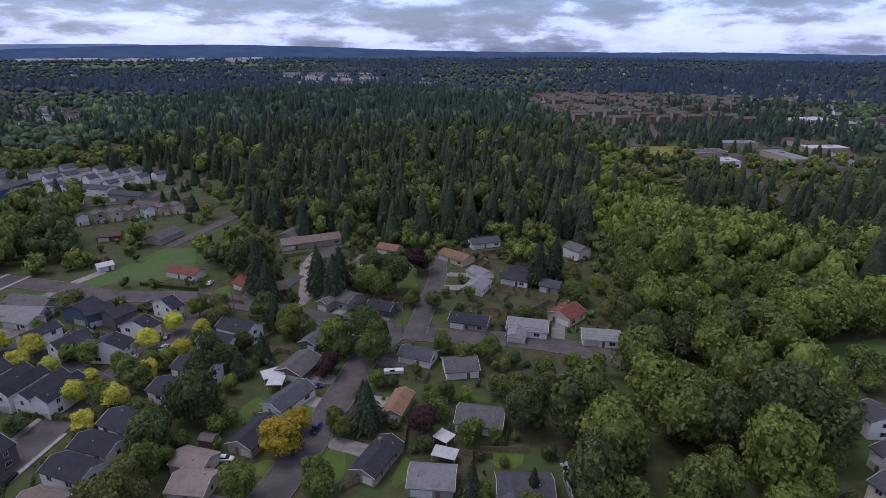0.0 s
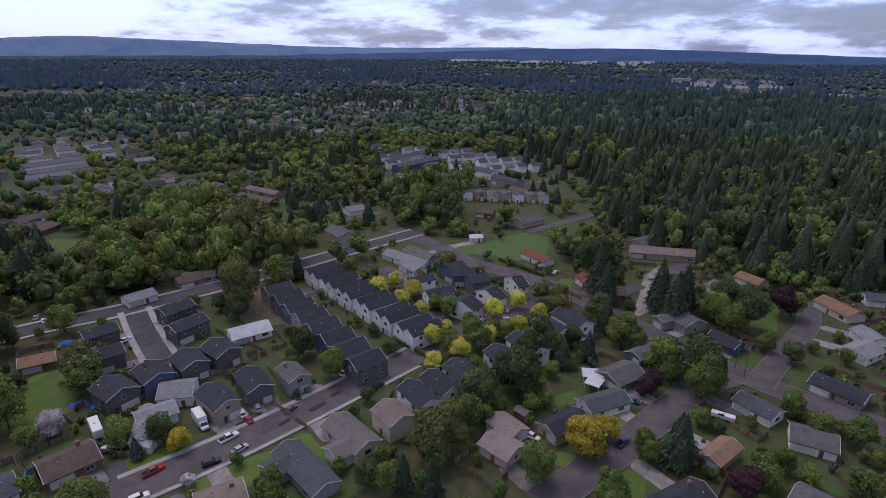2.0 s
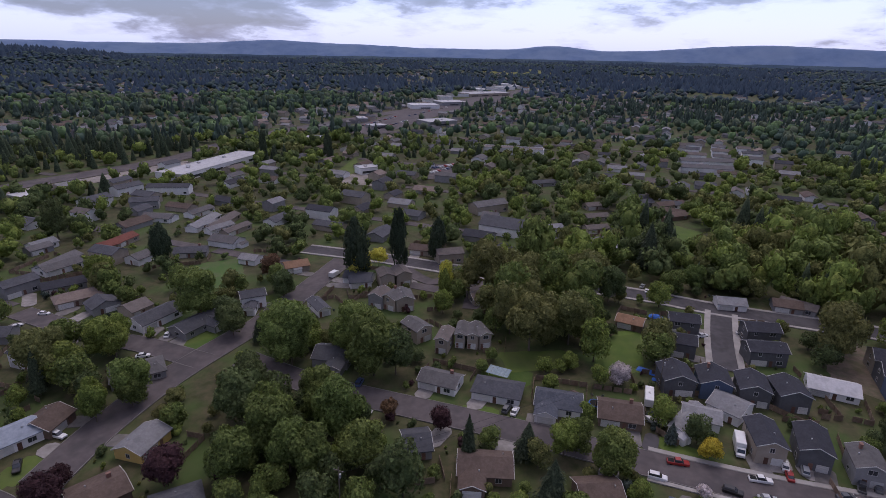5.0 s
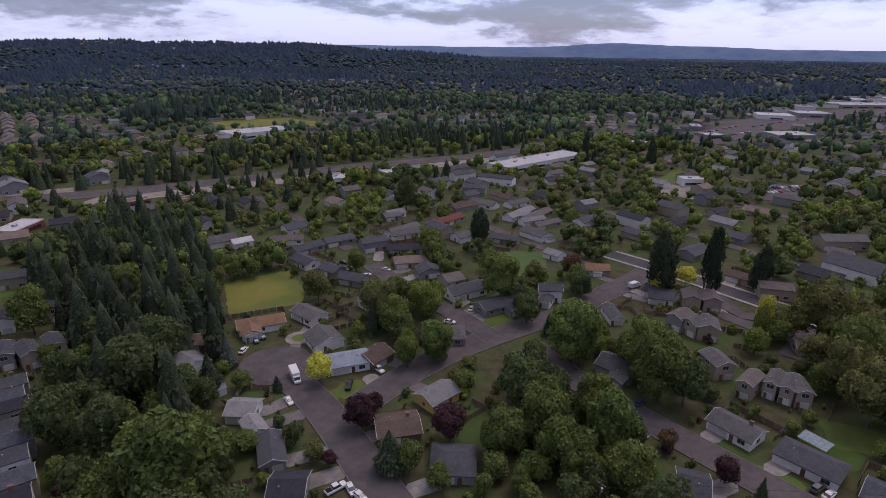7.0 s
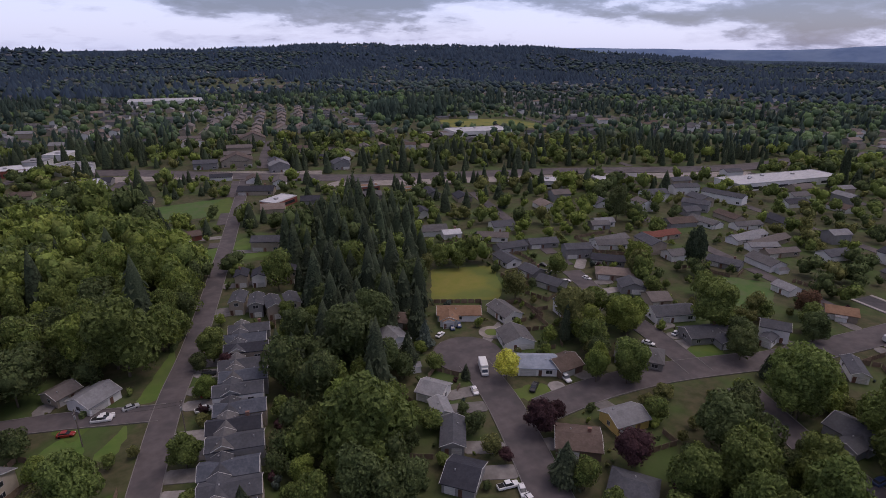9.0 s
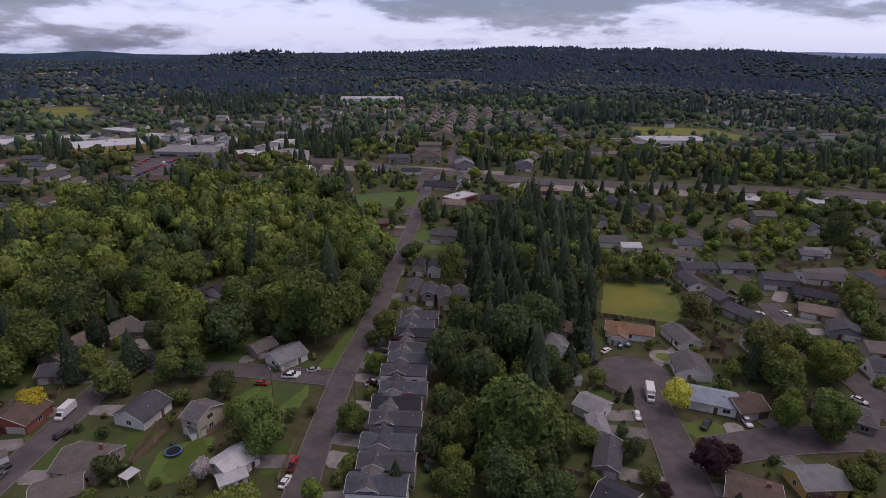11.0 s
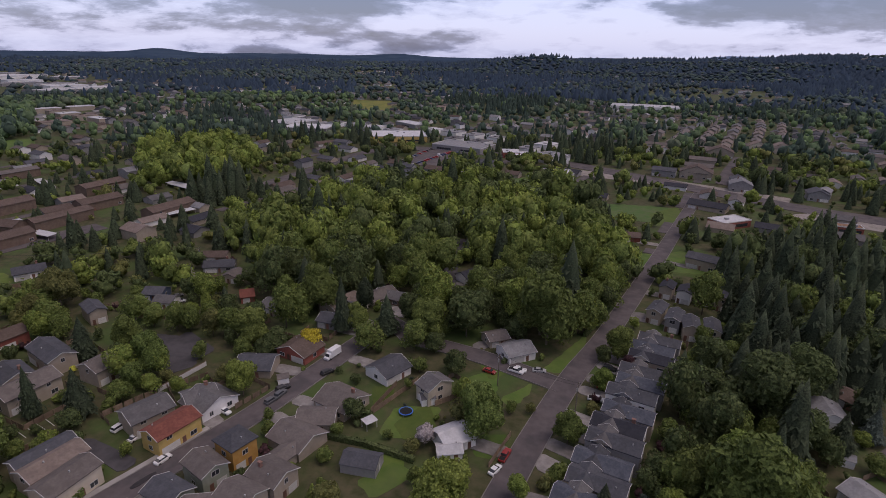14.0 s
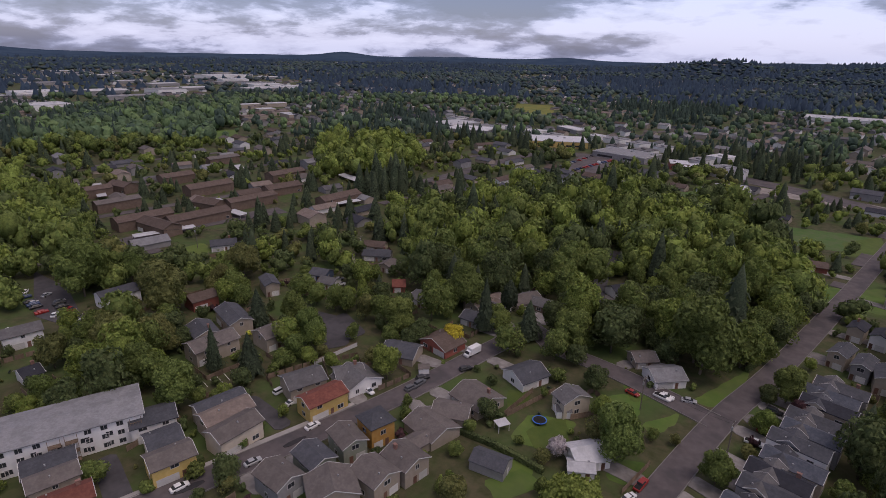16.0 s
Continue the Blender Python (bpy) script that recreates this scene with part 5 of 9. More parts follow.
FIELDS = (  # outline, turn, steps, length, width, eaves, pitch, roofs, wall, label
    ([(-3272, 4632), (-1168, 4330), (-941, 3251), (-2292, 3325)], 15, 300, 190, 210, 90, 13, 0, ("white", "pale"), "white", "long white warehouses on the far plain"),
    ([(-498, 1896), (-198, 1987), (-132, 1454), (-348, 1366)], 10, 76, 58, 56, 24, 8, 0.3, ("taupe", "pale", "grey"), "white", "distant apartment blocks with grey roofs"),
    ([(150, 1140), (543, 1080), (380, 720), (133, 740)], 8, 48, 34, 36, 14, 9, 0.4, ("taupe", "brown", "taupe"), "brown", "brown-roofed apartment blocks in close rows"),
    ([(239, 575), (408, 600), (339, 470), (217, 480)], 5, 62, 34, 46, 18, 5, 0, ("white", "pale", "brown"), "beige", "flat-roofed school buildings"),
    ([(1528, -628), (2198, -1011), (1761, -1514), (1120, -1126), (914, -560), (1043, -437)], 80, 190, 150, 95, 42, 6, 0, ("white", "pale", "grey"), "grey", "white-roofed warehouses in a business park"),
    ([(763, -638), (746, -721), (563, -562), (602, -529)], 70, 50, 40, 34, 18, 6, 0, ("white", "tan"), "beige", "low shops with pale roofs"),
    ([(1487, -1178), (1121, -1144), (902, -917), (1090, -857)], 70, 120, 80, 84, 44, 8, 0, ("white", "pale"), "white", "white-roofed halls by the road"),
    ([(-71, -742), (-296, -961), (-239, -762), (-150, -640), (-60, -600)], 75, 34, 26, 25, 11, 6, 0.45, ("taupe", "tan", "grey"), "beige", "terraces of beige townhouses"),
    ([(-639, 195), (-582, 252), (-462, 198), (-489, 152)], 75, 24, 31, 17, 9, 5.5, 0.42, ("grey", "taupe", "slate"), "white", "white townhouses in rows"),
    ([(-376, 397), (-302, 441), (-210, 427), (-206, 384), (-308, 340)], 60, 11.5, 27, 9.6, 9, 5.5, 0.5, ("slate", "grey", "blue"), "white", "slate-roofed terraced townhouses"),
    ([(422, -735), (18, -620), (14, -539), (169, -590), (371, -637)], 66, 37, 31, 26, 20, 5, 0, ("white", "pale", "grey"), "white", "flat-roofed shops round car parks"),
    ([(-1639, -64), (-1560, 43), (-720, -110), (-660, -200)], 20, 66, 44, 48, 24, 6, 0, ("white", "pale", "grey"), "white", "pale-roofed halls along the highway"),
    ([(-560, -215), (-640, -250), (-900, -150), (-860, -110), (-640, -160)], 25, 34, 30, 24, 16, 5, 0, ("white", "grey", "brown"), "grey", "small roadside shops along the highway"),
    ([(250, -175), (300, -150), (420, -205), (400, -330), (310, -330), (262, -250)], 80, 58, 45, 31, 11, 5.5, 0.35, ("brown", "brown", "taupe"), "brown", "brown-roofed brick apartment blocks among trees"),
)


def block_fields():
    """Rows of alike buildings in the middle distance and far off, a field of them at a time."""
    rng = random.Random(77)
    for poly, rot, du, dv, l, w, e, pitch, roofs, wall, label in FIELDS:
        c, s = math.cos(radians(rot)), math.sin(radians(rot))
        cx, cy = sum(p[0] for p in poly) / len(poly), sum(p[1] for p in poly) / len(poly)
        reach = max(math.hypot(p[0] - cx, p[1] - cy) for p in poly)
        if not pitch:
            OPEN_POLYS.append([(cx + (p[0] - cx) * 1.06, cy + (p[1] - cy) * 1.06) for p in poly])
        tops, walls, gables = {}, [], []
        for i in range(int(-reach / du), int(reach / du) + 1):
            for j in range(int(-reach / dv), int(reach / dv) + 1):
                u, v = i * du + rng.uniform(-0.08, 0.08) * du, j * dv + rng.uniform(-0.06, 0.06) * dv
                x, y = cx + c * u - s * v, cy + s * u + c * v
                if not inside(poly, x, y) or rng.random() < 0.14 or not (free(x, y) and free(x + c * l * 0.4, y + s * l * 0.4) and free(x - c * l * 0.4, y - s * l * 0.4)):
                    continue
                ll, ww, k = l * rng.uniform(0.7, 1.05), w * rng.uniform(0.75, 1.1), rng.choice(roofs)
                m = pose(x, y, 0, 0, 0, rot + (90 if pitch == 0 and rng.random() < 0.3 else 0))
                if pitch:
                    tops.setdefault(k, []).append(moved(gable_roof(ll, ww, e, pitch, 0.4), m))
                    walls.append(moved(gable_walls(ll, ww, e, pitch), m))
                    # long blocks of flats carry pale cross gables
                    for d in (rng.uniform(-0.38, -0.1), rng.uniform(0.1, 0.38))[:rng.choice((1, 1, 2))] if l > 30 and e > 6 else ():
                        g = m @ pose(ll * d, 0, 0, 0, 0, 90)
                        tops[k].append(moved(gable_roof(ww + 1.4, 4.9, e + 0.4, 0.7, 0.3), g))
                        gables.append(moved(gable_walls(ww + 1.6, 4.6, e + 0.3, 0.7), g))
                else:
                    tops.setdefault(k, []).append(moved(join(bevelled(-ll / 2, -ww / 2, e, ll / 2, ww / 2, e + 0.5, 0.15), bevelled(ll * 0.1, -ww * 0.1, e + 0.5, ll * 0.1 + 3, ww * 0.12, e + 1.8, 0.2)), m))
                    walls.append(moved(join(box(-ll / 2 + 0.1, -ww / 2 + 0.1, -0.3, ll / 2 - 0.1, ww / 2 - 0.1, e)), m))
                take_rect(x, y, rot, ll, ww, 2.0)
                if math.hypot(x, y) < 1200:
                    keep_low(x, y, ll, 26)
        for k, g in tops.items():
            tagged(part("distant_roofs", join(*g), M["roof_" + k]), "roofs of " + label, "roofs", kind="stuff")
        if walls:
            tagged(part("distant_walls", join(*walls), M["wall_" + wall]), "walls of " + label, "walls", kind="stuff")
        if gables:
            tagged(part("distant_gables", join(*gables), M["wall_cream"]), "cream gables of " + label, "walls", kind="stuff")


def ground_sheet():
    """The one ground sheet, out to the foot of the hills."""
    n, rings = 96, (0.0, 60, 120, 240, 480, 900, 1600, 2600, 3800, 4850)
    vs, fs = [(0, 0, 0)], []
    for r in rings[1:]:
        vs += [(r * math.cos(2 * math.pi * i / n), r * math.sin(2 * math.pi * i / n), 0.0) for i in range(n)]
    fs = [(0, 1 + i, 1 + (i + 1) % n) for i in range(n)]
    for k in range(len(rings) - 2):
        a, b_ = 1 + k * n, 1 + (k + 1) * n
        fs += [(a + i, b_ + i, b_ + (i + 1) % n, a + (i + 1) % n) for i in range(n)]
    tagged(part("ground", (vs, fs), M["ground"]), "dark green and brown ground of yards and woods", "ground", kind="structure")


# wooded hills and plain: their blue and paleness is aerial haze painted as colour
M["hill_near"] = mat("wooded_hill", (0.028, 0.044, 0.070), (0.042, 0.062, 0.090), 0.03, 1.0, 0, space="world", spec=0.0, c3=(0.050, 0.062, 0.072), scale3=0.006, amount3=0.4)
M["hill_mid"] = mat("haze_blue_wooded_hills", (0.054, 0.090, 0.170), (0.072, 0.112, 0.195), 0.010, 1.0, 0, space="world", spec=0.0, c3=(0.046, 0.078, 0.150), scale3=0.003, amount3=0.6)
M["hill_far"] = mat("haze_pale_blue_hills", (0.115, 0.170, 0.285), (0.155, 0.215, 0.335), 0.010, 1.0, 0, space="world", spec=0.0, c3=(0.19, 0.25, 0.35), scale3=0.004, amount3=0.5)
M["hill_low"] = mat("haze_blue_low_hills", (0.036, 0.060, 0.098), (0.050, 0.078, 0.118), 0.010, 1.0, 0, space="world", spec=0.0, c3=(0.060, 0.088, 0.125), scale3=0.005, amount3=0.5)
M["plain"] = mat("haze_blue_wooded_plain", (0.040, 0.064, 0.100), (0.062, 0.092, 0.130), 0.012, 1.0, 0, space="world", spec=0.0, c3=(0.085, 0.115, 0.125), scale3=0.004, amount3=0.5)


def ridge_height(a, a0, a1, peaks, base, rough, seed):
    end = min(1.0, (a - a0) / 7, (a1 - a) / 7)
    h = base + sum(p * math.exp(-((a - c) / w) ** 2) for c, w, p in peaks)
    h += rough * (noise.noise((a * 0.35, seed, 0)) + 0.5 * noise.noise((a * 1.1, seed, 4)) + 0.22 * noise.noise((a * 5.0, seed, 9)))
    return max(2.0, h * max(0.0, end) ** 0.7)


def slope(k):
    """How a hillside climbs from its foot (0) to its crest (1)."""
    return k * k * (3 - 2 * k) * 0.6 + 0.4 * k


def ridge(name, material, foot, crest, a0, a1, peaks, base, rough, seed, label):
    """A range of hills from bearing a0 to a1 (degrees left of +y), climbing from its foot to its crest. peaks: (bearing, width, height)."""
    n = int(abs(a1 - a0) * 8)
    steps = [i / 6 for i in range(7)]
    vs, fs = [], []
    for i in range(n + 1):
        a = a0 + (a1 - a0) * i / n
        h = ridge_height(a, a0, a1, peaks, base, rough, seed)
        for k in steps + [1.05]:
            d = min(foot + (crest - foot) * k, 4890)
            z = h * slope(k) - (4 if k == 0 else 0) if k <= 1 else -6
            z += 0 if k in (0, 1) or k > 1 else h * 0.10 * noise.noise((a * 0.5, k * 4, seed + 2))
            vs.append((-math.sin(radians(a)) * d, math.cos(radians(a)) * d, z))
        if i:
            m = len(steps) + 1
            b_ = m * i
            fs += [(b_ - m + j, b_ + j, b_ + j + 1, b_ - m + 1 + j) for j in range(m - 1)]
    tagged(part(name, (vs, fs), M[material], smooth=True), label, "hills", kind="structure")


# the two hills near enough for their trees and houses to show: foot, crest, bearings, peaks, base, roughness, seed
WOODED = ((2300, 3900, 123, 194, ((161, 7, 50), (149, 8, 52), (139, 6, 30), (172, 6, 14)), 44, 5, 3.0),
          (2500, 3300, 173, 201, ((185, 4.5, 58),), 10, 3, 5.0))


def terrain(x, y):
    """The ground's height on the wooded hills, and 0 on the plain."""
    r, a = math.hypot(x, y), math.degrees(math.atan2(-x, y)) % 360
    z = 0.0
    for foot, crest, a0, a1, peaks, base, rough, seed in WOODED:
        if foot < r < crest + 30 and a0 < a < a1:
            k = min(1.0, (r - foot) / (crest - foot))
            h = ridge_height(a, a0, a1, peaks, base, rough, seed)
            z = max(z, h * slope(k) + (h * 0.10 * noise.noise((a * 0.5, k * 4, seed + 2)) if k < 1 else 0))
    return z


ground_sheet()
ridge("backdrop_far_hills", "hill_far", 4500, 4850, 20, 176, ((69, 7, 55), (59, 8, 30), (86, 3, 34), (112, 5, 38), (104, 4, 14), (28, 8, 10), (140, 14, 8)), 88, 5, 1.0, "hills along the horizon, painted pale haze blue")
ridge("backdrop_blue_hills", "hill_mid", 4100, 4780, -52, 56, ((21, 17, 52), (-14, 5, 4), (-25, 6, 10)), 42, 4, 2.0, "wooded hills at the horizon, painted haze blue")
ridge("backdrop_plain", "plain", 4150, 4600, 30, 262, ((50, 30, 6),), 22, 5, 8.0, "wooded plain before the hills, painted dark haze blue")
ridge("backdrop_low_hills", "hill_low", 3900, 4500, 160, 264, ((220.2, 2.2, 28), (250, 5, 30), (199, 3, 18), (209, 4, 8), (178, 7, 22)), 36, 3, 5.0, "low wooded hills painted haze blue")
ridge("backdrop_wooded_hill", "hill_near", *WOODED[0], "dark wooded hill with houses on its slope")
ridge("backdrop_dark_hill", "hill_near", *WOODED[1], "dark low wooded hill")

# ---- streets, lawns, houses and things, part by part ----
MAIN = [(-149.9, -79.3), (-142.2, -61.5), (-136.9, -44.4), (-125.2, 8.3), (-117.3, 38.8), (-110.6, 68.4), (-103.0, 121.6), (-99.8, 145.9), (-92.6, 176.4), (-90.5, 191.5)]
road('road', 9.4, 'asphalt', MAIN)
pavement(MAIN[4:8], 5.75, 1.5)
pavement(MAIN[4:7], -5.7, 1.2)
road('road', 9.5, 'asphalt', [(-197.2, 223.1), (-159.1, 214.5), (-133.2, 205.9), (-95.1, 204.3), (-65.3, 194.3), (-37.6, 184.2), (-8.4, 174.9), (18.9, 171.9), (41.1, 166.2), (57.4, 157.3), (70.2, 148.2)])
road('road', 9.0, 'asphalt', [(-40.6, 91.6), (-33.7, 116.5), (-28.5, 141.2), (-24.3, 160.4), (-16.4, 175.7)])
road('road', 7.5, 'asphalt', [(-9.4, 174.9), (-6.1, 198.6), (-1.9, 227.1), (-3.0, 251.5)])
road('road', 9.5, 'blacktop', [(-253.0, -95.1), (-246.3, -55.7), (-234.0, -6.4), (-222.3, 54.5), (-212.7, 82.4), (-204.1, 116.7), (-199.0, 140.3), (-192.5, 180.3), (-184.2, 227.0)], walk_w=1.4)
road('road', 7.4, 'blacktop', [(-208.8, 86.6), (-186.2, 79.3), (-164.8, 73.5)], walk_w=1.9)
road('road', 7, 'blacktop', [(-101.8, 143.7), (-124.3, 157.1), (-147.5, 164.5), (-172.0, 171.9)])
road('road', 10, 'asphalt', [(-67.6, -62.4), (-78.6, -93.0), (-84.5, -112.0), (-87.8, -130.3)])
road('road', 10.5, 'asphalt', [(-91.4, -100.4), (-112.5, -100.3), (-137.2, -96.3), (-168.4, -86.4), (-173.1, -84.2), (-213.6, -76.8), (-241.7, -72.4)])
road('road', 8.5, 'asphalt', [(-146.5, -91.0), (-153.5, -115.7), (-157.3, -136.5), (-169.3, -175.2)])
road('road', 7.2, 'asphalt', [(12.6, -94.8), (6.8, -121.5), (-2.1, -156.2), (-13.7, -191.1), (-37.5, -274.4), (-81.2, -434.0)])
road('road', 7.6, 'asphalt', [(106.9, -43.9), (93.6, -78.2), (80.8, -113.4), (69.2, -157.1), (63.2, -176.0), (53.5, -166.8), (30.2, -161.7), (0.6, -151.0)])
pavement([(108.6, -38.0), (93.6, -78.2), (84.6, -103.0)], 4.75, 1.5)
road('road', 22, 'asphalt', [(180.4, -544.3), (96.8, -541.6), (5.3, -507.9), (-145.0, -407.3), (-316.1, -344.0), (-453.8, -285.8), (-591.8, -272.5), (-765.4, -212.9), (-1061.2, -102.4)], kerb=False)
road('road', 14, 'asphalt', [(284.5, -100.6), (273.9, -139.3), (270.9, -184.1), (253.5, -238.4)], kerb=False)
road('road', 12, 'asphalt', [(224.8, -352.1), (215.6, -425.6), (207.1, -505.7), (183.4, -574.4)], kerb=False)
patch('lawn', 'lawn', [(-21.5, 240.4), (-12.4, 240.5), (-10.1, 214.9), (-19.5, 214.8)], 'mown green lawn')
patch('lawn', 'lawn', [(-187.9, 45.2), (-187.6, 52.4), (-161.1, 47.1), (-163.5, 33.5), (-175.0, 34.5)], 'mown green lawn')
patch('lawn', 'lawn', [(-327.0, 100.2), (-315.3, 113.0), (-269.2, 93.8), (-281.2, 86.8)], 'mown green lawn')
patch('lawn', 'lawn', [(-102.2, 72.5), (-101.4, 78.5), (-85.1, 73.4), (-83.2, 68.2)], 'mown green lawn')
patch('lawn', 'lawn', [(-109.0, 47.8), (-102.8, 68.4), (-96.5, 65.6), (-96.2, 57.2), (-101.1, 46.5)], 'mown green lawn')
patch('lawn', 'lawn', [(-129.0, 43.8), (-121.1, 57.5), (-116.8, 55.1), (-122.6, 42.5)], 'mown green lawn')
patch('meadow', 'field', [(-114.6, -207.3), (-142.0, -198.4), (-131.2, -174.7), (-123.6, -166.1), (-99.1, -178.0)], 'dry yellow-green mown field')
patch('meadow', 'rough', [(-148.0, 226.1), (-137.9, 262.4), (-121.2, 262.5), (-108.9, 226.4), (-125.4, 220.0)], 'rough green meadow')
patch('meadow', 'field', [(165.7, 558.1), (238.6, 572.7), (225.5, 519.5), (162.0, 491.5)], 'bright green playing field')
disc('road', 'asphalt', -89.2, -136.2, 11.6, 'round asphalt turning circle')
disc('drive', 'gravel', -104.6, -144.6, 4.6, 'looped gravel drive round a planted island', 'driveway')
disc('planted_island', 'lawn', -104.6, -144.6, 2.5, 'small round lawn inside a looped drive', 'lawn')
patch('lawn', 'lawn', [(-180.4, 36.2), (-186.8, 51.0), (-160.0, 47.2), (-154.4, 30.7)], 'mown green lawn')
patch('lawn', 'lawn', [(-157.1, -108.0), (-169.0, -97.0), (-156.6, -92.7), (-152.5, -95.4)], 'mown green lawn')
patch('lawn', 'lawn', [(-193.5, -94.2), (-202.9, -87.5), (-192.5, -83.4), (-185.3, -87.3)], 'mown green lawn')
patch('lawn', 'lawn', [(-94.9, -113.7), (-98.9, -105.6), (-94.8, -100.7), (-89.4, -107.2)], 'mown green lawn')
patch('lawn', 'lawn', [(-104.1, -89.6), (-109.5, -89.5), (-104.6, -86.2), (-102.2, -86.1)], 'mown green lawn')
patch('lawn', 'lawn', [(-135.4, -7.3), (-135.1, 2.4), (-130.3, 2.0), (-133.5, -8.7)], 'mown green lawn')
patch('lawn', 'lawn', [(-153.3, -4.5), (-155.8, 12.4), (-146.7, 11.2), (-148.8, -2.4)], 'mown green lawn')
patch('lawn', 'lawn', [(45.4, -127.5), (32.2, -130.7), (33.5, -116.5), (45.6, -113.8)], 'mown green lawn')
patch('lawn', 'lawn', [(47.6, -107.8), (36.1, -110.2), (34.9, -101.0), (45.8, -98.9)], 'mown green lawn')
patch('lawn', 'lawn', [(29.0, -148.5), (20.9, -153.1), (17.9, -142.3), (26.0, -140.5)], 'mown green lawn')
patch('lawn', 'lawn', [(17.6, -139.5), (9.2, -150.4), (9.6, -142.7), (13.9, -135.5)], 'mown green lawn')
patch('lawn', 'lawn', [(7.0, -158.9), (-6.2, -187.6), (-6.0, -176.7), (1.5, -157.4)], 'mown green lawn')
patch('lawn', 'lawn', [(21.4, -121.5), (12.1, -124.2), (14.5, -113.2), (20.1, -112.9)], 'mown green lawn')
patch('lawn', 'lawn', [(55.6, -134.8), (48.5, -137.9), (46.9, -127.4), (50.6, -124.8)], 'mown green lawn')
patch('lawn', 'lawn', [(-43.3, -278.0), (-63.2, -269.1), (-58.9, -253.8), (-38.7, -261.0)], 'mown green lawn')
patch('lawn', 'lawn', [(-28.4, -283.7), (-39.7, -285.2), (-30.9, -256.7), (-26.7, -255.7)], 'mown green lawn')
patch('lawn', 'lawn', [(-154.9, -103.0), (-164.4, -93.9), (-157.1, -91.1), (-151.5, -95.9)], 'mown green lawn')
patch('lawn', 'lawn', [(-85.8, -113.6), (-100.7, -110.5), (-98.1, -105.0), (-87.1, -108.5)], 'mown green lawn')
patch('lawn', 'lawn', [(-186.5, -86.1), (-199.7, -84.8), (-194.4, -83.2), (-184.1, -82.7)], 'mown green lawn')
patch('lawn', 'lawn', [(247.4, -142.7), (240.9, -171.9), (226.9, -166.0), (224.9, -136.2)], 'mown green lawn')
patch('lawn', 'lawn', [(-36.1, -278.3), (-53.4, -296.9), (-50.6, -271.0), (-37.3, -265.5)], 'mown green lawn')
patch('lawn', 'lawn', [(-93.3, 214.3), (-88.5, 217.3), (-83.9, 207.6), (-92.3, 208.7)], 'mown green lawn')
patch('lawn', 'lawn', [(-56.7, 131.6), (-52.5, 138.3), (-49.2, 132.9), (-53.4, 126.6)], 'mown green lawn')
patch('lawn', 'lawn', [(11.0, 115.6), (20.9, 115.6), (19.3, 108.6), (11.9, 109.5)], 'mown green lawn')
patch('lawn', 'lawn', [(-11.0, 108.5), (-8.7, 114.5), (-6.9, 106.6), (-11.7, 101.3)], 'mown green lawn')
patch('meadow', 'rough', [(129.7, 168.5), (153.4, 172.6), (139.9, 154.3), (120.3, 151.0)], 'rough green meadow')
patch('meadow', 'rough', [(-162.1, 213.9), (-146.7, 232.6), (-137.3, 220.0), (-151.6, 208.3)], 'rough green meadow')
patch('car_park', 'blacktop', [(130.4, -136.7), (129.3, -149.1), (112.2, -140.6), (116.0, -124.2)], 'asphalt car park')
patch('car_park', 'gravel', [(-83.5, -147.4), (-92.1, -147.8), (-87.8, -139.1), (-79.4, -134.7)], 'bare gravel yard')
patch('yard', 'gravel', [(-65.4, 240.1), (-62.5, 263.0), (-50.0, 209.0), (-54.9, 195.8)], 'pale gravel drive')
patch('yard', 'soil', [(-196.2, 116.0), (-186.5, 131.2), (-151.9, 116.4), (-163.4, 104.0)], 'bare trodden yard')
patch('driveway', 'drive', [(-126.1, 67.3), (-125.3, 74.4), (-117.9, 73.3), (-118.6, 66.4)], 'concrete driveway')
patch('driveway', 'drive', [(-123.0, 74.8), (-122.7, 81.6), (-115.7, 80.6), (-116.8, 74.5)], 'concrete driveway')
patch('driveway', 'drive', [(-116.3, 86.2), (-115.9, 95.7), (-109.4, 93.6), (-110.6, 86.0)], 'concrete driveway')
patch('driveway', 'drive', [(-107.8, 43.5), (-107.2, 46.9), (-97.9, 44.7), (-99.0, 41.1)], 'concrete driveway')
patch('driveway', 'drive', [(-135.0, 10.4), (-130.7, 16.4), (-123.1, 15.6), (-129.0, 9.2)], 'concrete driveway')
patch('driveway', 'blacktop', [(-129.9, 41.2), (-128.5, 44.4), (-120.5, 41.6), (-122.8, 38.3)], 'asphalt driveway')
patch('driveway', 'drive', [(-100.7, -110.5), (-105.3, -109.2), (-103.6, -101.2), (-98.1, -102.5)], 'concrete driveway')
patch('driveway', 'drive', [(-154.1, -109.6), (-162.0, -107.2), (-157.2, -102.4), (-150.0, -104.0)], 'concrete driveway')
patch('driveway', 'drive', [(-98.5, -142.2), (-112.2, -151.0), (-110.4, -146.7), (-99.0, -137.9)], 'concrete driveway')
patch('driveway', 'blacktop', [(126.9, -52.6), (125.7, -58.1), (107.7, -51.8), (111.8, -47.3)], 'asphalt driveway')
patch('driveway', 'blacktop', [(117.5, -90.1), (115.2, -93.2), (97.0, -89.4), (98.1, -84.4)], 'asphalt driveway')
patch('driveway', 'gravel', [(168.9, -202.4), (148.7, -183.3), (144.6, -179.0), (166.2, -197.1)], 'gravel lane')
patch('car_park', 'blacktop', [(269.0, -106.9), (238.1, -105.0), (191.9, -88.5), (221.8, -84.8)], 'asphalt car park between flats')
patch('car_park', 'blacktop', [(140.2, -143.6), (128.9, -145.1), (111.7, -130.7), (117.1, -122.7)], 'asphalt car park')
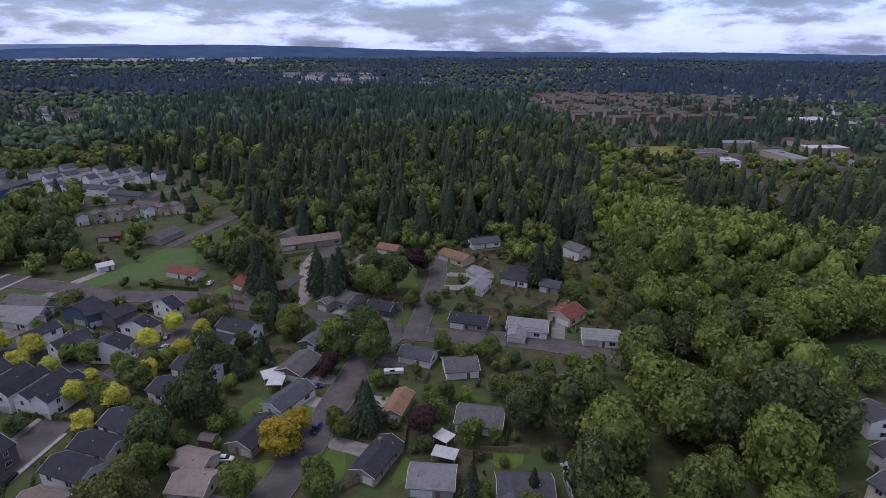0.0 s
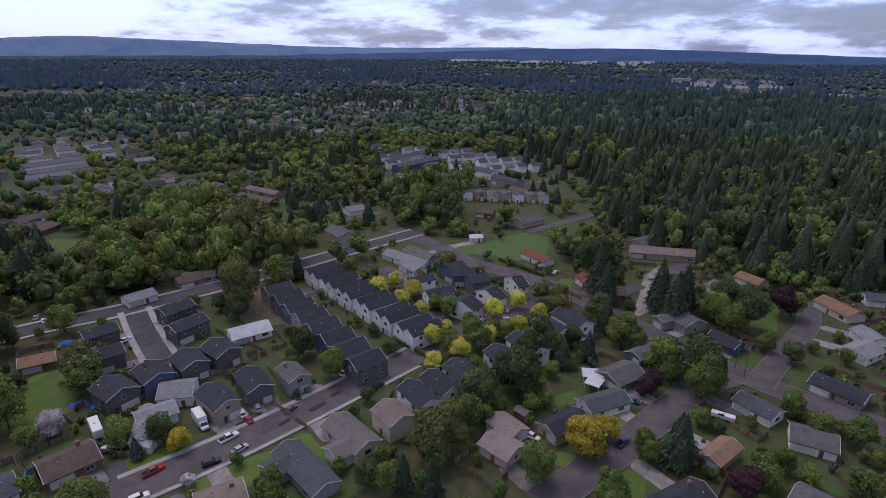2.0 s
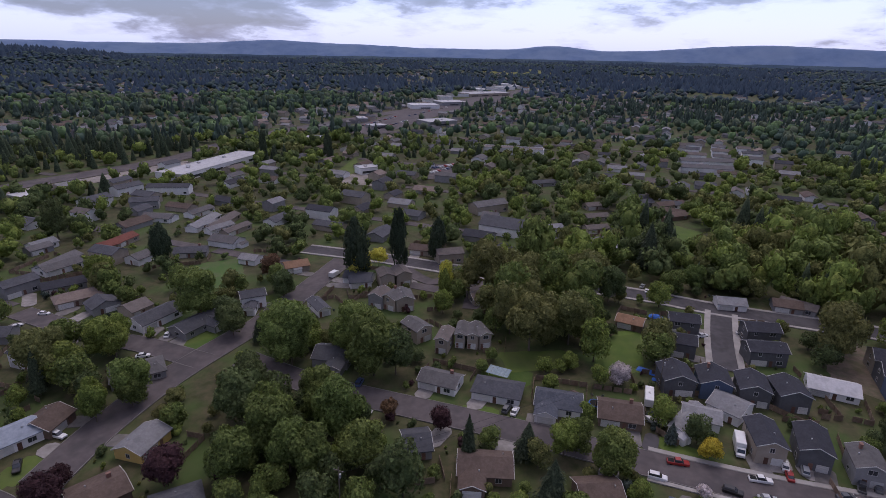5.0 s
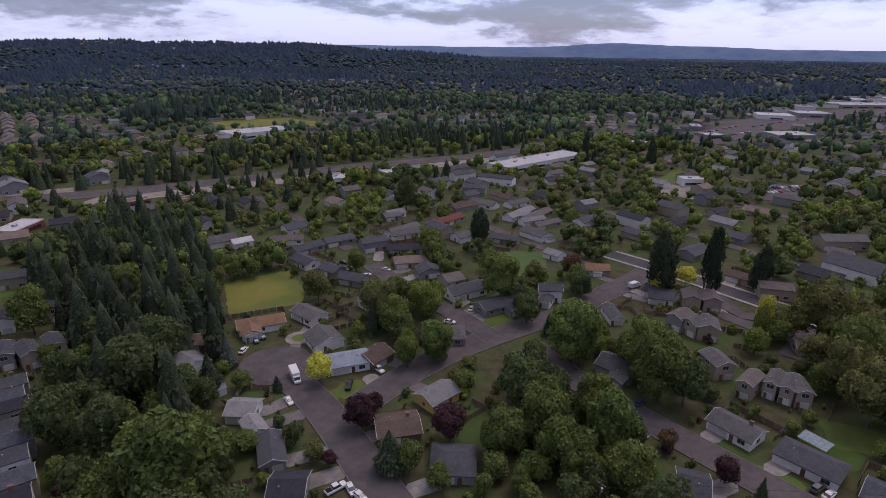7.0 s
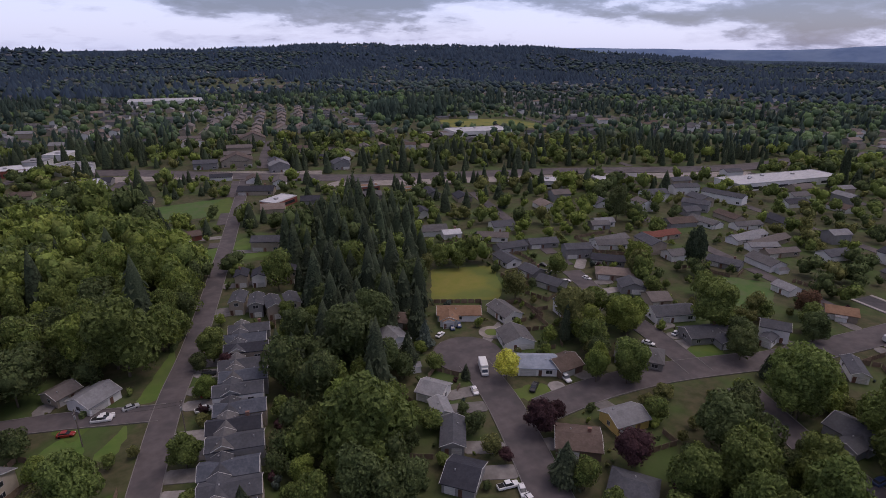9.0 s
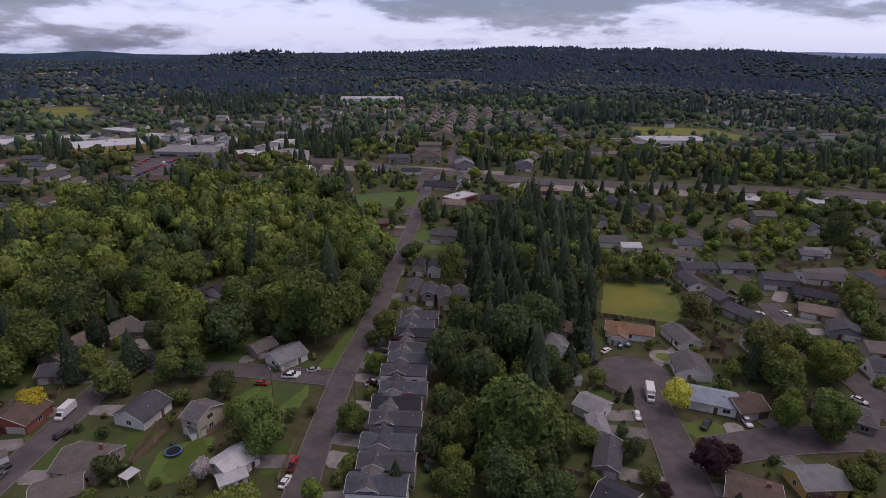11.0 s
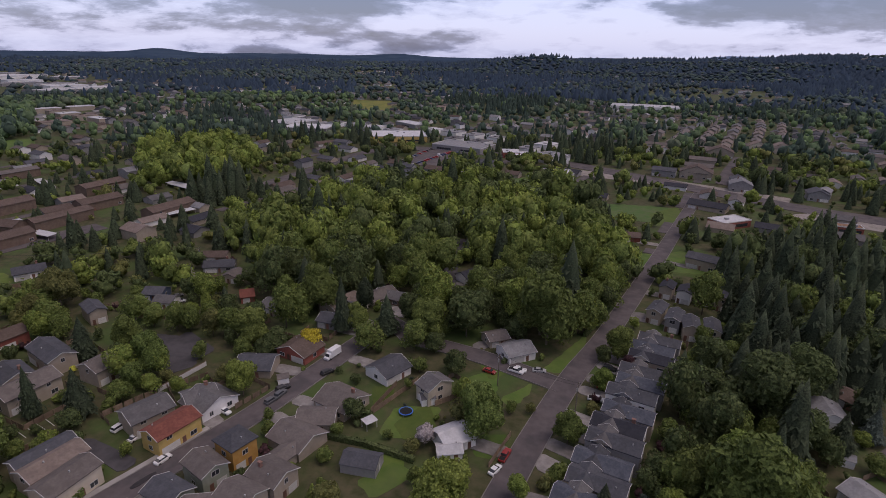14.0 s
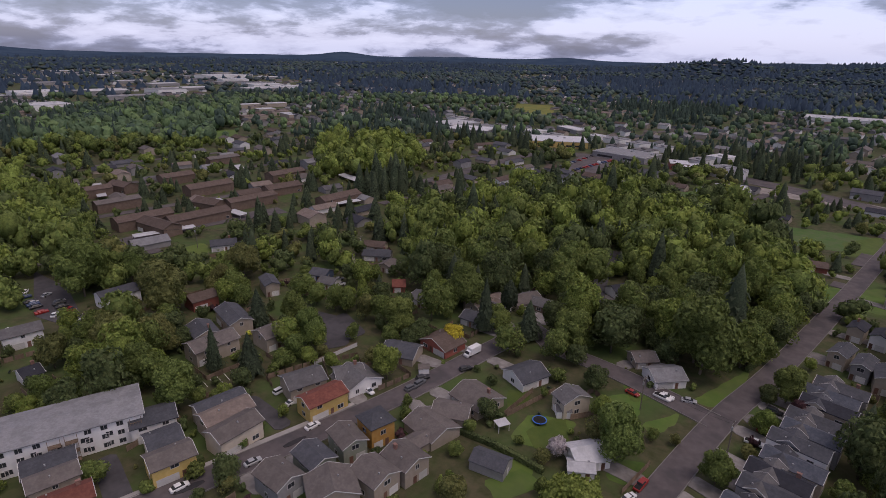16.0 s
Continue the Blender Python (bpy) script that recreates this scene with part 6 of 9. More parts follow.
for far_field in ([(-2323, 3110), (-1474, 3197), (-1064, 2454), (-1718, 2291)], [(240, 2618), (985, 2817), (880, 2321), (243, 2182)], [(-1239, 3221), (-745, 3494), (-486, 2767), (-949, 2588)],
                  [(444, -1031), (370, -1039), (306, -855), (369, -850)], [(571, -434), (555, -460), (485, -405), (503, -391)], [(-398, -695), (-492, -654), (-486, -550), (-362, -621)]):
    patch('meadow', 'rough' if abs(far_field[0][1]) > 2000 else 'field' if abs(far_field[0][1]) > 500 else 'lawn', far_field, 'far pale green field')
    OPEN_POLYS.append(far_field)
patch('lawn', 'field', [(-2729.5, -83.9), (-3234.2, 294.1), (-2693.4, 395.4), (-2196.4, -3.9)], 'far pale green field')
patch('lawn', 'field', [(-3007.5, -290.9), (-3560.8, 159.2), (-2821.9, 418.7), (-2377.8, -51.8)], 'far pale green field')
patch('yard', 'rough', [(-212.0, -126.5), (-227.3, -115.8), (-203.3, -103.4), (-195.7, -115.3)], 'rough green meadow')
patch('lawn', 'rough', [(7.1, -380.2), (-55.9, -383.4), (-57.8, -345.4), (-14.3, -342.2)], 'rough green meadow')
patch('lawn', 'rough', [(68.4, -438.9), (38.4, -438.7), (30.0, -375.5), (62.0, -380.7)], 'rough green meadow')
patch('road_repair', 'tar', [(-108.0, 83.9), (-107.3, 89.5), (-105.8, 89.5), (-106.1, 84.4)], 'dark tar patch in the street')
patch('road_repair', 'tar', [(-109.2, 74.9), (-109.2, 78.7), (-107.9, 78.6), (-108.0, 75.1)], 'dark tar patch in the street')
patch('road_repair', 'tar', [(-108.3, 92.6), (-107.6, 96.9), (-106.5, 96.8), (-106.8, 92.6)], 'dark tar patch in the street')
patch('road_repair', 'tar', [(102.6, -56.6), (99.5, -63.1), (98.0, -62.7), (100.3, -56.4)], 'dark tar patch in the street')
patch('road_repair', 'tar', [(92.8, -81.2), (90.8, -87.2), (89.7, -86.6), (91.2, -80.8)], 'dark tar patch in the street')
patch('lawn', 'lawn', [(45.0, -97.1), (37.5, -106.2), (31.9, -103.1), (38.6, -92.8)], 'mown green lawn')
patch('lawn', 'lawn', [(43.4, -120.3), (36.4, -131.9), (30.9, -120.1), (37.4, -113.4)], 'mown green lawn')
patch('lawn', 'lawn', [(27.0, -156.2), (20.3, -164.2), (15.5, -156.5), (21.6, -147.6)], 'mown green lawn')
patch('lawn', 'lawn', [(-41.4, 132.9), (-36.2, 138.4), (-33.8, 134.3), (-36.8, 126.7)], 'mown green lawn')
patch('lawn', 'lawn', [(-47.4, 108.4), (-41.8, 112.3), (-38.0, 108.4), (-42.2, 104.7)], 'mown green lawn')
patch('lawn', 'lawn', [(-29.7, 114.4), (-24.5, 116.5), (-22.5, 104.7), (-28.4, 101.2)], 'mown green lawn')
patch('lawn', 'lawn', [(12.7, 138.6), (2.9, 138.5), (2.8, 135.2), (14.0, 135.3)], 'mown green lawn')
patch('lawn', 'lawn', [(-24.4, 147.2), (-19.6, 150.3), (-18.6, 141.3), (-21.6, 138.4)], 'mown green lawn')
patch('lawn', 'lawn', [(-165.5, 1.0), (-170.7, 23.6), (-160.5, 28.0), (-153.8, 4.8)], 'mown green lawn')
patch('lawn', 'rough', [(-223.7, -138.1), (-237.6, -120.6), (-214.6, -109.9), (-206.2, -123.4)], 'mown green lawn')
road('road', 6, 'blacktop', [(59.9, -277.3), (56.3, -239.9), (50.2, -208.4), (47.9, -194.4)], kerb=False)
patch('lawn', 'rough', [(65.1, -413.3), (42.5, -454.6), (31.6, -410.5), (51.1, -376.3)], 'rough green clearing')
patch('lawn', 'lawn', [(-40.8, -362.6), (-61.0, -388.2), (-59.4, -353.4), (-41.7, -335.5)], 'mown green lawn')
patch('car_park', 'asphalt', [(160.5, -461.4), (160.9, -550.6), (109.5, -551.9), (120.6, -462.1)], 'asphalt shop car park')
patch('verge', 'gravel', [(13.2, -491.2), (-63.1, -476.2), (-142.3, -438.6), (-135.4, -419.9), (-56.6, -452.8), (14.4, -468.6)], 'gravel railway bank')
patch('lawn', 'lawn', [(-41.6, -282.0), (-65.7, -279.0), (-65.2, -262.3), (-38.3, -261.1)], 'mown green lawn')
patch('car_park', 'asphalt', [(-98.4, -473.8), (-116.7, -539.0), (-140.8, -612.9), (-146.0, -608.4), (-108.1, -467.0)], 'asphalt lane between apartments')
patch('car_park', 'asphalt', [(-418.6, -58.7), (-479.3, -60.5), (-484.8, -37.5), (-424.0, -37.8)], 'asphalt car park with parked cars')
patch('car_park', 'asphalt', [(-648.4, -200.8), (-876.1, -164.3), (-1072.0, -115.3), (-1337.0, -22.3), (-1466.5, 29.9), (-1368.7, 65.8), (-927.5, -76.4), (-786.8, -114.9), (-632.5, -143.7)], 'asphalt lots along the highway')
patch('lawn', 'lawn', [(-423.3, -133.1), (-496.4, -134.7), (-447.3, -117.1), (-409.5, -120.7)], 'mown green lawn')
patch('yard', 'gravel', [(-394.2, -120.7), (-425.9, -119.5), (-425.8, -98.9), (-389.1, -92.9)], 'bare gravel yard')
patch('verge', 'gravel', [(-119.9, -385.2), (-293.3, -318.4), (-432.5, -257.0), (-451.2, -268.9), (-307.2, -334.0), (-141.6, -398.1)], 'gravel strip beside the highway')
road('road', 7, 'blacktop', [(-286.3, 302.8), (-240.4, 332.5), (-188.2, 353.1), (-164.5, 363.3)], kerb=False)
road('road', 6.5, 'asphalt', [(-246.6, -51.8), (-221.2, -28.8), (-231.7, -11.0), (-197.1, -10.1)], kerb=False)
home = house(-141.4, 1.7, 80.0, 13.7, 8.7, 2.7, 'slate', 'white', hip=3, doors='3')
home = house(-137.8, 18.7, 82.0, 12.3, 8.7, 2.7, 'blue', 'white', doors='3')
home = house(-134.9, 34.9, 82.8, 11.1, 9.6, 2.7, 'brown', 'brown', doors='3')
home = house(-136.4, 56.8, 74.3, 9.3, 7.0, 2.8, 'pale', 'white', doors='3')
wing(home, -134.4, 52.4, 143.6, 14.8, 3.9, 2.8, 'pale', 'white', doors='2')
wing(home, -141.8, 66.2, 47.7, 8.9, 9.6, 3.0, 'pale', 'white', doors='3')
home = house(-126.5, 69.0, 174.8, 11.3, 6.9, 5.2, 'dark', 'beige', doors='2')
home = house(-125.5, 79.9, 163.9, 11.3, 7.1, 5.2, 'dark', 'dusk', doors='2')
home = house(-152.8, 54.2, -178.5, 9.6, 8.8, 5.2, 'dark', 'dusk', doors='2')
home = house(-152.2, 64.8, 173.6, 9.6, 8.5, 5.2, 'dark', 'navy', doors='2')
home = house(-150.4, 75.1, 170.0, 9.6, 8.0, 5.2, 'dark', 'dusk', doors='2')
home = house(-149.0, 84.7, 177.8, 9.6, 8.2, 5.2, 'dark', 'dusk', doors='2')
home = house(-174.9, 61.7, 78.4, 8.9, 7.8, 5.2, 'dark', 'dusk', doors='3')
home = house(-191.3, 67.0, 82.2, 9.9, 7.8, 5.2, 'dark', 'dusk', doors='3')
home = house(-173.2, 87.6, 90.8, 11.7, 7.8, 5.2, 'dark', 'dusk', doors='3')
home = house(-187.8, 91.9, 90.2, 10.9, 7.8, 5.2, 'dark', 'dusk', doors='3')
home = house(-120.1, 89.5, 166.8, 8.7, 6.5, 4.9, 'grey', 'grey', doors='2')
home = house(-156.9, 100.6, 71.3, 12.9, 8.7, 2.4, 'white', 'white', doors='3')
home = house(-192.1, 48.9, 67.8, 9.1, 7.0, 2.6, 'orange', 'brown', doors='3')
for i in range(6): home = house(-174.3 + 12.6 * i, 149.3 - 2.95 * i, 76.8, 13, 5.5, 5.6, 'dark', 'white', 0.6, doors='2', group='white terraced houses'); wing(home, -168.8 + 12.6 * i, 148.0 - 2.95 * i, 76.8, 13, 5.5, 5.6, 'dark', 'white', 0.6, doors='2')
home = house(-101.1, 188.2, 60.9, 4.6, 11.3, 5.4, 'dark', 'white', doors='3')
home = house(-102.8, 171.6, 76.7, 5.5, 11.3, 5.4, 'dark', 'white', doors='3')
home = house(-105.4, 158.2, 87.2, 6.4, 11.3, 5.4, 'dark', 'white', doors='3')
home = house(-68.9, 171.0, -23.1, 13.2, 7.8, 5.4, 'dark', 'white', doors='3')
home = house(-72.0, 161.1, -21.5, 11.7, 7.8, 5.4, 'dark', 'white', doors='3')
home = house(-72.8, 145.5, -23.8, 12.5, 7.8, 5.4, 'dark', 'white', doors='3')
home = house(-75.9, 134.5, -25.3, 8.4, 7.8, 5.4, 'dark', 'white', doors='3')
home = house(-80.1, 119.6, -22.4, 10.5, 7.8, 5.4, 'dark', 'white', doors='3')
home = house(-81.9, 110.8, -16.7, 11.2, 7.0, 5.4, 'dark', 'white', over=0.3, doors='3')
home = house(-83.2, 102.6, -19.1, 11.7, 7.0, 5.4, 'dark', 'white', over=0.3, doors='3')
home = house(-83.6, 92.4, -15.5, 8.5, 7.8, 5.0, 'tan', 'cream', doors='3')
home = house(-88.8, 82.0, -10.9, 14.7, 7.8, 3.0, 'taupe', 'cream', doors='3')
home = house(-88.7, 67.0, -11.0, 18.5, 7.0, 2.7, 'slate', 'grey', doors='3')
home = house(-96.0, 49.8, 66.1, 9.6, 7.0, 2.8, 'tan', 'cream', pitch=0.2, doors='3')
home = house(-55.8, 101.3, -7.3, 8.4, 7.8, 2.7, 'pink', 'cream', doors='3')
wing(home, -58.7, 108.7, 164.6, 8.7, 6.8, 2.7, 'pink', 'cream', doors='2')
home = house(-47.4, 118.8, 69.0, 12.2, 7.2, 2.7, 'dark', 'beige', doors='2')
home = house(-42.8, 134.3, 60.0, 13.1, 7.2, 2.7, 'slate', 'white', doors='2')
home = house(-44.0, 150.9, 68.7, 11.3, 9.3, 2.7, 'grey', 'brown', doors='2')
home = house(-42.4, 168.3, 68.5, 10.4, 6.2, 2.7, 'grey', 'teal', doors='2')
home = house(-15.5, 109.8, 65.2, 13.1, 6.5, 2.7, 'dark', 'beige', doors='2')
home = house(-12.0, 131.4, 73.9, 10.4, 5.3, 2.7, 'orange', 'beige', doors='2')
home = house(10.2, 125.4, -12.2, 12.0, 8.7, 2.7, 'grey', 'white', doors='3')
home = house(5.6, 151.3, 8.6, 9.9, 8.7, 2.7, 'grey', 'white', doors='3')
home = house(-7.7, 157.8, -20.7, 10.6, 7.0, 2.7, 'slate', 'white', doors='3')
home = house(9.9, 181.7, -17.0, 13.6, 7.8, 2.7, 'dark', 'grey', doors='3')
home = house(30.1, 177.3, -12.7, 13.7, 9.6, 2.7, 'pale', 'white', doors='3')
home = house(45.8, 187.0, 45.0, 10.4, 9.4, 3.0, 'red', 'cream', doors='2')
home = house(53.7, 170.1, -8.3, 12.0, 7.8, 2.7, 'pale', 'white', doors='3')
home = house(14.4, 212.8, 64.8, 10.4, 8.3, 2.7, 'pale', 'white', doors='2')
home = house(31.5, 220.8, -22.9, 11.4, 7.8, 2.7, 'dark', 'white', doors='3')
home = house(44.9, 213.5, -26.1, 8.1, 7.8, 2.7, 'slate', 'grey', doors='3')
home = house(-38.4, 199.7, -32.0, 11.5, 9.6, 3.4, 'grey', 'grey', doors='3')
home = house(-22.9, 192.5, -18.4, 9.5, 7.8, 2.7, 'dark', 'navy', doors='3')
home = house(-79.2, 214.3, -31.7, 12.1, 8.7, 2.7, 'red', 'beige', doors='3')
home = house(-111.5, 227.0, -18.4, 15.0, 7.0, 2.7, 'red', 'white', doors='3')
home = house(-68.4, 209.1, 38.3, 8.2, 8.7, 2.7, 'brown', 'brown', doors='3')
home = house(-151.0, 234.3, 43.4, 6.2, 5.2, 2.4, 'white', 'white', doors='3')
home = house(-155.3, 193.3, -4.9, 14.9, 8.7, 2.7, 'grey', 'grey', doors='3')
home = house(-149.7, 181.1, -14.2, 11.2, 7.0, 2.7, 'pale', 'white', doors='3')
home = house(-2.2, 103.1, -5.1, 10.1, 7.8, 2.7, 'pale', 'grey', doors='3')
home = house(31.4, 101.3, 92.8, 10.4, 6.1, 3.0, 'pale', 'grey', doors='2')
home = house(18.5, 100.2, -1.3, 12.0, 7.8, 2.7, 'slate', 'grey', doors='3')
home = house(113.2, 123.2, -91.8, 7.6, 7.8, 5.2, 'slate', 'white', doors='3')
home = house(106.5, 109.0, -82.1, 3.5, 7.8, 5.2, 'slate', 'white', doors='3')
home = house(98.3, 97.9, -72.6, 4.7, 7.8, 5.2, 'slate', 'cream', doors='3')
tree('lime', -142.1, 150.5, 8.8, 9.3)
tree('lime', -130.7, 158.3, 8.2, 8.6)
tree('lime', -129.3, 149.4, 7.5, 7.8)
tree('lime', -117.7, 146.7, 6.7, 7.0)
tree('lime', -102.2, 133.1, 7.3, 7.7)
tree('lime', -101.9, 140.3, 6.6, 7.0)
tree('lime', -92.4, 121.1, 6.8, 7.1)
tree('lime', -89.6, 131.6, 7.4, 7.7)
tree('lime', -87.3, 144.8, 7.2, 7.6)
tree('lime', -83.1, 157.5, 7.4, 7.8)
tree('lime', -81.1, 170.1, 7.7, 8.1)
tree('lime', -79.2, 184.1, 5.7, 6.0)
tree('lime', -93.2, 175.8, 7.2, 7.6)
tree('lime', -96.2, 163.1, 7.9, 8.3)
tree('lime', -143.1, 161.3, 7.5, 7.9)
tree('bright', -117.7, 155.5, 6.4, 7.3)
tree('bright', -110.0, 154.0, 7.0, 8.1)
tree('bright', -98.7, 150.6, 6.3, 7.2)
tree('bright', -89.7, 187.6, 7.3, 8.4)
tree('bright', -156.9, 155.8, 6.7, 7.7)
tree('bright', -114.1, 98.8, 8.6, 9.9)
tree('gold', -121.0, 54.4, 6.8, 6.2)
tree('gold', -39.7, 113.0, 11.2, 10.0)
tree('gold', -37.4, 122.1, 7.5, 6.7)
home = house(-103.1, -118.3, 148.3, 11.8, 8.6, 2.8, 'skyblue', 'white', doors='3')
home = house(-106.2, -85.0, 172.0, 10.1, 7.8, 2.8, 'pale', 'yellow', doors='3')
home = house(-88.9, -84.2, 140.8, 10.8, 9.6, 2.7, 'brown', 'brown', pitch=0.25, doors='3')
home = house(-87.4, -64.9, 125.4, 10.1, 10.4, 2.8, 'slate', 'grey', hip=3, doors='3')
home = house(-68.1, -121.3, 126.0, 7.5, 7.8, 2.8, 'pale', 'white', doors='3')
home = house(-65.3, -112.6, -104.6, 7.0, 4.8, 2.8, 'pale', 'white', doors='2')
home = house(-62.7, -101.7, -121.4, 11.3, 5.8, 2.8, 'slate', 'grey', doors='2')
home = house(-57.4, -87.9, 131.0, 7.7, 9.6, 2.8, 'dark', 'grey', doors='3')
home = house(-70.8, -154.9, -88.2, 8.7, 9.2, 2.8, 'pale', 'white', doors='2')
home = house(-80.9, -165.4, 133.4, 5.5, 7.8, 2.6, 'brown', 'brown', doors='3')
home = house(-100.9, -160.9, 151.7, 15.7, 7.8, 2.7, 'orange', 'white', doors='3')
wing(home, -93.8, -156.6, -114.3, 4.3, 4.0, 2.7, 'orange', 'white', doors='2')
home = house(-116.4, -153.3, 88.6, 11.8, 7.8, 2.7, 'grey', 'white', doors='3')
home = house(-107.5, -134.9, -108.2, 10.4, 10.1, 2.8, 'grey', 'white', doors='2')
home = house(-138.5, -141.6, 79.9, 10.8, 8.7, 5.0, 'slate', 'white', doors='3')
home = house(-149.8, -197.4, 84.9, 12.9, 7.8, 2.8, 'slate', 'white', doors='3')
home = house(-150.8, -180.1, 93.9, 9.5, 7.8, 2.8, 'slate', 'grey', doors='3')
home = house(-149.8, -165.9, 107.0, 11.0, 7.8, 2.8, 'slate', 'grey', doors='3')
home = house(-181.2, -160.4, 138.6, 15.9, 8.7, 2.7, 'tan', 'beige', hip=3, doors='3')
home = house(-191.2, -174.3, 134.3, 14.9, 7.8, 2.7, 'dark', 'grey', doors='3')
home = house(-176.5, -146.8, -124.6, 8.7, 9.7, 2.8, 'slate', 'grey', doors='2')
home = house(-175.8, -133.4, 159.4, 8.3, 8.7, 2.7, 'taupe', 'beige', doors='3')
home = house(-169.8, -121.9, 160.4, 16.2, 8.7, 3.0, 'slate', 'white', doors='3')
home = house(-167.1, -104.9, 158.9, 15.5, 8.7, 2.7, 'slate', 'grey', doors='3')
home = house(-188.3, -93.4, 123.2, 8.8, 7.0, 5.0, 'slate', 'white', doors='3')
wing(home, -182.1, -91.6, -167.7, 6.1, 4.2, 2.8, 'slate', 'white', doors='2')
home = house(-135.6, -106.0, 128.8, 14.5, 9.6, 2.7, 'grey', 'grey', hip=3, doors='3')
home = house(-110.3, -114.0, 179.4, 8.7, 8.7, 2.7, 'brown', 'brown', doors='3')
home = house(-187.4, -67.0, -139.5, 11.3, 4.7, 2.8, 'slate', 'white', doors='2')
home = house(-214.1, -58.0, 111.4, 8.9, 7.8, 2.7, 'slate', 'white', doors='3')
for i in range(12): home = house(-29.5 + 2.0 * i + (0.9 if i % 2 else 0), -180.0 + 7.4 * i, 165, 13, 6.2, 5.0 + 0.5 * (i % 3), ('slate', 'blue', 'dark', 'slate', 'blue')[i % 5], ('grey', 'white', 'beige', 'white')[i % 4], 0.5, doors='2', over=0.2, group='row of narrow grey houses'); wing(home, -27.0 + 2.0 * i, -180.9 + 7.4 * i, 75, 6.6, 4.6, 5.3 + 0.5 * (i % 3), ('grey', 'slate', 'slate', 'grey')[i % 4], ('beige', 'grey', 'cream', 'white')[i % 4], 0.55)
home = house(-31.2, -207.0, -111.5, 9.6, 5.2, 5.2, 'slate', 'beige', doors='2')
home = house(-36.7, -201.7, -106.5, 9.6, 5.0, 5.2, 'slate', 'grey', doors='2')
home = house(-41.6, -196.9, -93.9, 9.6, 5.3, 5.2, 'slate', 'beige', doors='2')
home = house(-48.6, -196.3, -95.5, 9.6, 4.9, 5.2, 'slate', 'cream', doors='2')
home = house(-37.5, -231.7, -107.6, 7.8, 5.0, 5.0, 'dark', 'beige', doors='2')
home = house(-44.0, -228.6, -108.3, 7.8, 5.3, 5.0, 'dark', 'white', doors='2')
home = house(-51.0, -229.0, -101.5, 7.8, 5.3, 5.0, 'dark', 'beige', doors='2')
home = house(-57.2, -225.6, -96.0, 7.8, 5.5, 5.0, 'dark', 'beige', doors='2')
home = house(-57.7, -271.5, 154.9, 13.9, 8.7, 5.0, 'slate', 'beige', doors='3')
home = house(-216.4, -47.5, -155.0, 8.7, 5.9, 5.2, 'taupe', 'beige', doors='2')
home = house(-219.5, -41.3, -150.8, 8.7, 6.4, 5.2, 'taupe', 'beige', doors='2')
home = house(-195.8, -39.6, 155.4, 8.7, 6.6, 5.0, 'grey', 'beige', doors='2')
home = house(-195.7, -36.0, -159.6, 8.7, 6.8, 5.0, 'grey', 'beige', doors='2')
home = house(-172.3, -27.1, -133.6, 8.7, 6.5, 5.0, 'grey', 'beige', doors='2')
home = house(-171.2, -11.4, 177.1, 8.7, 3.2, 5.2, 'grey', 'beige', doors='2')
home = house(-171.1, -7.3, 178.1, 8.7, 3.5, 5.2, 'grey', 'beige', doors='2')
home = house(-171.6, -5.0, -153.1, 8.7, 4.2, 5.2, 'grey', 'beige', doors='2')
home = house(-153.1, -50.5, 87.1, 11.3, 9.6, 3.0, 'slate', 'grey', doors='3')
home = house(-143.9, -15.3, 74.8, 11.6, 7.8, 2.7, 'grey', 'white', doors='3')
home = house(-115.1, -18.1, 107.3, 6.5, 8.7, 2.7, 'slate', 'grey', doors='3')
home = house(-109.0, -0.7, 93.0, 12.4, 8.7, 2.7, 'brown', 'brown', doors='3')
home = house(-104.0, 24.8, 102.2, 9.4, 7.8, 2.7, 'brown', 'brown', doors='3')
home = house(-227.9, -217.0, 158.8, 10.2, 7.0, 2.7, 'grey', 'grey', doors='3')
home = house(-208.8, -190.0, 157.5, 15.7, 7.8, 2.7, 'grey', 'white', doors='3')
home = house(-224.2, -163.6, 166.6, 8.7, 8.5, 2.9, 'grey', 'white', doors='2')
home = house(-236.2, -145.1, 108.2, 14.3, 7.8, 2.6, 'slate', 'grey', doors='3')
home = house(-276.4, -161.4, 145.7, 13.6, 6.1, 2.6, 'pale', 'white', doors='3')
home = house(-273.4, -150.3, 155.1, 15.1, 6.1, 2.6, 'pale', 'white', doors='3')
home = house(-272.7, -140.8, 163.6, 18.0, 6.1, 2.6, 'taupe', 'beige', doors='3')
home = house(-285.6, -191.9, 86.0, 17.4, 7.8, 2.6, 'grey', 'white', doors='3')
home = house(-217.8, -59.1, 85.1, 11.9, 7.8, 2.7, 'slate', 'white', doors='3')
home = house(-226.3, -90.4, 124.8, 10.2, 7.8, 2.7, 'orange', 'beige', doors='3')
home = house(-257.0, -36.9, 82.6, 13.1, 7.8, 2.7, 'brown', 'beige', doors='3')
home = house(-204.5, -7.1, 114.8, 6.8, 7.0, 2.7, 'tan', 'beige', doors='3')
home = house(-215.5, 113.1, 76.9, 10.0, 7.8, 2.7, 'brown', 'grey', doors='3')
home = house(-214.7, 91.6, 85.7, 10.5, 7.8, 2.7, 'pale', 'white', doors='3')
home = house(-231.4, -113.7, 81.2, 8.5, 7.0, 2.6, 'pale', 'white', doors='3')
home = house(63.7, -105.6, 161.5, 11.1, 9.6, 2.8, 'taupe', 'beige', doors='3')
wing(home, 62.4, -114.0, -165.2, 9.8, 7.8, 2.8, 'taupe', 'beige', doors='3')
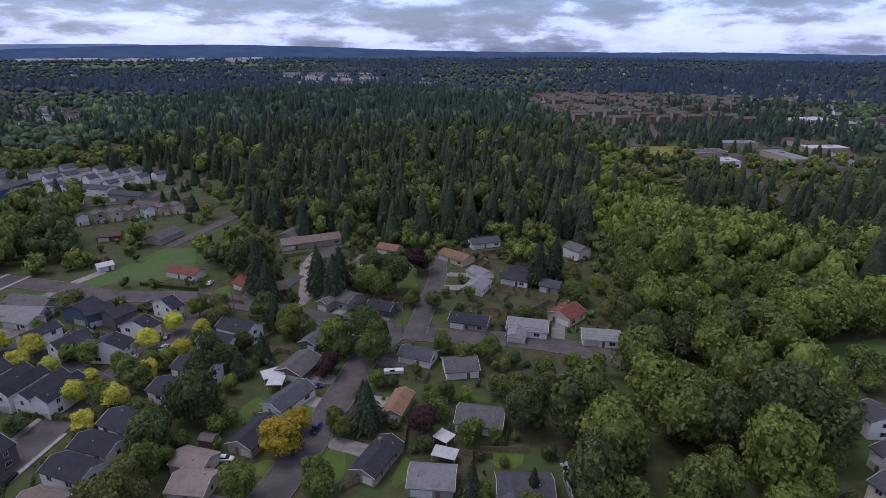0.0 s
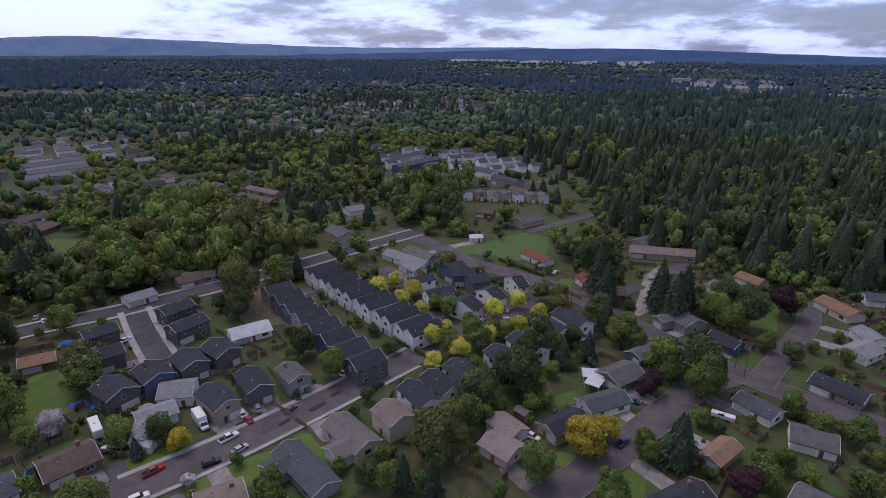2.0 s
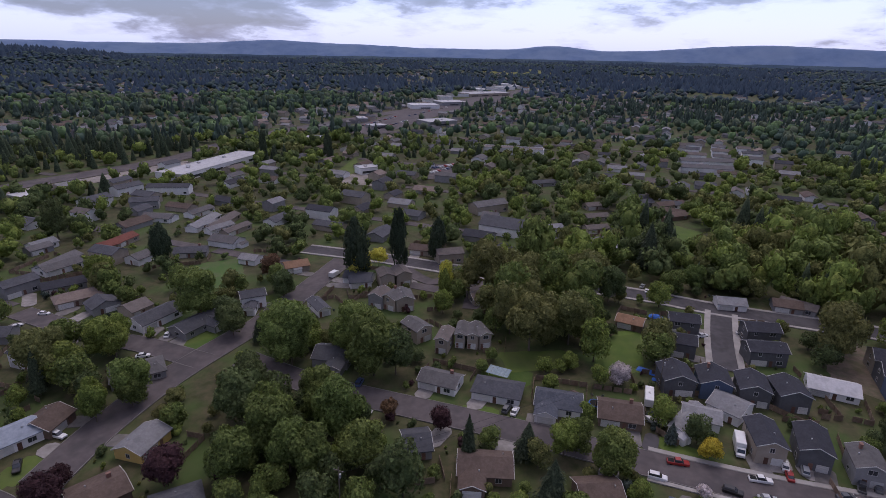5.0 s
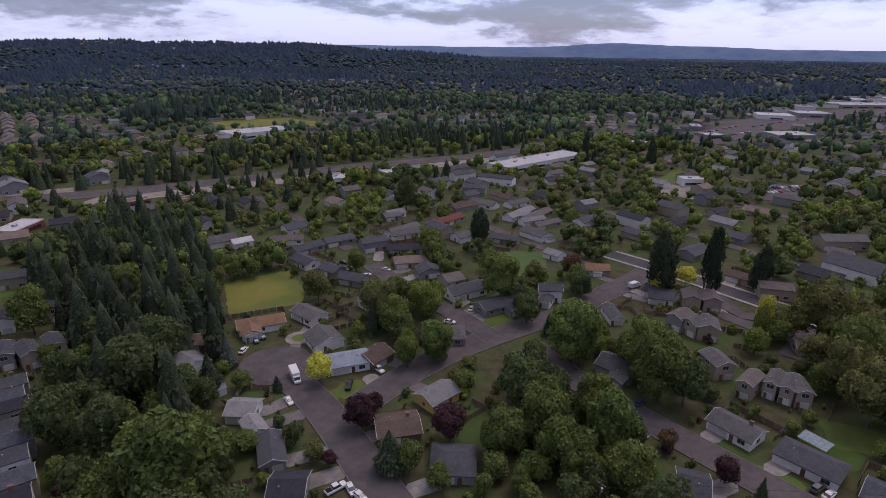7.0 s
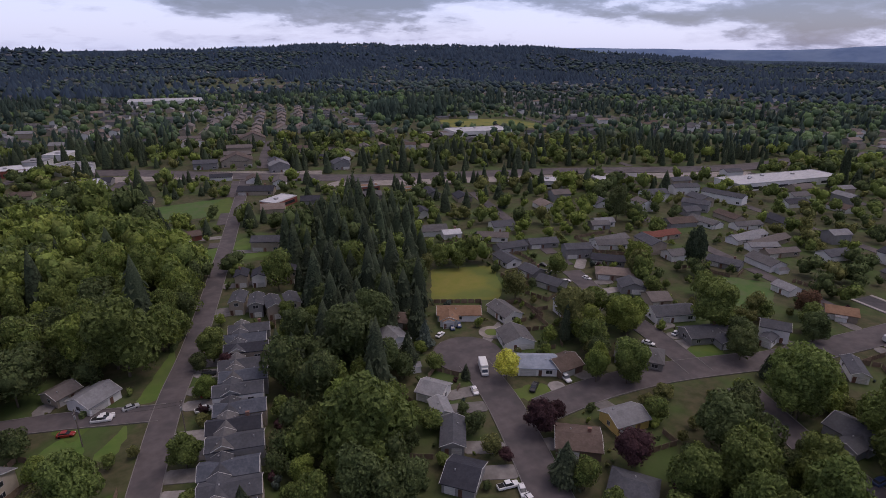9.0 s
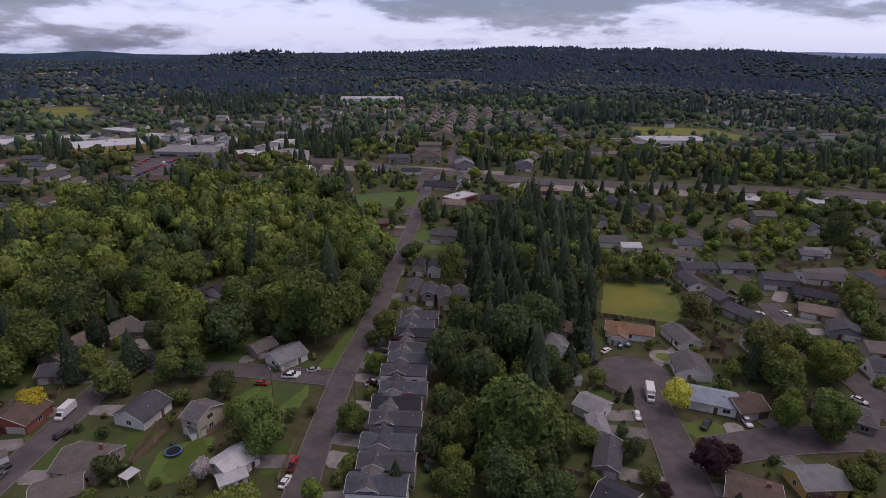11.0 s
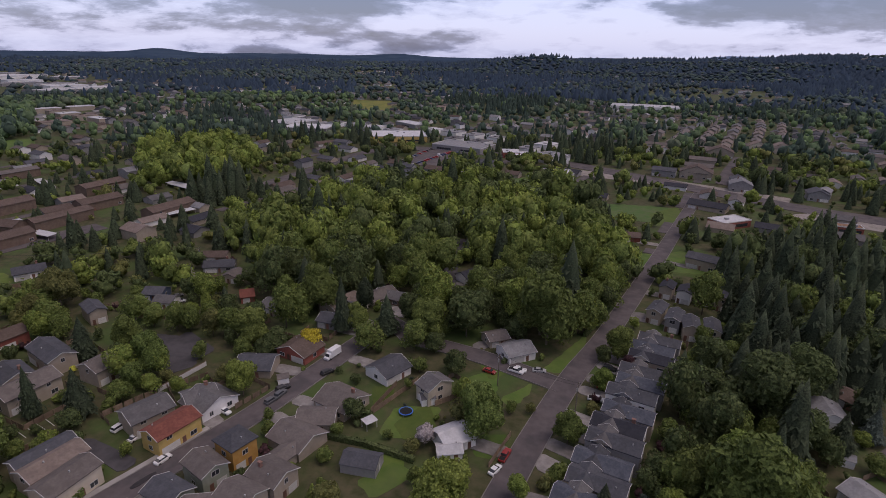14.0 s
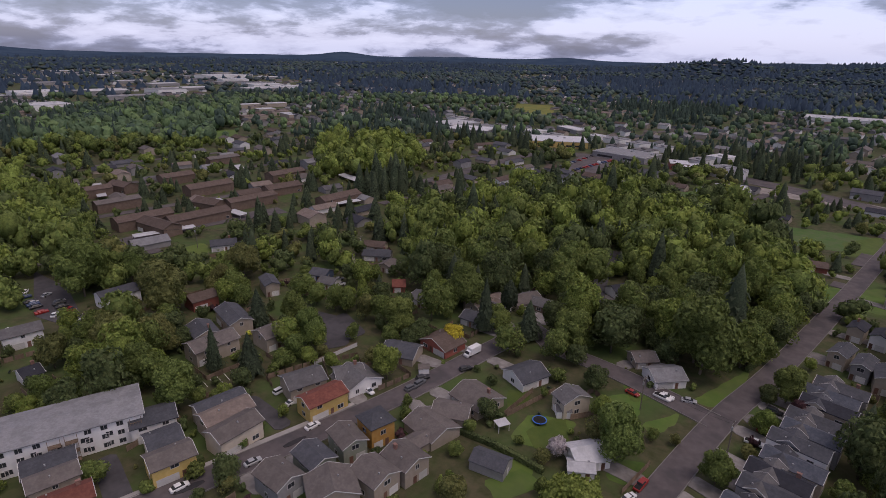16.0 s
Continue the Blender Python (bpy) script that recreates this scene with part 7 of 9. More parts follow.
home = house(59.6, -123.4, 161.5, 11.1, 10.4, 2.8, 'taupe', 'beige', doors='3')
home = house(94.4, -112.7, 160.8, 9.9, 11.3, 2.8, 'grey', 'white', doors='3')
home = house(92.3, -133.6, -168.0, 10.7, 9.6, 2.8, 'slate', 'beige', doors='3')
home = house(84.2, -145.8, -104.0, 9.6, 11.7, 2.8, 'brown', 'red', doors='2')
home = house(52.7, -142.4, -117.7, 10.1, 9.6, 2.8, 'slate', 'white', doors='3')
home = house(36.0, -134.7, 145.5, 5.4, 8.7, 5.0, 'grey', 'cream', doors='3')
home = house(25.9, -116.8, -135.3, 8.6, 7.8, 2.8, 'white', 'white', doors='3')
wing(home, 25.7, -111.5, -157.1, 6.0, 4.3, 2.4, 'white', 'white', doors='3')
home = house(16.4, -164.8, -141.2, 9.8, 8.7, 2.8, 'pale', 'white', doors='3')
home = house(24.5, -172.1, -143.3, 7.1, 7.0, 2.6, 'taupe', 'beige', doors='3')
home = house(80.9, -179.2, 171.0, 9.4, 7.8, 2.7, 'grey', 'white', doors='3')
home = house(69.9, -193.6, 172.2, 11.8, 7.8, 2.7, 'grey', 'brown', doors='3')
home = house(41.8, -222.9, -74.5, 7.8, 8.2, 2.7, 'pale', 'white', doors='2')
home = house(163.0, -212.7, -161.1, 10.5, 7.8, 2.7, 'brown', 'beige', doors='3')
home = house(153.7, -203.5, -149.2, 8.8, 7.8, 2.7, 'slate', 'grey', doors='3')
home = house(141.0, -193.6, -86.6, 7.8, 8.1, 2.7, 'taupe', 'beige', doors='2')
home = house(124.8, -178.3, -144.5, 4.9, 7.8, 2.7, 'red', 'red', doors='3')
home = house(108.5, -172.1, 158.3, 8.9, 7.8, 2.7, 'grey', 'beige', doors='3')
home = house(83.8, -168.0, 175.1, 7.5, 7.8, 2.7, 'slate', 'grey', doors='3')
home = house(94.6, -98.2, -106.2, 11.8, 7.0, 5.0, 'red', 'yellow', doors='3')
home = house(105.2, -101.8, -114.4, 10.7, 8.7, 4.8, 'grey', 'beige', doors='3')
home = house(97.6, -113.1, -127.9, 8.1, 9.6, 2.9, 'grey', 'white', doors='3')
home = house(74.6, -96.0, -111.0, 6.7, 7.0, 6.5, 'slate', 'ochre', hip=3, doors='3')
home = house(77.5, -88.3, -22.9, 8.3, 6.4, 5.0, 'taupe', 'sage', doors='2')
home = house(79.6, -78.8, -15.1, 8.3, 6.6, 5.0, 'slate', 'sage', doors='2')
home = house(81.9, -69.9, -8.0, 8.7, 7.0, 5.0, 'taupe', 'grey', doors='2')
home = house(69.6, -73.5, -39.3, 8.7, 10.5, 5.0, 'taupe', 'beige', doors='2')
home = house(64.3, -82.0, -11.8, 8.3, 7.6, 5.0, 'taupe', 'beige', doors='2')
home = house(61.3, -89.9, -14.9, 8.3, 7.4, 5.0, 'taupe', 'beige', doors='2')
home = house(140.4, -50.6, -117.2, 41.0, 15.0, 7.3, 'pale', 'white', pitch=0.10, doors='')
LONG = home
home = house(114.7, -64.0, -110.2, 7.5, 7.8, 5.0, 'slate', 'cream', doors='3')
home = house(107.8, -61.0, -109.0, 9.6, 7.0, 5.0, 'taupe', 'yellow', doors='3')
home = house(125.0, -68.0, -117.2, 10.4, 7.8, 5.0, 'slate', 'white', doors='3')
home = house(128.4, -45.1, -112.7, 10.0, 7.0, 5.0, 'slate', 'brown', doors='3')
home = house(123.2, -43.2, -107.5, 9.5, 6.1, 5.0, 'taupe', 'beige', doors='3')
home = house(114.2, -41.6, -111.2, 9.1, 6.1, 5.0, 'red', 'beige', doors='3')
home = house(115.4, -81.1, -105.7, 12.6, 6.1, 5.0, 'slate', 'beige', doors='3')
home = house(111.0, -79.3, -102.6, 12.6, 7.0, 5.0, 'tan', 'beige', doors='3')
home = house(103.6, -75.9, -96.6, 11.8, 7.0, 5.2, 'taupe', 'cream', doors='3')
home = house(206.9, -107.8, -99.4, 13.4, 8.7, 5.0, 'slate', 'white', doors='3')
home = house(179.0, -123.7, -100.8, 9.9, 7.8, 4.0, 'brown', 'red', doors='3')
home = house(154.4, -118.5, 159.3, 15.6, 7.8, 5.0, 'slate', 'beige', doors='3')
home = house(154.0, -105.4, 159.4, 10.5, 7.8, 5.0, 'slate', 'beige', doors='3')
home = house(144.8, -101.7, -101.3, 14.3, 8.7, 5.0, 'taupe', 'beige', doors='3')
home = house(134.2, -116.2, -101.1, 7.3, 8.7, 5.0, 'taupe', 'beige', doors='3')
home = house(167.2, -147.2, -29.4, 10.4, 5.5, 5.0, 'slate', 'beige', doors='2')
home = house(159.8, -169.8, -169.0, 7.5, 7.8, 2.7, 'slate', 'navy', doors='3')
home = house(150.6, -164.3, -168.6, 7.2, 7.0, 2.7, 'grey', 'white', doors='3')
home = house(202.9, -72.9, -106.4, 11.0, 7.8, 5.0, 'grey', 'white', doors='3')
home = house(177.1, -63.2, -95.5, 5.0, 7.0, 3.0, 'dark', 'white', doors='3')
home = house(272.1, -193.1, -100.3, 34.1, 10.4, 5.0, 'brown', 'brown', doors='3')
home = house(284.9, -268.9, -104.3, 24.8, 10.4, 5.0, 'brown', 'brown', doors='3')
home = house(236.0, -270.3, -99.1, 29.7, 10.4, 5.0, 'brown', 'brown', doors='3')
home = house(289.9, -214.6, -173.7, 18.2, 10.4, 5.0, 'brown', 'brown', doors='3')
home = house(274.3, -170.6, 178.1, 24.6, 10.4, 5.0, 'brown', 'brown', doors='3')
home = house(374.0, -211.3, -176.3, 17.8, 10.4, 5.0, 'brown', 'brown', doors='3')
home = house(225.6, -172.1, -126.2, 11.6, 8.7, 3.0, 'slate', 'white', doors='3')
home = house(154.0, -202.6, -155.9, 12.8, 7.8, 2.7, 'slate', 'grey', doors='3')
home = house(4.4, -280.4, -133.5, 11.8, 8.7, 3.0, 'brown', 'red', doors='3')
home = house(260.1, -529.4, -124.0, 22.6, 8.7, 3.0, 'brown', 'beige', doors='3')
for i in range(8): house(-172 + 9.2 * i, 125 - 2.6 * i, 75, 10.4, 9.1, 5.2, 'dark', ('beige', 'dusk', 'navy')[i % 3], 0.5, doors='0', over=0.2, group='row of dark-roofed houses')
home = house(-130.7, 185.8, 73.3, 8.7, 10.1, 5.2, 'dark', 'navy', doors='2')
home = house(-124.6, 184.1, 43.6, 9.1, 7.8, 5.2, 'dark', 'navy', doors='3')
home = house(-115.6, 181.5, 60.1, 8.0, 7.8, 5.2, 'dark', 'dusk', doors='3')
home = house(-133.8, 166.4, 64.2, 11.3, 6.0, 5.4, 'dark', 'white', doors='2')
home = house(-120.5, 161.4, 64.0, 11.3, 5.6, 5.4, 'dark', 'white', doors='2')
home = house(-117.7, 162.0, 147.3, 10.4, 4.4, 5.4, 'dark', 'white', doors='2')
home = house(-158.3, 187.5, -4.0, 25.1, 7.8, 2.6, 'pale', 'white', doors='3')
home = house(-158.1, 196.2, -12.4, 16.7, 7.8, 2.7, 'grey', 'grey', doors='3')
home = house(-215.8, 118.0, 53.4, 12.7, 7.0, 2.7, 'taupe', 'grey', doors='3')
hall(322.3, -615.5, -172, 52.5, 40.0, 6.0, 'white', 'grey')
hall(204.8, -596.7, -157, 58.3, 45.0, 6.0, 'white', 'yellow')
hall(122.2, -557.8, 165, 54.0, 35.0, 5.0, 'pale', 'grey')
hall(54.5, -527.4, -160, 26.7, 25.0, 4.4, 'white', 'red')
hall(35.1, -527.8, -130, 30.7, 25.0, 5.0, 'pale', 'white')
hall(28.4, -438.0, -130, 24.5, 18.0, 5.0, 'white', 'white')
hall(365.3, -652.5, -106, 51.6, 40.0, 6.0, 'white', 'grey')
hall(21.5, -451.2, -167, 21.9, 18.0, 5.0, 'white', 'white')
hall(-365.9, -549.3, 171, 70.4, 35.0, 6.0, 'white', 'white')
hall(-313.5, -548.7, 179, 28.9, 25.0, 5.0, 'brown', 'brown')
hall(-268.9, -308.3, 152, 16.2, 14.0, 5.0, 'white', 'white')
hall(-314.0, -295.0, 162, 19.9, 14.0, 4.0, 'white', 'grey')
hall(-426.9, -232.8, 169, 98.8, 24.0, 5.0, 'white', 'white')
hall(28.7, -518.5, -162, 20.9, 16.0, 6.0, 'pale', 'white')
hall(71.3, -534.7, -167, 15.7, 20.0, 5.0, 'white', 'red')
hall(-88.7, -1087.8, 175, 114.2, 60.0, 7.0, 'white', 'white')
hall(-949.5, -140.0, 112, 46.5, 40.0, 6.0, 'white', 'white')
hall(-1019.6, -103.2, 122, 46.9, 40.0, 6.0, 'white', 'grey')
hall(-1248.0, -53.3, 128, 103.5, 50.0, 6.0, 'white', 'beige')
hall(-741.6, -90.4, 132, 42.7, 30.0, 6.0, 'white', 'grey')
hall(-544.8, 7.9, 82, 56.6, 14.0, 6.0, 'taupe', 'white')
hall(-691.9, -159.9, 131, 21.2, 18.0, 4.0, 'white', 'grey')
hall(480.5, 750.1, 17, 42.4, 30.0, 6.0, 'white', 'white')
hall(237.9, 472.0, 1, 17.4, 20.0, 5.0, 'white', 'white')
hall(238.6, 518.0, 9, 41.7, 18.0, 4.0, 'grey', 'brown')
hall(-2224.0, 3465.5, 48, 425.4, 200.0, 14.0, 'white', 'white')
hall(-144.5, 1420.5, 14, 215.8, 60.0, 8.0, 'pale', 'grey')
hall(1182.2, -536.4, -97, 70.4, 60.0, 8.0, 'white', 'white')
hall(1136.5, -642.1, -106, 67.6, 60.0, 8.0, 'white', 'grey')
hall(1090.7, -736.1, -98, 57.8, 60.0, 8.0, 'pale', 'white')
hall(932.9, -436.5, -95, 51.4, 50.0, 8.0, 'white', 'white')
hall(1460.8, -1175.8, -89, 123.6, 90.0, 10.0, 'white', 'white')
hall(995.2, -899.7, -89, 81.1, 50.0, 8.0, 'white', 'grey')
vehicle('suv', 'white', -112.3, 39.9, 76)
vehicle('suv', 'black', -109.8, 56.0, 69)
vehicle('car', 'silver', -108.5, 63.1, 88)
vehicle('pickup', 'white', -114.5, 63.9, 85)
vehicle('pickup', 'red', -118.1, 46.1, 84)
vehicle('car', 'grey', -111.5, 81.3, 99)
vehicle('car', 'black', -105.4, 107.6, 83)
vehicle('suv', 'black', -99.9, 104.0, 87)
vehicle('car', 'white', -120.4, 72.0, 161)
vehicle('car', 'red', -117.0, 71.5, 167)
vehicle('suv', 'silver', -119.4, 76.1, 161)
vehicle('car', 'blue', -103.9, 41.2, -13)
vehicle('pickup', 'blue', -33.0, 122.9, 83)
vehicle('car', 'white', -187.3, 73.0, 108)
vehicle('car', 'silver', -191.1, 87.8, 90)
vehicle('car', 'white', -92.3, 164.5, 82)
vehicle('car', 'grey', -94.7, 171.7, 103)
vehicle('car', 'white', -98.6, 158.0, 100)
vehicle('suv', 'black', -37.1, 185.3, -2)
vehicle('car', 'blue', -37.0, 142.3, 9)
vehicle('car', 'white', -52.6, 111.2, -0)
vehicle('car', 'white', -97.8, 218.3, 89)
vehicle('car', 'silver', -230.0, 61.4, 154)
vehicle('car', 'white', -225.1, 62.2, 164)
vehicle('suv', 'grey', -134.2, 4.3, 159)
vehicle('car', 'white', -133.4, 6.6, 160)
vehicle('pickup', 'grey', -115.5, 86.7, 155)
vehicle('car', 'grey', -115.7, 90.4, 161)
vehicle('suv', 'white', -113.0, 103.7, 100)
vehicle('pickup', 'white', 14.3, -155.5, 180)
vehicle('car', 'silver', 7.9, -157.1, -171)
vehicle('pickup', 'red', -12.2, -153.1, 177)
vehicle('pickup', 'white', -9.7, -146.0, 176)
vehicle('car', 'white', -79.4, -117.0, 72)
vehicle('pickup', 'black', -95.5, -109.7, 37)
vehicle('car', 'white', -160.5, -111.7, -163)
vehicle('car', 'red', -185.2, -81.1, -173)
vehicle('pickup', 'white', -107.1, -109.0, 79)
vehicle('suv', 'blue', -141.2, -39.4, 174)
vehicle('car', 'white', -128.1, -37.5, 85)
vehicle('car', 'white', -127.9, -34.4, 87)
vehicle('car', 'blue', -93.9, -154.1, -109)
vehicle('car', 'blue', -97.0, -154.6, -110)
vehicle('car', 'white', -87.5, -151.4, -153)
vehicle('pickup', 'white', -65.2, -81.4, 168)
vehicle('car', 'white', -67.2, -78.6, 67)
vehicle('car', 'white', -67.0, -75.5, 85)
vehicle('suv', 'black', -13.6, -164.5, 165)
vehicle('car', 'white', -146.4, -111.5, 112)
vehicle('car', 'black', -162.5, -186.1, 105)
vehicle('car', 'white', -158.4, -166.4, 168)
vehicle('car', 'white', -168.9, -164.7, 99)
vehicle('suv', 'black', 70.8, -137.4, -121)
vehicle('suv', 'black', 79.4, -125.8, -124)
vehicle('car', 'white', 89.0, -111.6, 163)
vehicle('pickup', 'white', 14.9, -154.7, 163)
vehicle('car', 'red', 22.9, -152.3, 163)
vehicle('car', 'white', 13.8, -109.3, -115)
vehicle('pickup', 'red', 12.3, -114.9, -103)
vehicle('car', 'white', 57.9, -245.5, -91)
vehicle('car', 'white', 55.0, -236.9, -103)
vehicle('car', 'white', 47.8, -204.6, -158)
vehicle('car', 'white', 147.9, -168.3, -146)
vehicle('car', 'grey', 152.1, -172.2, -128)
vehicle('car', 'white', 101.6, -58.5, -105)
vehicle('car', 'silver', 94.1, -72.9, -108)
vehicle('car', 'white', 91.6, -90.8, -104)
vehicle('suv', 'white', 110.7, -97.9, -99)
vehicle('car', 'white', 103.9, -95.8, -97)
vehicle('suv', 'grey', 78.6, -123.1, -101)
vehicle('suv', 'grey', 79.4, -119.5, -108)
vehicle('car', 'white', 90.6, -112.9, -98)
vehicle('car', 'white', 232.9, -89.9, -62)
vehicle('car', 'white', 215.7, -89.0, -48)
vehicle('car', 'silver', 236.6, -96.3, -68)
vehicle('car', 'red', 215.6, -94.7, -171)
vehicle('car', 'grey', 206.6, -92.7, -46)
vehicle('car', 'white', 213.7, -79.4, -47)
vehicle('car', 'white', 214.4, -77.4, -35)
vehicle('car', 'white', 216.1, -74.1, -40)
vehicle('car', 'white', 246.8, -93.6, -38)
vehicle('car', 'grey', 226.2, -95.9, -95)
box_van('recreational_vehicle', -88.0, -125.2, 65, 7.5, 2.4, 3.1, 'white recreational vehicle parked at the kerb', True)
box_van('delivery_truck', 73.6, -147.0, 75, 6.5, 2.2, 3.0, 'white delivery box truck on the street', True)
box_van('delivery_truck', -125.7, 63.1, -14, 7.5, 2.4, 3.4, 'white box truck on a driveway', True)
box_van('caravan', -144.1, 44.9, -13, 7.5, 2.4, 3.0, 'white travel trailer beside a house', False)
box_van('recreational_vehicle', -31.3, 174.5, -50, 7.5, 2.4, 3.0, 'white motorhome parked on the street', True)
box_van('caravan', -14.8, 149.4, 5, 6.0, 1.8, 1.8, 'low white trailer on a lawn', False)
box_van('delivery_van', -221.1, -71.0, 162, 6.0, 2.2, 2.7, 'white delivery van on the street', True)
box_van('caravan', -154.1, 87.8, 145, 6.5, 2.3, 2.8, 'white trailer behind dark houses', False)
fence(-195.1, 63.0, -132.3, 45.6)
fence(-151.5, 51.5, -145.6, 70.9)
fence(-139.8, 79.6, -138.7, 88.4)
fence(-98.0, 205.9, -76.9, 198.2)
fence(-75.7, 203.4, -66.7, 199.3)
fence(112.8, -115.0, 109.0, -130.9)
fence(15.5, -110.1, 12.1, -123.1)
fence(49.9, -122.5, 42.7, -141.1)
fence(-23.2, 101.2, -12.4, 108.5)
fence(-193.4, -69.1, -207.8, -67.3)
fence(-134.1, 90.8, -118.6, 85.9)
fence(123.4, -59.6, 123.2, -74.3)
utility_pole(118.3, 139.8, 75)
utility_pole(71.8, 152.4, 75)
utility_pole(20.8, 161.7, 75)
utility_pole(-14.0, 175.7, 75)
utility_pole(-77.9, 190.4, 75)
cable((117.4, 139.3, 10.4), (70.9, 151.8, 10.4))
cable((119.2, 140.4, 10.4), (72.7, 152.9, 10.4))
cable((70.9, 151.8, 10.4), (19.9, 161.1, 10.4))
cable((72.7, 152.9, 10.4), (21.7, 162.2, 10.4))
cable((19.9, 161.1, 10.4), (-14.9, 175.2, 10.4))
cable((21.7, 162.2, 10.4), (-13.1, 176.3, 10.4))
cable((-14.9, 175.2, 10.4), (-78.8, 189.8, 10.4))
cable((-13.1, 176.3, 10.4), (-77.0, 190.9, 10.4))
utility_pole(-3.8, -136.7, 75)
utility_pole(19.2, -145.6, 75)
cable((-4.7, -137.2, 10.4), (18.3, -146.1, 10.4))
cable((-2.9, -136.1, 10.4), (20.1, -145.0, 10.4))
utility_pole(-93.7, -31.4, 75)
utility_pole(-150.9, 49.5, 75)
cable((-94.6, -31.9, 10.4), (-151.8, 48.9, 10.4))
cable((-92.8, -30.8, 10.4), (-150.0, 50.0, 10.4))
utility_pole(-17.2, 179.9, 75)
utility_pole(290.8, -118.3, 75)
utility_pole(236.0, -164.9, 75)
utility_pole(161.8, -200.1, 75)
cable((289.9, -118.9, 10.4), (235.1, -165.4, 10.4))
cable((291.6, -117.8, 10.4), (236.9, -164.3, 10.4))
cable((235.1, -165.4, 10.4), (160.9, -200.7, 10.4))
cable((236.9, -164.3, 10.4), (162.7, -199.6, 10.4))
tree('deep', -70.6, 143.2, 9.9, 11.4)
tree('deep', -69.4, 127.2, 10.5, 12.1)
tree('deep', -70.3, 112.4, 11.6, 13.3)
tree('deep', -65.9, 150.3, 8.6, 9.9)
tree('deep', -64.1, 161.2, 7.3, 8.4)
tree('bright', -51.8, 173.1, 10.6, 12.2)
tree('fir', -58.5, 177.3, 6.3, 16.3)
tree('fir', -49.9, 208.8, 13.0, 22.0)
tree('fir', -41.7, 212.4, 12.0, 20.0)
tree('fir', -74.0, 207.8, 13.5, 23.0)
tree('fir', -68.1, 201.6, 11.5, 19.0)
tree('deep', -83.6, 222.8, 14.0, 18.0)
tree('fir', -19.2, 122.9, 10.5, 15.7)
tree('fir', 6.6, 99.2, 5.9, 10.7)
tree('fir', 20.3, 99.4, 4.7, 9.0)
tree('fir', 40.2, 218.7, 12.0, 21.0)
tree('fir', 48.6, 225.7, 12.0, 20.0)
tree('green', -21.7, 156.5, 13.3, 15.3)
tree('green', -0.1, 161.9, 7.0, 8.0)
tree('green', 14.8, 157.2, 8.1, 9.3)
tree('green', -33.7, 162.8, 7.0, 8.1)
tree('green', -28.0, 101.1, 8.2, 9.4)
tree('green', -44.4, 97.9, 9.2, 10.6)
tree('green', -25.5, 119.8, 5.5, 6.3)
tree('green', 1.2, 135.9, 5.7, 6.6)
tree('green', -11.5, 197.5, 6.5, 7.5)
tree('plum', -4.9, 120.6, 8.4, 8.4)
tree('plum', -35.2, 147.1, 6.5, 6.5)
tree('plum', -10.6, 230.0, 12.3, 12.3)
tree('deep', 21.4, 122.3, 12.3, 14.2)
tree('deep', 28.6, 133.4, 8.6, 9.9)
tree('deep', -19.0, 212.1, 13.8, 15.8)
tree('deep', -29.3, 221.2, 11.9, 13.7)
tree('olive', -67.9, 94.3, 11.3, 13.0)
tree('olive', 22.0, 136.7, 8.0, 9.2)
tree('bright', -158.5, 24.0, 5.6, 6.4)
tree('olive', -186.1, 115.8, 15.0, 17.3)
tree('olive', -68.3, 89.1, 12.4, 14.2)
tree('blossom', -151.4, 37.8, 7.9, 7.1)
tree('blossom', -107.6, 49.0, 3.8, 3.4)
tree('blossom', -153.9, 38.5, 4.8, 4.4)
tree('spruce', -126.3, 46.5, 4.4, 6.6)
tree('green', -118.9, 21.6, 8.8, 10.1)
tree('green', -112.0, 29.6, 10.7, 12.2)
tree('green', -28.1, 123.5, 5.9, 6.8)
tree('green', -32.2, 159.3, 7.8, 9.0)
tree('green', -85.6, 54.9, 7.5, 8.6)
tree('green', -104.3, 59.3, 3.7, 4.2)
tree('green', -36.4, 115.3, 5.3, 6.0)
tree('deep', -72.7, 117.7, 9.4, 10.8)
tree('deep', -63.5, 125.3, 13.9, 16.0)
tree('deep', -24.3, 162.6, 14.5, 16.6)
tree('deep', -83.6, 234.1, 14.4, 16.5)
tree('deep', -131.4, 102.8, 9.3, 10.7)
tree('fir', -66.8, 76.7, 6.3, 11.3)
tree('fir', -20.3, 124.3, 10.6, 14.8)
tree('fir', -42.1, 201.2, 12.3, 20.9)
tree('fir', -61.1, 79.7, 6.2, 10.5)
tree('fir', -61.1, 147.4, 6.7, 10.8)
tree('fir', -56.7, 156.6, 6.9, 11.0)
tree('plum', -34.5, 150.6, 7.0, 7.0)
tree('column', -216.3, -147.0, 12.3, 23.3)
tree('column', -220.5, -60.8, 14.9, 29.7)
tree('column', -226.2, -43.7, 10.2, 32.6)
tree('column', -250.3, -29.4, 10.1, 22.2)
tree('column', -453.3, -201.9, 8.5, 29.8)
tree('column', -472.0, -152.0, 10.7, 27.8)
tree('green', -148.7, -62.9, 10.9, 12.5)
tree('green', -146.3, -36.2, 18.6, 21.4)
tree('green', -117.1, -38.2, 15.7, 18.0)
tree('green', -110.3, -53.2, 13.1, 15.1)
tree('green', -121.3, -98.0, 8.5, 9.7)
tree('green', -174.7, -108.2, 17.3, 19.9)
tree('olive', -213.3, -5.3, 19.4, 22.4)
tree('olive', -168.6, 11.4, 18.5, 21.3)
tree('olive', -174.6, 24.9, 17.1, 19.7)
tree('olive', -210.7, 10.7, 16.9, 19.4)
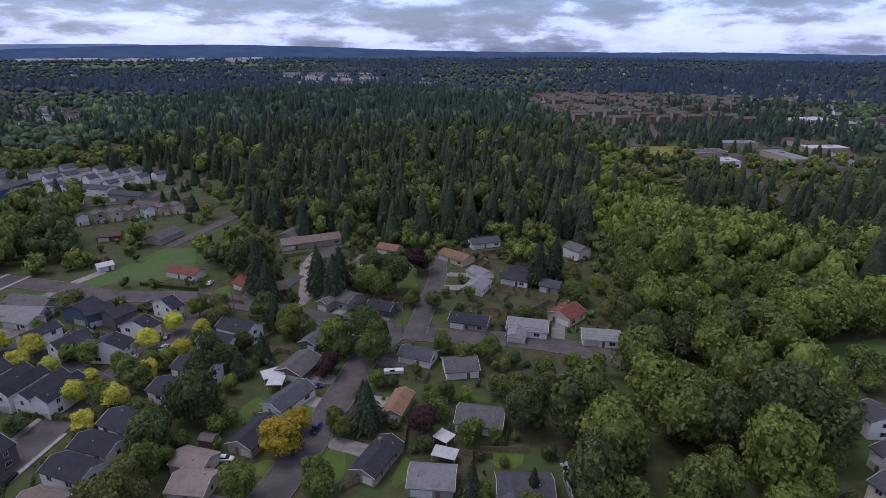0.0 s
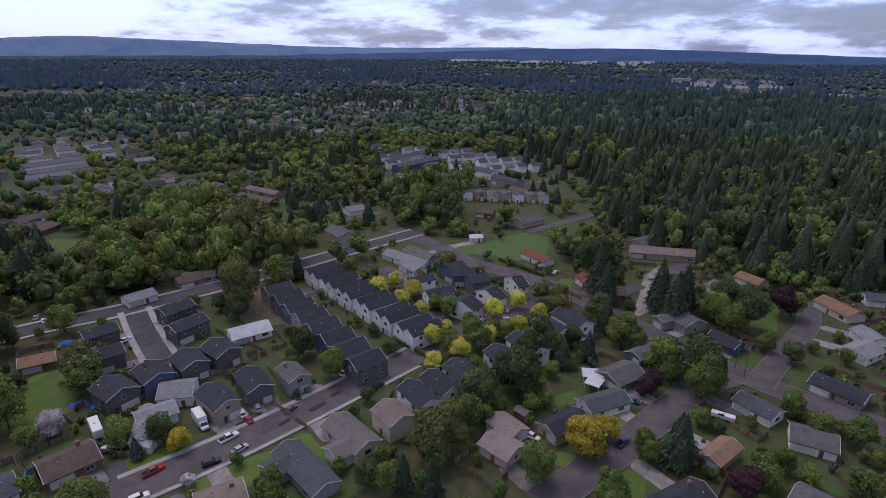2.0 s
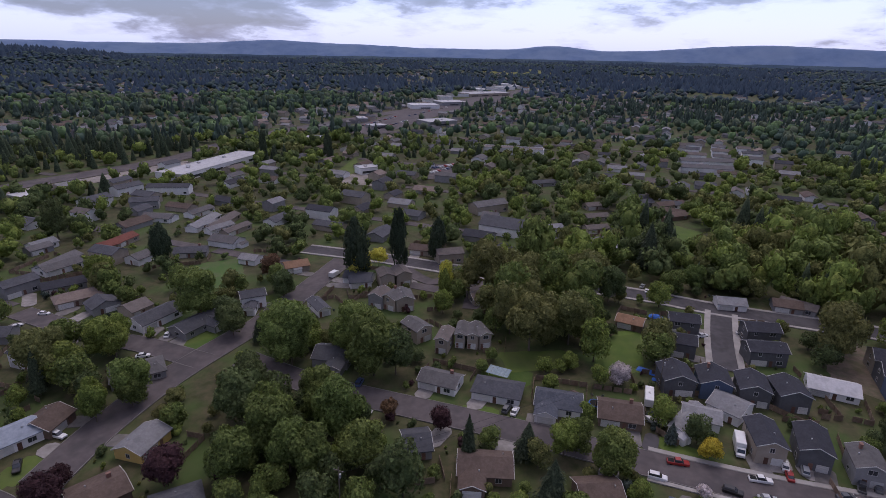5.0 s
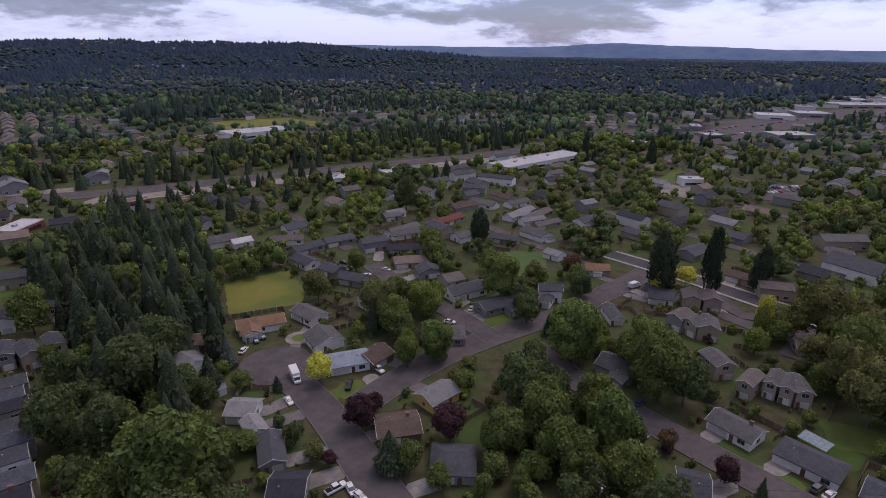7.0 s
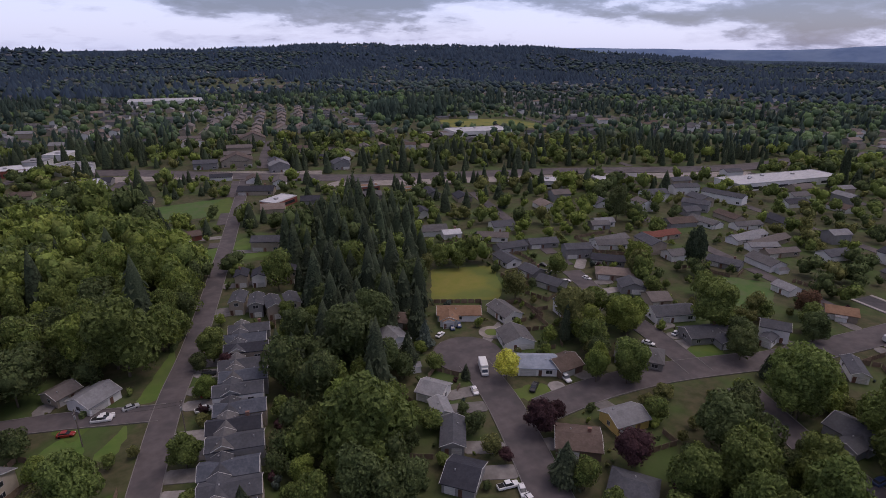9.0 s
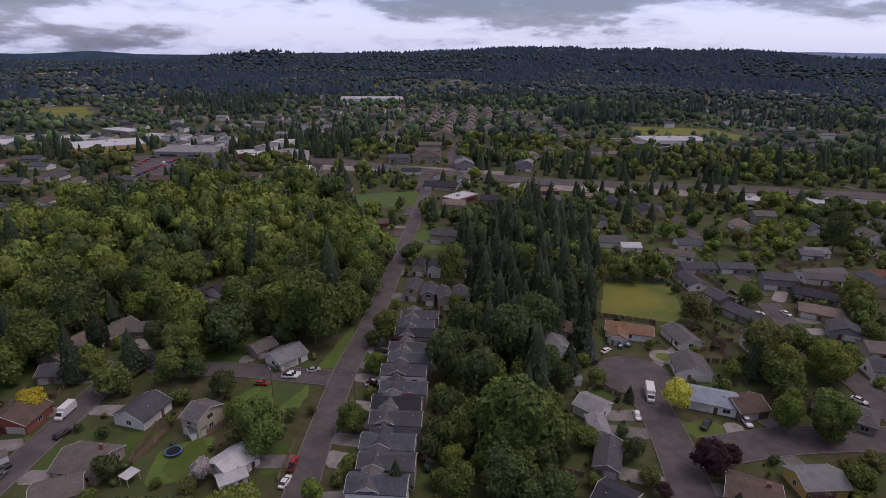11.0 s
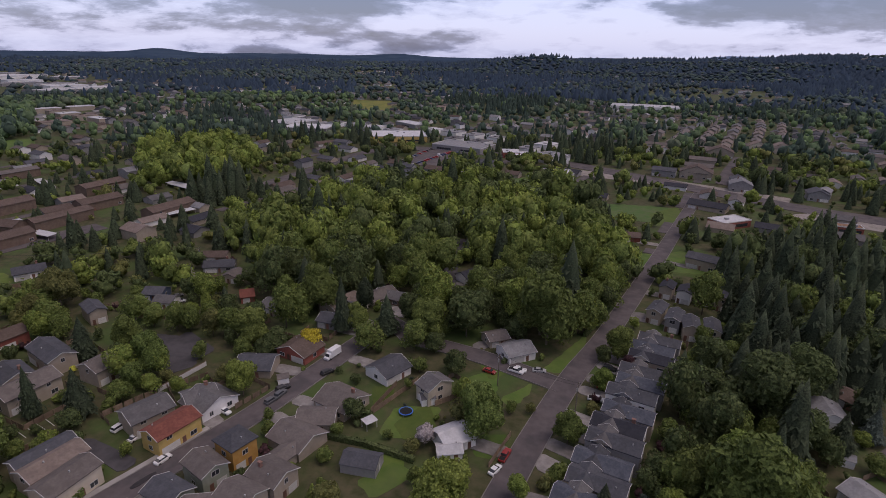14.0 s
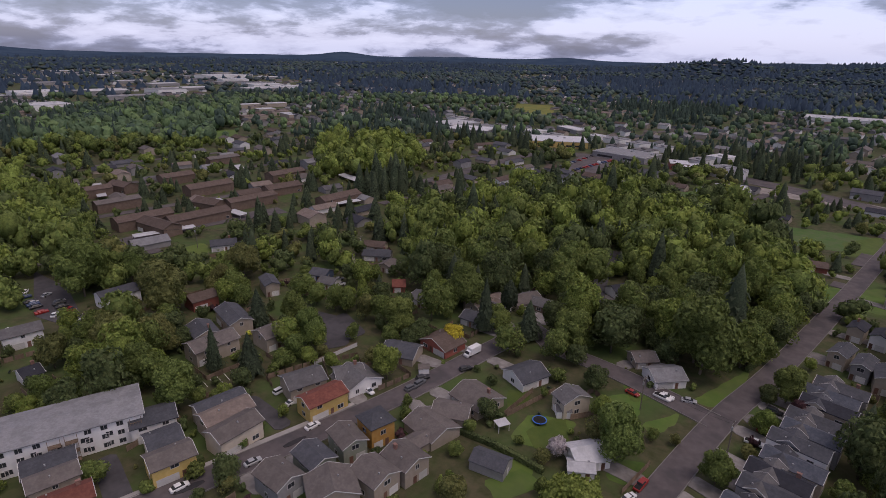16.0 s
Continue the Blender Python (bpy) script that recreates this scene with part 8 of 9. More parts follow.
tree('olive', -215.1, 28.9, 15.9, 18.3)
tree('green', -229.8, 82.1, 10.0, 11.5)
tree('green', -230.3, 97.5, 15.3, 17.6)
tree('green', -112.1, 28.9, 10.6, 12.2)
tree('green', -107.0, -29.8, 12.0, 13.8)
tree('green', -101.8, -40.4, 11.6, 13.4)
tree('deep', -129.8, -68.0, 11.9, 13.6)
tree('deep', -197.2, -84.7, 10.1, 11.6)
tree('deep', -212.5, 44.2, 13.5, 15.5)
tree('deep', -259.2, 64.9, 12.0, 13.8)
tree('deep', -147.7, -29.7, 13.7, 15.7)
tree('deep', -103.7, -61.9, 8.0, 9.2)
tree('bright', -120.8, -108.5, 6.5, 9.1)
tree('bright', -117.1, 18.4, 9.0, 10.3)
tree('bright', -144.9, -119.4, 10.7, 12.3)
tree('bright', -141.8, -74.6, 6.9, 7.9)
tree('poplar', -203.2, -20.9, 6.7, 14.7)
tree('olive', -131.0, -126.5, 9.9, 11.4)
tree('olive', -189.4, -155.6, 11.6, 13.3)
tree('olive', -175.1, 110.7, 17.3, 19.8)
tree('olive', -125.4, -87.9, 6.3, 3.8)
tree('plum', -122.6, -12.9, 7.1, 7.1)
tree('plum', -124.5, -26.7, 3.3, 3.3)
tree('rust', -213.9, -96.3, 10.1, 11.6)
tree('rust', -126.6, -27.2, 5.5, 6.3)
tree('fir', -115.7, 9.4, 7.6, 10.6)
tree('fir', -100.5, 14.4, 9.2, 12.9)
tree('fir', -252.7, 67.9, 12.9, 23.2)
tree('fir', -123.2, -127.3, 6.3, 16.4)
tree('fir', -112.3, -4.9, 5.4, 14.1)
tree('green', 7.3, -175.5, 22.9, 26.4)
tree('green', -16.2, -171.7, 10.6, 12.2)
tree('green', -2.4, -124.6, 8.4, 9.7)
tree('green', -123.5, -99.1, 12.1, 14.0)
tree('green', -98.0, -58.2, 12.2, 14.0)
tree('green', -108.3, -53.7, 14.3, 16.4)
tree('green', -125.7, -45.5, 12.7, 14.6)
tree('green', -149.9, -64.6, 18.4, 21.2)
tree('green', -156.6, -45.2, 16.4, 18.9)
tree('green', -103.0, -46.2, 12.2, 14.0)
tree('deep', -119.1, -65.2, 13.7, 15.8)
tree('deep', -53.6, -146.0, 19.5, 22.4)
tree('deep', -66.9, -161.7, 15.2, 17.5)
tree('deep', -170.8, -94.8, 10.2, 11.8)
tree('deep', -43.0, -167.4, 12.7, 14.6)
tree('deep', -59.7, -136.0, 11.7, 13.4)
tree('deep', -34.4, -94.2, 12.1, 13.9)
tree('deep', -44.1, -89.4, 9.8, 11.3)
tree('bright', -11.0, -152.0, 6.8, 7.8)
tree('bright', -116.4, -106.3, 7.0, 9.1)
tree('bright', -149.3, -121.8, 11.3, 13.0)
tree('bright', -25.1, -105.8, 6.3, 7.2)
tree('bright', -37.2, -96.7, 5.7, 6.5)
tree('bright', -44.5, -93.2, 5.1, 5.8)
tree('bright', -41.6, -121.6, 11.7, 13.4)
tree('bright', -48.0, -111.7, 11.3, 13.1)
tree('green', -40.9, -104.8, 21.5, 24.8)
tree('green', -31.0, -112.4, 12.0, 13.8)
tree('lime', -91.3, -117.7, 9.0, 9.5)
tree('lime', -222.0, -60.1, 12.5, 13.1)
tree('plum', -84.5, -93.2, 9.2, 9.2)
tree('plum', -95.0, -71.9, 10.3, 10.3)
tree('plum', -91.4, -95.3, 6.2, 6.2)
tree('plum', -69.7, -88.4, 4.1, 4.1)
tree('plum', -19.7, -163.6, 6.7, 6.7)
tree('spruce', -88.9, -93.6, 3.6, 5.5)
tree('spruce', -79.3, -147.4, 7.5, 10.5)
tree('fir', -77.5, -76.2, 9.2, 11.9)
tree('fir', -160.6, -79.1, 5.0, 9.0)
tree('fir', -80.8, -124.1, 3.8, 5.6)
tree('fir', -68.1, -137.8, 8.6, 13.8)
tree('fir', -35.8, -149.1, 9.8, 16.6)
tree('olive', -128.0, -129.1, 15.9, 18.2)
tree('olive', -117.8, -87.1, 5.9, 4.1)
tree('olive', -8.6, -139.8, 5.2, 3.1)
tree('bright', 88.6, -120.0, 9.6, 11.0)
tree('bright', 22.5, -92.1, 13.4, 15.4)
tree('bright', 7.4, -101.7, 5.7, 6.6)
tree('gold', 82.4, -150.1, 7.8, 7.0)
tree('green', 101.7, -145.3, 12.6, 14.5)
tree('green', 73.4, -166.3, 9.4, 10.8)
tree('green', 10.2, -181.9, 19.6, 22.5)
tree('green', 19.6, -121.1, 13.7, 15.7)
tree('green', 37.1, -135.9, 5.8, 6.6)
tree('green', 92.6, -176.2, 16.7, 19.2)
tree('green', 47.2, -168.0, 13.2, 15.2)
tree('green', -0.7, -108.8, 5.3, 6.1)
tree('green', 23.6, -193.3, 12.7, 14.6)
tree('column', 74.9, -178.8, 8.4, 15.9)
tree('fir', 62.0, -166.7, 9.8, 15.6)
tree('fir', -10.7, -99.7, 7.4, 11.1)
tree('fir', 77.3, -163.5, 8.3, 21.5)
tree('blossom', 32.6, -113.7, 6.4, 5.7)
tree('poplar', 126.0, -155.9, 5.0, 15.0)
tree('deep', 54.6, -173.8, 11.7, 13.4)
tree('deep', -11.5, -168.3, 5.7, 6.5)
tree('deep', 35.8, -202.6, 13.3, 15.3)
tree('green', 223.9, -104.3, 20.8, 23.9)
tree('green', 148.8, -79.0, 11.9, 13.6)
tree('green', 127.8, -77.1, 13.0, 14.9)
tree('green', 139.4, -133.0, 10.6, 12.2)
tree('green', 120.7, -113.9, 7.6, 8.7)
tree('green', 122.6, -123.9, 11.7, 13.5)
tree('green', 159.6, -58.8, 8.5, 9.7)
tree('green', 226.6, -116.1, 13.9, 16.0)
tree('green', 154.7, -62.8, 7.8, 8.9)
tree('green', 222.5, -123.0, 11.8, 13.5)
tree('olive', 179.6, -109.9, 19.3, 22.2)
tree('olive', 171.4, -85.0, 13.5, 15.5)
tree('olive', 185.1, -149.9, 14.8, 17.1)
tree('olive', 158.1, -92.5, 12.6, 14.5)
tree('olive', 184.9, -137.7, 9.2, 10.6)
tree('olive', 177.8, -70.2, 10.3, 11.8)
tree('fir', 124.9, -99.7, 8.8, 15.0)
tree('fir', 136.0, -95.5, 6.2, 16.1)
tree('fir', 147.8, -123.7, 10.0, 15.0)
tree('shrub', 101.8, -62.9, 5.2, 4.2)
tree('shrub', 101.7, -75.0, 4.9, 3.9)
tree('shrub', 103.2, -82.6, 4.1, 3.3)
tree('shrub', 112.9, -64.0, 3.3, 2.6)
tree('shrub', 106.9, -54.2, 3.8, 3.0)
tree('lime', 144.6, -116.2, 2.2, 2.4)
tree('lime', 146.3, -97.5, 5.4, 5.7)
home = house(-338.9, -247.7, 161.3, 18.7, 8.7, 5.0, 'slate', 'white', doors='3')
home = house(-343.7, -220.4, 101.6, 26.7, 8.7, 5.0, 'slate', 'white', doors='3')
home = house(-308.5, -215.2, 116.6, 15.6, 8.7, 5.0, 'slate', 'grey', doors='3')
home = house(-286.4, -189.8, 88.6, 14.0, 7.0, 2.6, 'pale', 'white', doors='3')
home = house(-300.6, -176.5, 164.9, 17.0, 7.0, 2.6, 'grey', 'white', doors='3')
home = house(-281.1, -163.3, 180.0, 26.1, 7.0, 2.6, 'pale', 'white', doors='3')
home = house(-283.3, -153.3, -179.2, 29.5, 7.0, 2.6, 'taupe', 'beige', doors='3')
home = house(-163.5, -228.8, 144.7, 15.8, 7.8, 2.7, 'taupe', 'white', doors='3')
home = house(-162.0, -211.4, 175.1, 15.4, 7.8, 2.7, 'slate', 'grey', doors='3')
home = house(-179.7, -208.5, 163.6, 15.0, 7.8, 2.7, 'slate', 'grey', doors='3')
home = house(-184.9, -188.8, 157.8, 12.7, 7.8, 5.0, 'slate', 'grey', doors='3')
home = house(-213.1, -194.8, 176.5, 19.9, 7.8, 2.7, 'grey', 'white', doors='3')
home = house(-233.5, -219.8, 161.5, 11.2, 7.8, 2.7, 'pale', 'white', doors='3')
home = house(-245.8, -187.3, 172.8, 14.6, 7.8, 2.7, 'red', 'beige', doors='3')
home = house(-146.8, -243.3, 167.1, 9.5, 7.0, 2.7, 'white', 'white', doors='3')
home = house(-27.2, -305.1, -178.1, 8.1, 7.8, 2.7, 'brown', 'red', doors='3')
home = house(-85.0, -490.1, 164.7, 21.2, 10.4, 5.0, 'taupe', 'beige', doors='3')
home = house(-93.3, -520.8, 165.7, 22.6, 10.4, 5.0, 'taupe', 'beige', doors='3')
home = house(-101.8, -556.0, 167.7, 22.7, 10.4, 5.0, 'taupe', 'beige', doors='3')
home = house(-114.2, -471.4, -95.0, 15.7, 11.4, 5.0, 'slate', 'grey', doors='2')
home = house(-122.5, -622.2, 174.8, 30.3, 10.4, 5.0, 'taupe', 'beige', doors='3')
home = house(-179.9, -658.2, 165.2, 43.1, 10.4, 5.0, 'taupe', 'cream', doors='3')
home = house(-158.9, -441.5, -98.3, 13.9, 13.1, 5.0, 'slate', 'grey', doors='2')
home = house(-69.9, -634.6, 167.3, 28.5, 10.4, 5.0, 'taupe', 'white', doors='3')
home = house(-62.2, -491.4, 166.0, 18.3, 10.4, 5.0, 'slate', 'grey', doors='3')
home = house(-488.0, 167.1, 85.7, 41.0, 10.4, 5.0, 'grey', 'white', doors='3')
home = house(-520.0, 176.7, 92.3, 45.1, 10.4, 5.0, 'grey', 'white', doors='3')
home = house(-296.5, 4.7, -110.4, 30.0, 16.5, 5.0, 'slate', 'white', doors='2')
home = house(-311.0, -6.3, 80.0, 8.9, 10.4, 5.0, 'grey', 'white', doors='3')
home = house(-337.9, -8.7, 127.1, 22.4, 10.4, 5.0, 'grey', 'beige', doors='3')
home = house(-287.5, 25.1, 117.3, 14.5, 7.8, 2.7, 'slate', 'white', doors='3')
home = house(-302.1, 26.6, 115.9, 13.9, 7.8, 2.7, 'pale', 'white', doors='3')
home = house(-356.8, 59.2, 114.6, 15.7, 7.0, 2.7, 'taupe', 'beige', doors='3')
home = house(-330.6, 55.5, 113.5, 14.4, 7.0, 2.7, 'taupe', 'beige', doors='3')
home = house(-306.7, 52.2, 112.5, 13.2, 7.0, 2.7, 'taupe', 'beige', doors='3')
home = house(-283.9, 49.0, 111.5, 12.1, 7.0, 2.7, 'pale', 'white', doors='3')
home = house(-367.3, 87.2, 115.3, 20.9, 7.8, 2.7, 'slate', 'grey', doors='3')
home = house(-367.3, 106.9, 118.7, 21.1, 7.8, 2.7, 'brown', 'beige', doors='3')
home = house(-340.4, 101.9, 118.0, 18.5, 7.8, 2.7, 'brown', 'brown', doors='3')
home = house(-415.2, 28.6, 117.7, 18.3, 7.8, 2.7, 'slate', 'grey', doors='3')
home = house(-237.0, -188.6, 156.9, 8.9, 7.8, 2.7, 'red', 'beige', doors='3')
home = house(-318.2, 384.4, 91.6, 59.0, 8.7, 5.0, 'slate', 'white', doors='3')
home = house(-292.2, 360.6, 86.1, 49.5, 8.7, 5.0, 'slate', 'navy', doors='3')
home = house(-236.5, 368.9, -13.7, 33.7, 8.7, 5.0, 'slate', 'white', doors='3')
home = house(-201.3, 351.9, -14.9, 24.2, 8.7, 5.0, 'slate', 'grey', doors='3')
home = house(-305.8, 213.5, 3.5, 31.9, 7.8, 2.7, 'brown', 'red', doors='3')
home = house(-318.4, 228.3, 3.3, 30.2, 7.8, 2.7, 'taupe', 'beige', doors='3')
home = house(-382.5, 92.9, 73.9, 11.5, 7.8, 2.7, 'slate', 'grey', doors='3')
home = house(-349.4, 104.3, 61.9, 14.5, 7.8, 2.7, 'brown', 'beige', doors='3')
home = house(-369.3, 108.9, 66.7, 11.9, 7.8, 2.7, 'slate', 'white', doors='3')
home = house(-181.4, 336.4, -12.4, 16.3, 7.8, 2.7, 'brown', 'beige', doors='3')
home = house(-171.9, 276.1, 18.4, 10.7, 7.8, 2.7, 'brown', 'red', doors='3')
hall(-269.6, 61.5, 135, 11.0, 10.0, 4.0, 'white', 'white')
trampoline(41.3, -125.0)
fence(112.9, -114.5, 108.9, -130.9, 1.5, 'long white-painted board fence beside a car park', 'trim')
for x0, y0, x1, y1 in ((135.3, -89.9, 130.3, -88.4), (134.5, -91.8, 129.5, -90.3), (133.7, -93.8, 128.7, -92.3), (132.8, -95.9, 127.8, -94.2), (132.0, -97.9, 127.0, -96.2), (131.2, -100.0, 126.1, -98.3)):
    d = Vector((x1 - x0, y1 - y0))
    line = part("parking_line", box(0, -0.07, 0, d.length, 0.07, 0.03), M["white_line"])
    line.matrix_world = pose(x0, y0, 0.16, 0, 0, math.degrees(math.atan2(d.y, d.x)))
    tagged(line, "white painted parking line on asphalt", "parking line", kind="structure")
tarp(-200.9, 60.1, 70, 5, 3, 1.4)
tarp(-161.0, 48.1, 60, 6, 3, 0.8)
tarp(-155.8, 50.5, 60, 4, 2, 0.6)
tarp(226.9, -138.9, 20, 5, 3, 0.5)
tarp(231.8, -149.5, 10, 7, 2, 0.3)
tarp(223.2, -160.8, 10, 5, 2.5, 0.3)
boat(-134.1, 44.6, -110)
solar_array(-150.1, 1.7, 70, 7, 4, 2.6, 8, 5)
trampoline(-140.0, 29.4)
canopy(48.8, -116.8, -126, 3.6, 3.0, 2.3, 'white', 'white garden party canopy on posts')
canopy(-50.8, 146.1, 29, 6.3, 5.0, 2.6, 'white', 'white-roofed carport beside a house')
canopy(-48.6, 142.1, 1, 4.7, 5.0, 2.6, 'white', 'pale carport roof on posts')
canopy(0.6, 117.8, -38, 4.5, 4.0, 2.3, 'white')
canopy(0.8, 111.6, -18, 6.1, 4.0, 2.3, 'white')
shed(-126.9, 49.6, 32, 2.8, 3.0, 2.2, 'white', 'white', 'small white garden shed')
shed(-141.7, 23.4, 47, 2.0, 3.0, 2.2, 'brown', 'brown', 'small brown round-topped shed')
shed(-58.8, 117.4, -12, 3.9, 3.0, 2.1, 'taupe', 'brown', 'small weathered lean-to shed')
shed(81.4, -129.5, -143, 3.2, 3.0, 2.1, 'taupe', 'white')
shed(92.1, -132.8, -164, 2.4, 2.5, 2.1, 'grey', 'grey')
shed(19.0, -168.9, -133, 4.1, 3.0, 2.2, 'grey', 'beige')
shed(44.8, -102.0, -178, 8.8, 6.0, 2.6, 'slate', 'grey', 'grey outbuilding behind a hedge')
shed(-223.1, -88.5, 121, 3.7, 3.0, 2.0, 'pale', 'white')
shed(-251.2, -126.9, 163, 5.0, 3.0, 2.0, 'grey', 'white')
shed(-69.8, -135.8, 166, 2.7, 3.0, 2.2, 'pale', 'white')
shed(37.2, -131.9, -150, 4.0, 4.0, 2.3, 'grey', 'white')
fence(-14.1, 127.5, -9.1, 126.0)
fence(-9.1, 126.0, -9.4, 114.5)
fence(9.5, 114.5, 21.4, 114.1)
fence(7.5, 116.6, 7.3, 108.2)
fence(-151.3, 72.8, -137.9, 85.5)
fence(-130.2, 43.7, -125.1, 48.1)
fence(-57.8, -133.1, -60.7, -120.9)
fence(50.6, -122.4, 48.3, -137.4)
fence(34.5, -130.6, 23.7, -142.0)
fence(-116.2, 80.0, -101.4, 78.5)
fence(-146.2, 52.1, -128.8, 44.0)
fence(-149.3, 12.3, -137.9, 11.5)
fence(-142.0, 29.9, -136.0, 28.4)
hedge(-128.1, 132.0, -105.1, 131.1)
hedge(59.3, -109.6, 46.8, -109.3)
hedge(46.8, -109.3, 33.2, -106.9)
hedge(-113.6, 128.1, -92.4, 125.7)
hedge(-126.3, 217.0, -113.1, 214.2)
hedge(-113.1, 214.2, -100.3, 211.4)
hedge(-121.3, 193.0, -103.0, 191.7)
hedge(-5.3, -184.8, -9.5, -195.5)
hedge(19.7, -158.2, 13.3, -168.8)
hedge(105.2, -62.8, 105.1, -67.4)
hall(-148.8, -357.7, 174, 13.0, 8.0, 4.0, 'orange', 'red', 'low orange roadside workshop')
hall(-172.3, -338.0, 169, 10.8, 7.0, 4.0, 'orange', 'yellow', 'yellow roadside shop by the highway')
hall(-84.3, -350.6, -143, 21.6, 12.0, 4.0, 'white', 'red', 'brick roadside shop with a white roof')
home = house(44.4, -223.8, -127.7, 9.7, 7.8, 3.0, 'dark', 'white', doors='3')
home = house(86.2, -181.7, -113.1, 13.8, 8.7, 3.0, 'tan', 'beige', doors='3')
home = house(74.5, -192.0, -118.7, 12.4, 8.7, 3.0, 'taupe', 'beige', doors='3')
vehicle('car', 'white', 57.5, -249.4, -107)
vehicle('suv', 'silver', 55.0, -235.9, -109)
vehicle('suv', 'white', 48.5, -206.1, -118)
hall(223.7, -703.4, 142, 45.5, 20.0, 5.0, 'white', 'grey')
home = house(-87.3, -493.0, -101.9, 17.4, 24.0, 5.5, 'brown', 'beige', doors='2')
home = house(-111.9, -454.0, -97.4, 13.9, 15.2, 5.5, 'pale', 'grey', doors='2')
home = house(-172.4, -662.1, -88.4, 12.2, 20.3, 6.0, 'tan', 'cream', doors='2')
home = house(-195.5, -663.6, -89.0, 12.2, 19.4, 6.0, 'tan', 'cream', doors='2')
home = house(-126.0, -609.9, -99.2, 19.1, 24.3, 5.5, 'brown', 'beige', doors='2')
home = house(-60.8, -609.1, -87.8, 7.8, 9.5, 5.0, 'tan', 'white', doors='2')
home = house(-73.1, -606.7, -86.7, 7.8, 10.0, 5.0, 'tan', 'white', doors='2')
home = house(-164.6, -446.2, -116.9, 12.2, 8.4, 6.0, 'pale', 'grey', doors='2')
home = house(-79.0, -387.5, 155.7, 23.4, 11.3, 3.0, 'dark', 'beige', doors='3')
hall(-572.9, -197.4, 99, 19.7, 14.0, 5.0, 'white', 'grey')
hall(-433.8, -108.1, 129, 17.0, 12.0, 5.0, 'white', 'white')
balconies(LONG, 40.8, 15.0)
home = house(-276.6, 306.4, 138.5, 7.8, 6.7, 5.4, 'slate', 'white', doors='2')
home = house(-268.7, 312.5, 138.5, 7.8, 6.7, 5.4, 'grey', 'white', doors='2')
home = house(-260.9, 318.5, 138.5, 7.8, 6.7, 5.4, 'pale', 'cream', doors='2')
home = house(-253.1, 324.5, 138.5, 7.8, 6.7, 5.4, 'slate', 'grey', doors='2')
home = house(-245.3, 330.4, 138.5, 7.8, 6.6, 5.4, 'blue', 'white', doors='2')
home = house(-237.6, 336.3, 138.5, 7.8, 6.6, 5.4, 'slate', 'white', doors='2')
home = house(-230.0, 342.2, 138.5, 7.8, 6.6, 5.4, 'grey', 'white', doors='2')
home = house(-210.0, 298.0, 138.2, 7.8, 5.4, 5.4, 'grey', 'beige', doors='2')
home = house(-202.4, 302.2, 138.2, 7.8, 5.4, 5.4, 'slate', 'white', doors='2')
home = house(-194.9, 306.2, 138.2, 7.8, 5.4, 5.4, 'taupe', 'beige', doors='2')
home = house(-187.5, 310.2, 138.2, 7.8, 5.3, 5.4, 'grey', 'cream', doors='2')
home = house(-180.2, 314.2, 138.2, 7.8, 5.3, 5.4, 'grey', 'beige', doors='2')
home = house(-173.0, 318.1, 138.1, 7.8, 5.3, 5.4, 'slate', 'white', doors='2')
home = house(-165.9, 322.0, 138.1, 7.8, 5.2, 5.4, 'taupe', 'beige', doors='2')
home = house(-158.9, 325.8, 138.1, 7.8, 5.2, 5.4, 'grey', 'cream', doors='2')
home = house(-196.2, -45.4, 166.1, 7.8, 5.9, 5.2, 'taupe', 'grey', doors='2')
home = house(-166.4, -16.7, 170.8, 8.7, 4.2, 5.2, 'taupe', 'beige', doors='2')
home = house(-248.2, -23.8, 113.0, 12.1, 7.8, 4.8, 'taupe', 'beige', doors='3')
tree('bright', -113.8, -103.1, 7.7, 10.7)
tree('bright', -145.4, -122.4, 14.3, 14.3)
tree('bright', -195.2, -160.3, 12.6, 13.9)
tree('bright', -129.0, -124.6, 13.9, 13.9)
tree('deep', -245.9, -221.6, 12.7, 21.5)
tree('deep', -164.0, -89.6, 10.6, 11.7)
tree('lime', -207.1, -20.6, 6.7, 16.2)
tree('lime', -235.3, -54.6, 8.9, 8.9)
if free(-66.4, 268.6): house(-66.4, 268.6, 23.9, 29.1, 9.5, 3.0, 'tan', 'beige', doors='3')
if free(-25.5, 257.7): house(-25.5, 257.7, -22.7, 10.5, 8.0, 2.7, 'orange', 'beige', doors='3')
if free(6.5, 246.6): house(6.5, 246.6, -40.8, 15.0, 8.5, 2.8, 'orange', 'cream', doors='3')
if free(20.7, 267.9): house(20.7, 267.9, 21.2, 15.0, 8.0, 2.7, 'slate', 'white', doors='3')
if free(64.0, 252.1): house(64.0, 252.1, -54.5, 9.8, 8.5, 4.8, 'grey', 'white', doors='3')
if free(34.9, 228.2): house(34.9, 228.2, -22.8, 10.1, 8.0, 2.7, 'dark', 'grey', doors='3')
if free(-33.1, 238.8): house(-33.1, 238.8, -41.6, 10.8, 8.0, 2.7, 'taupe', 'beige', doors='3')
if free(16.3, 226.1): house(16.3, 226.1, -55.5, 9.5, 7.5, 2.7, 'pale', 'white', doors='3')
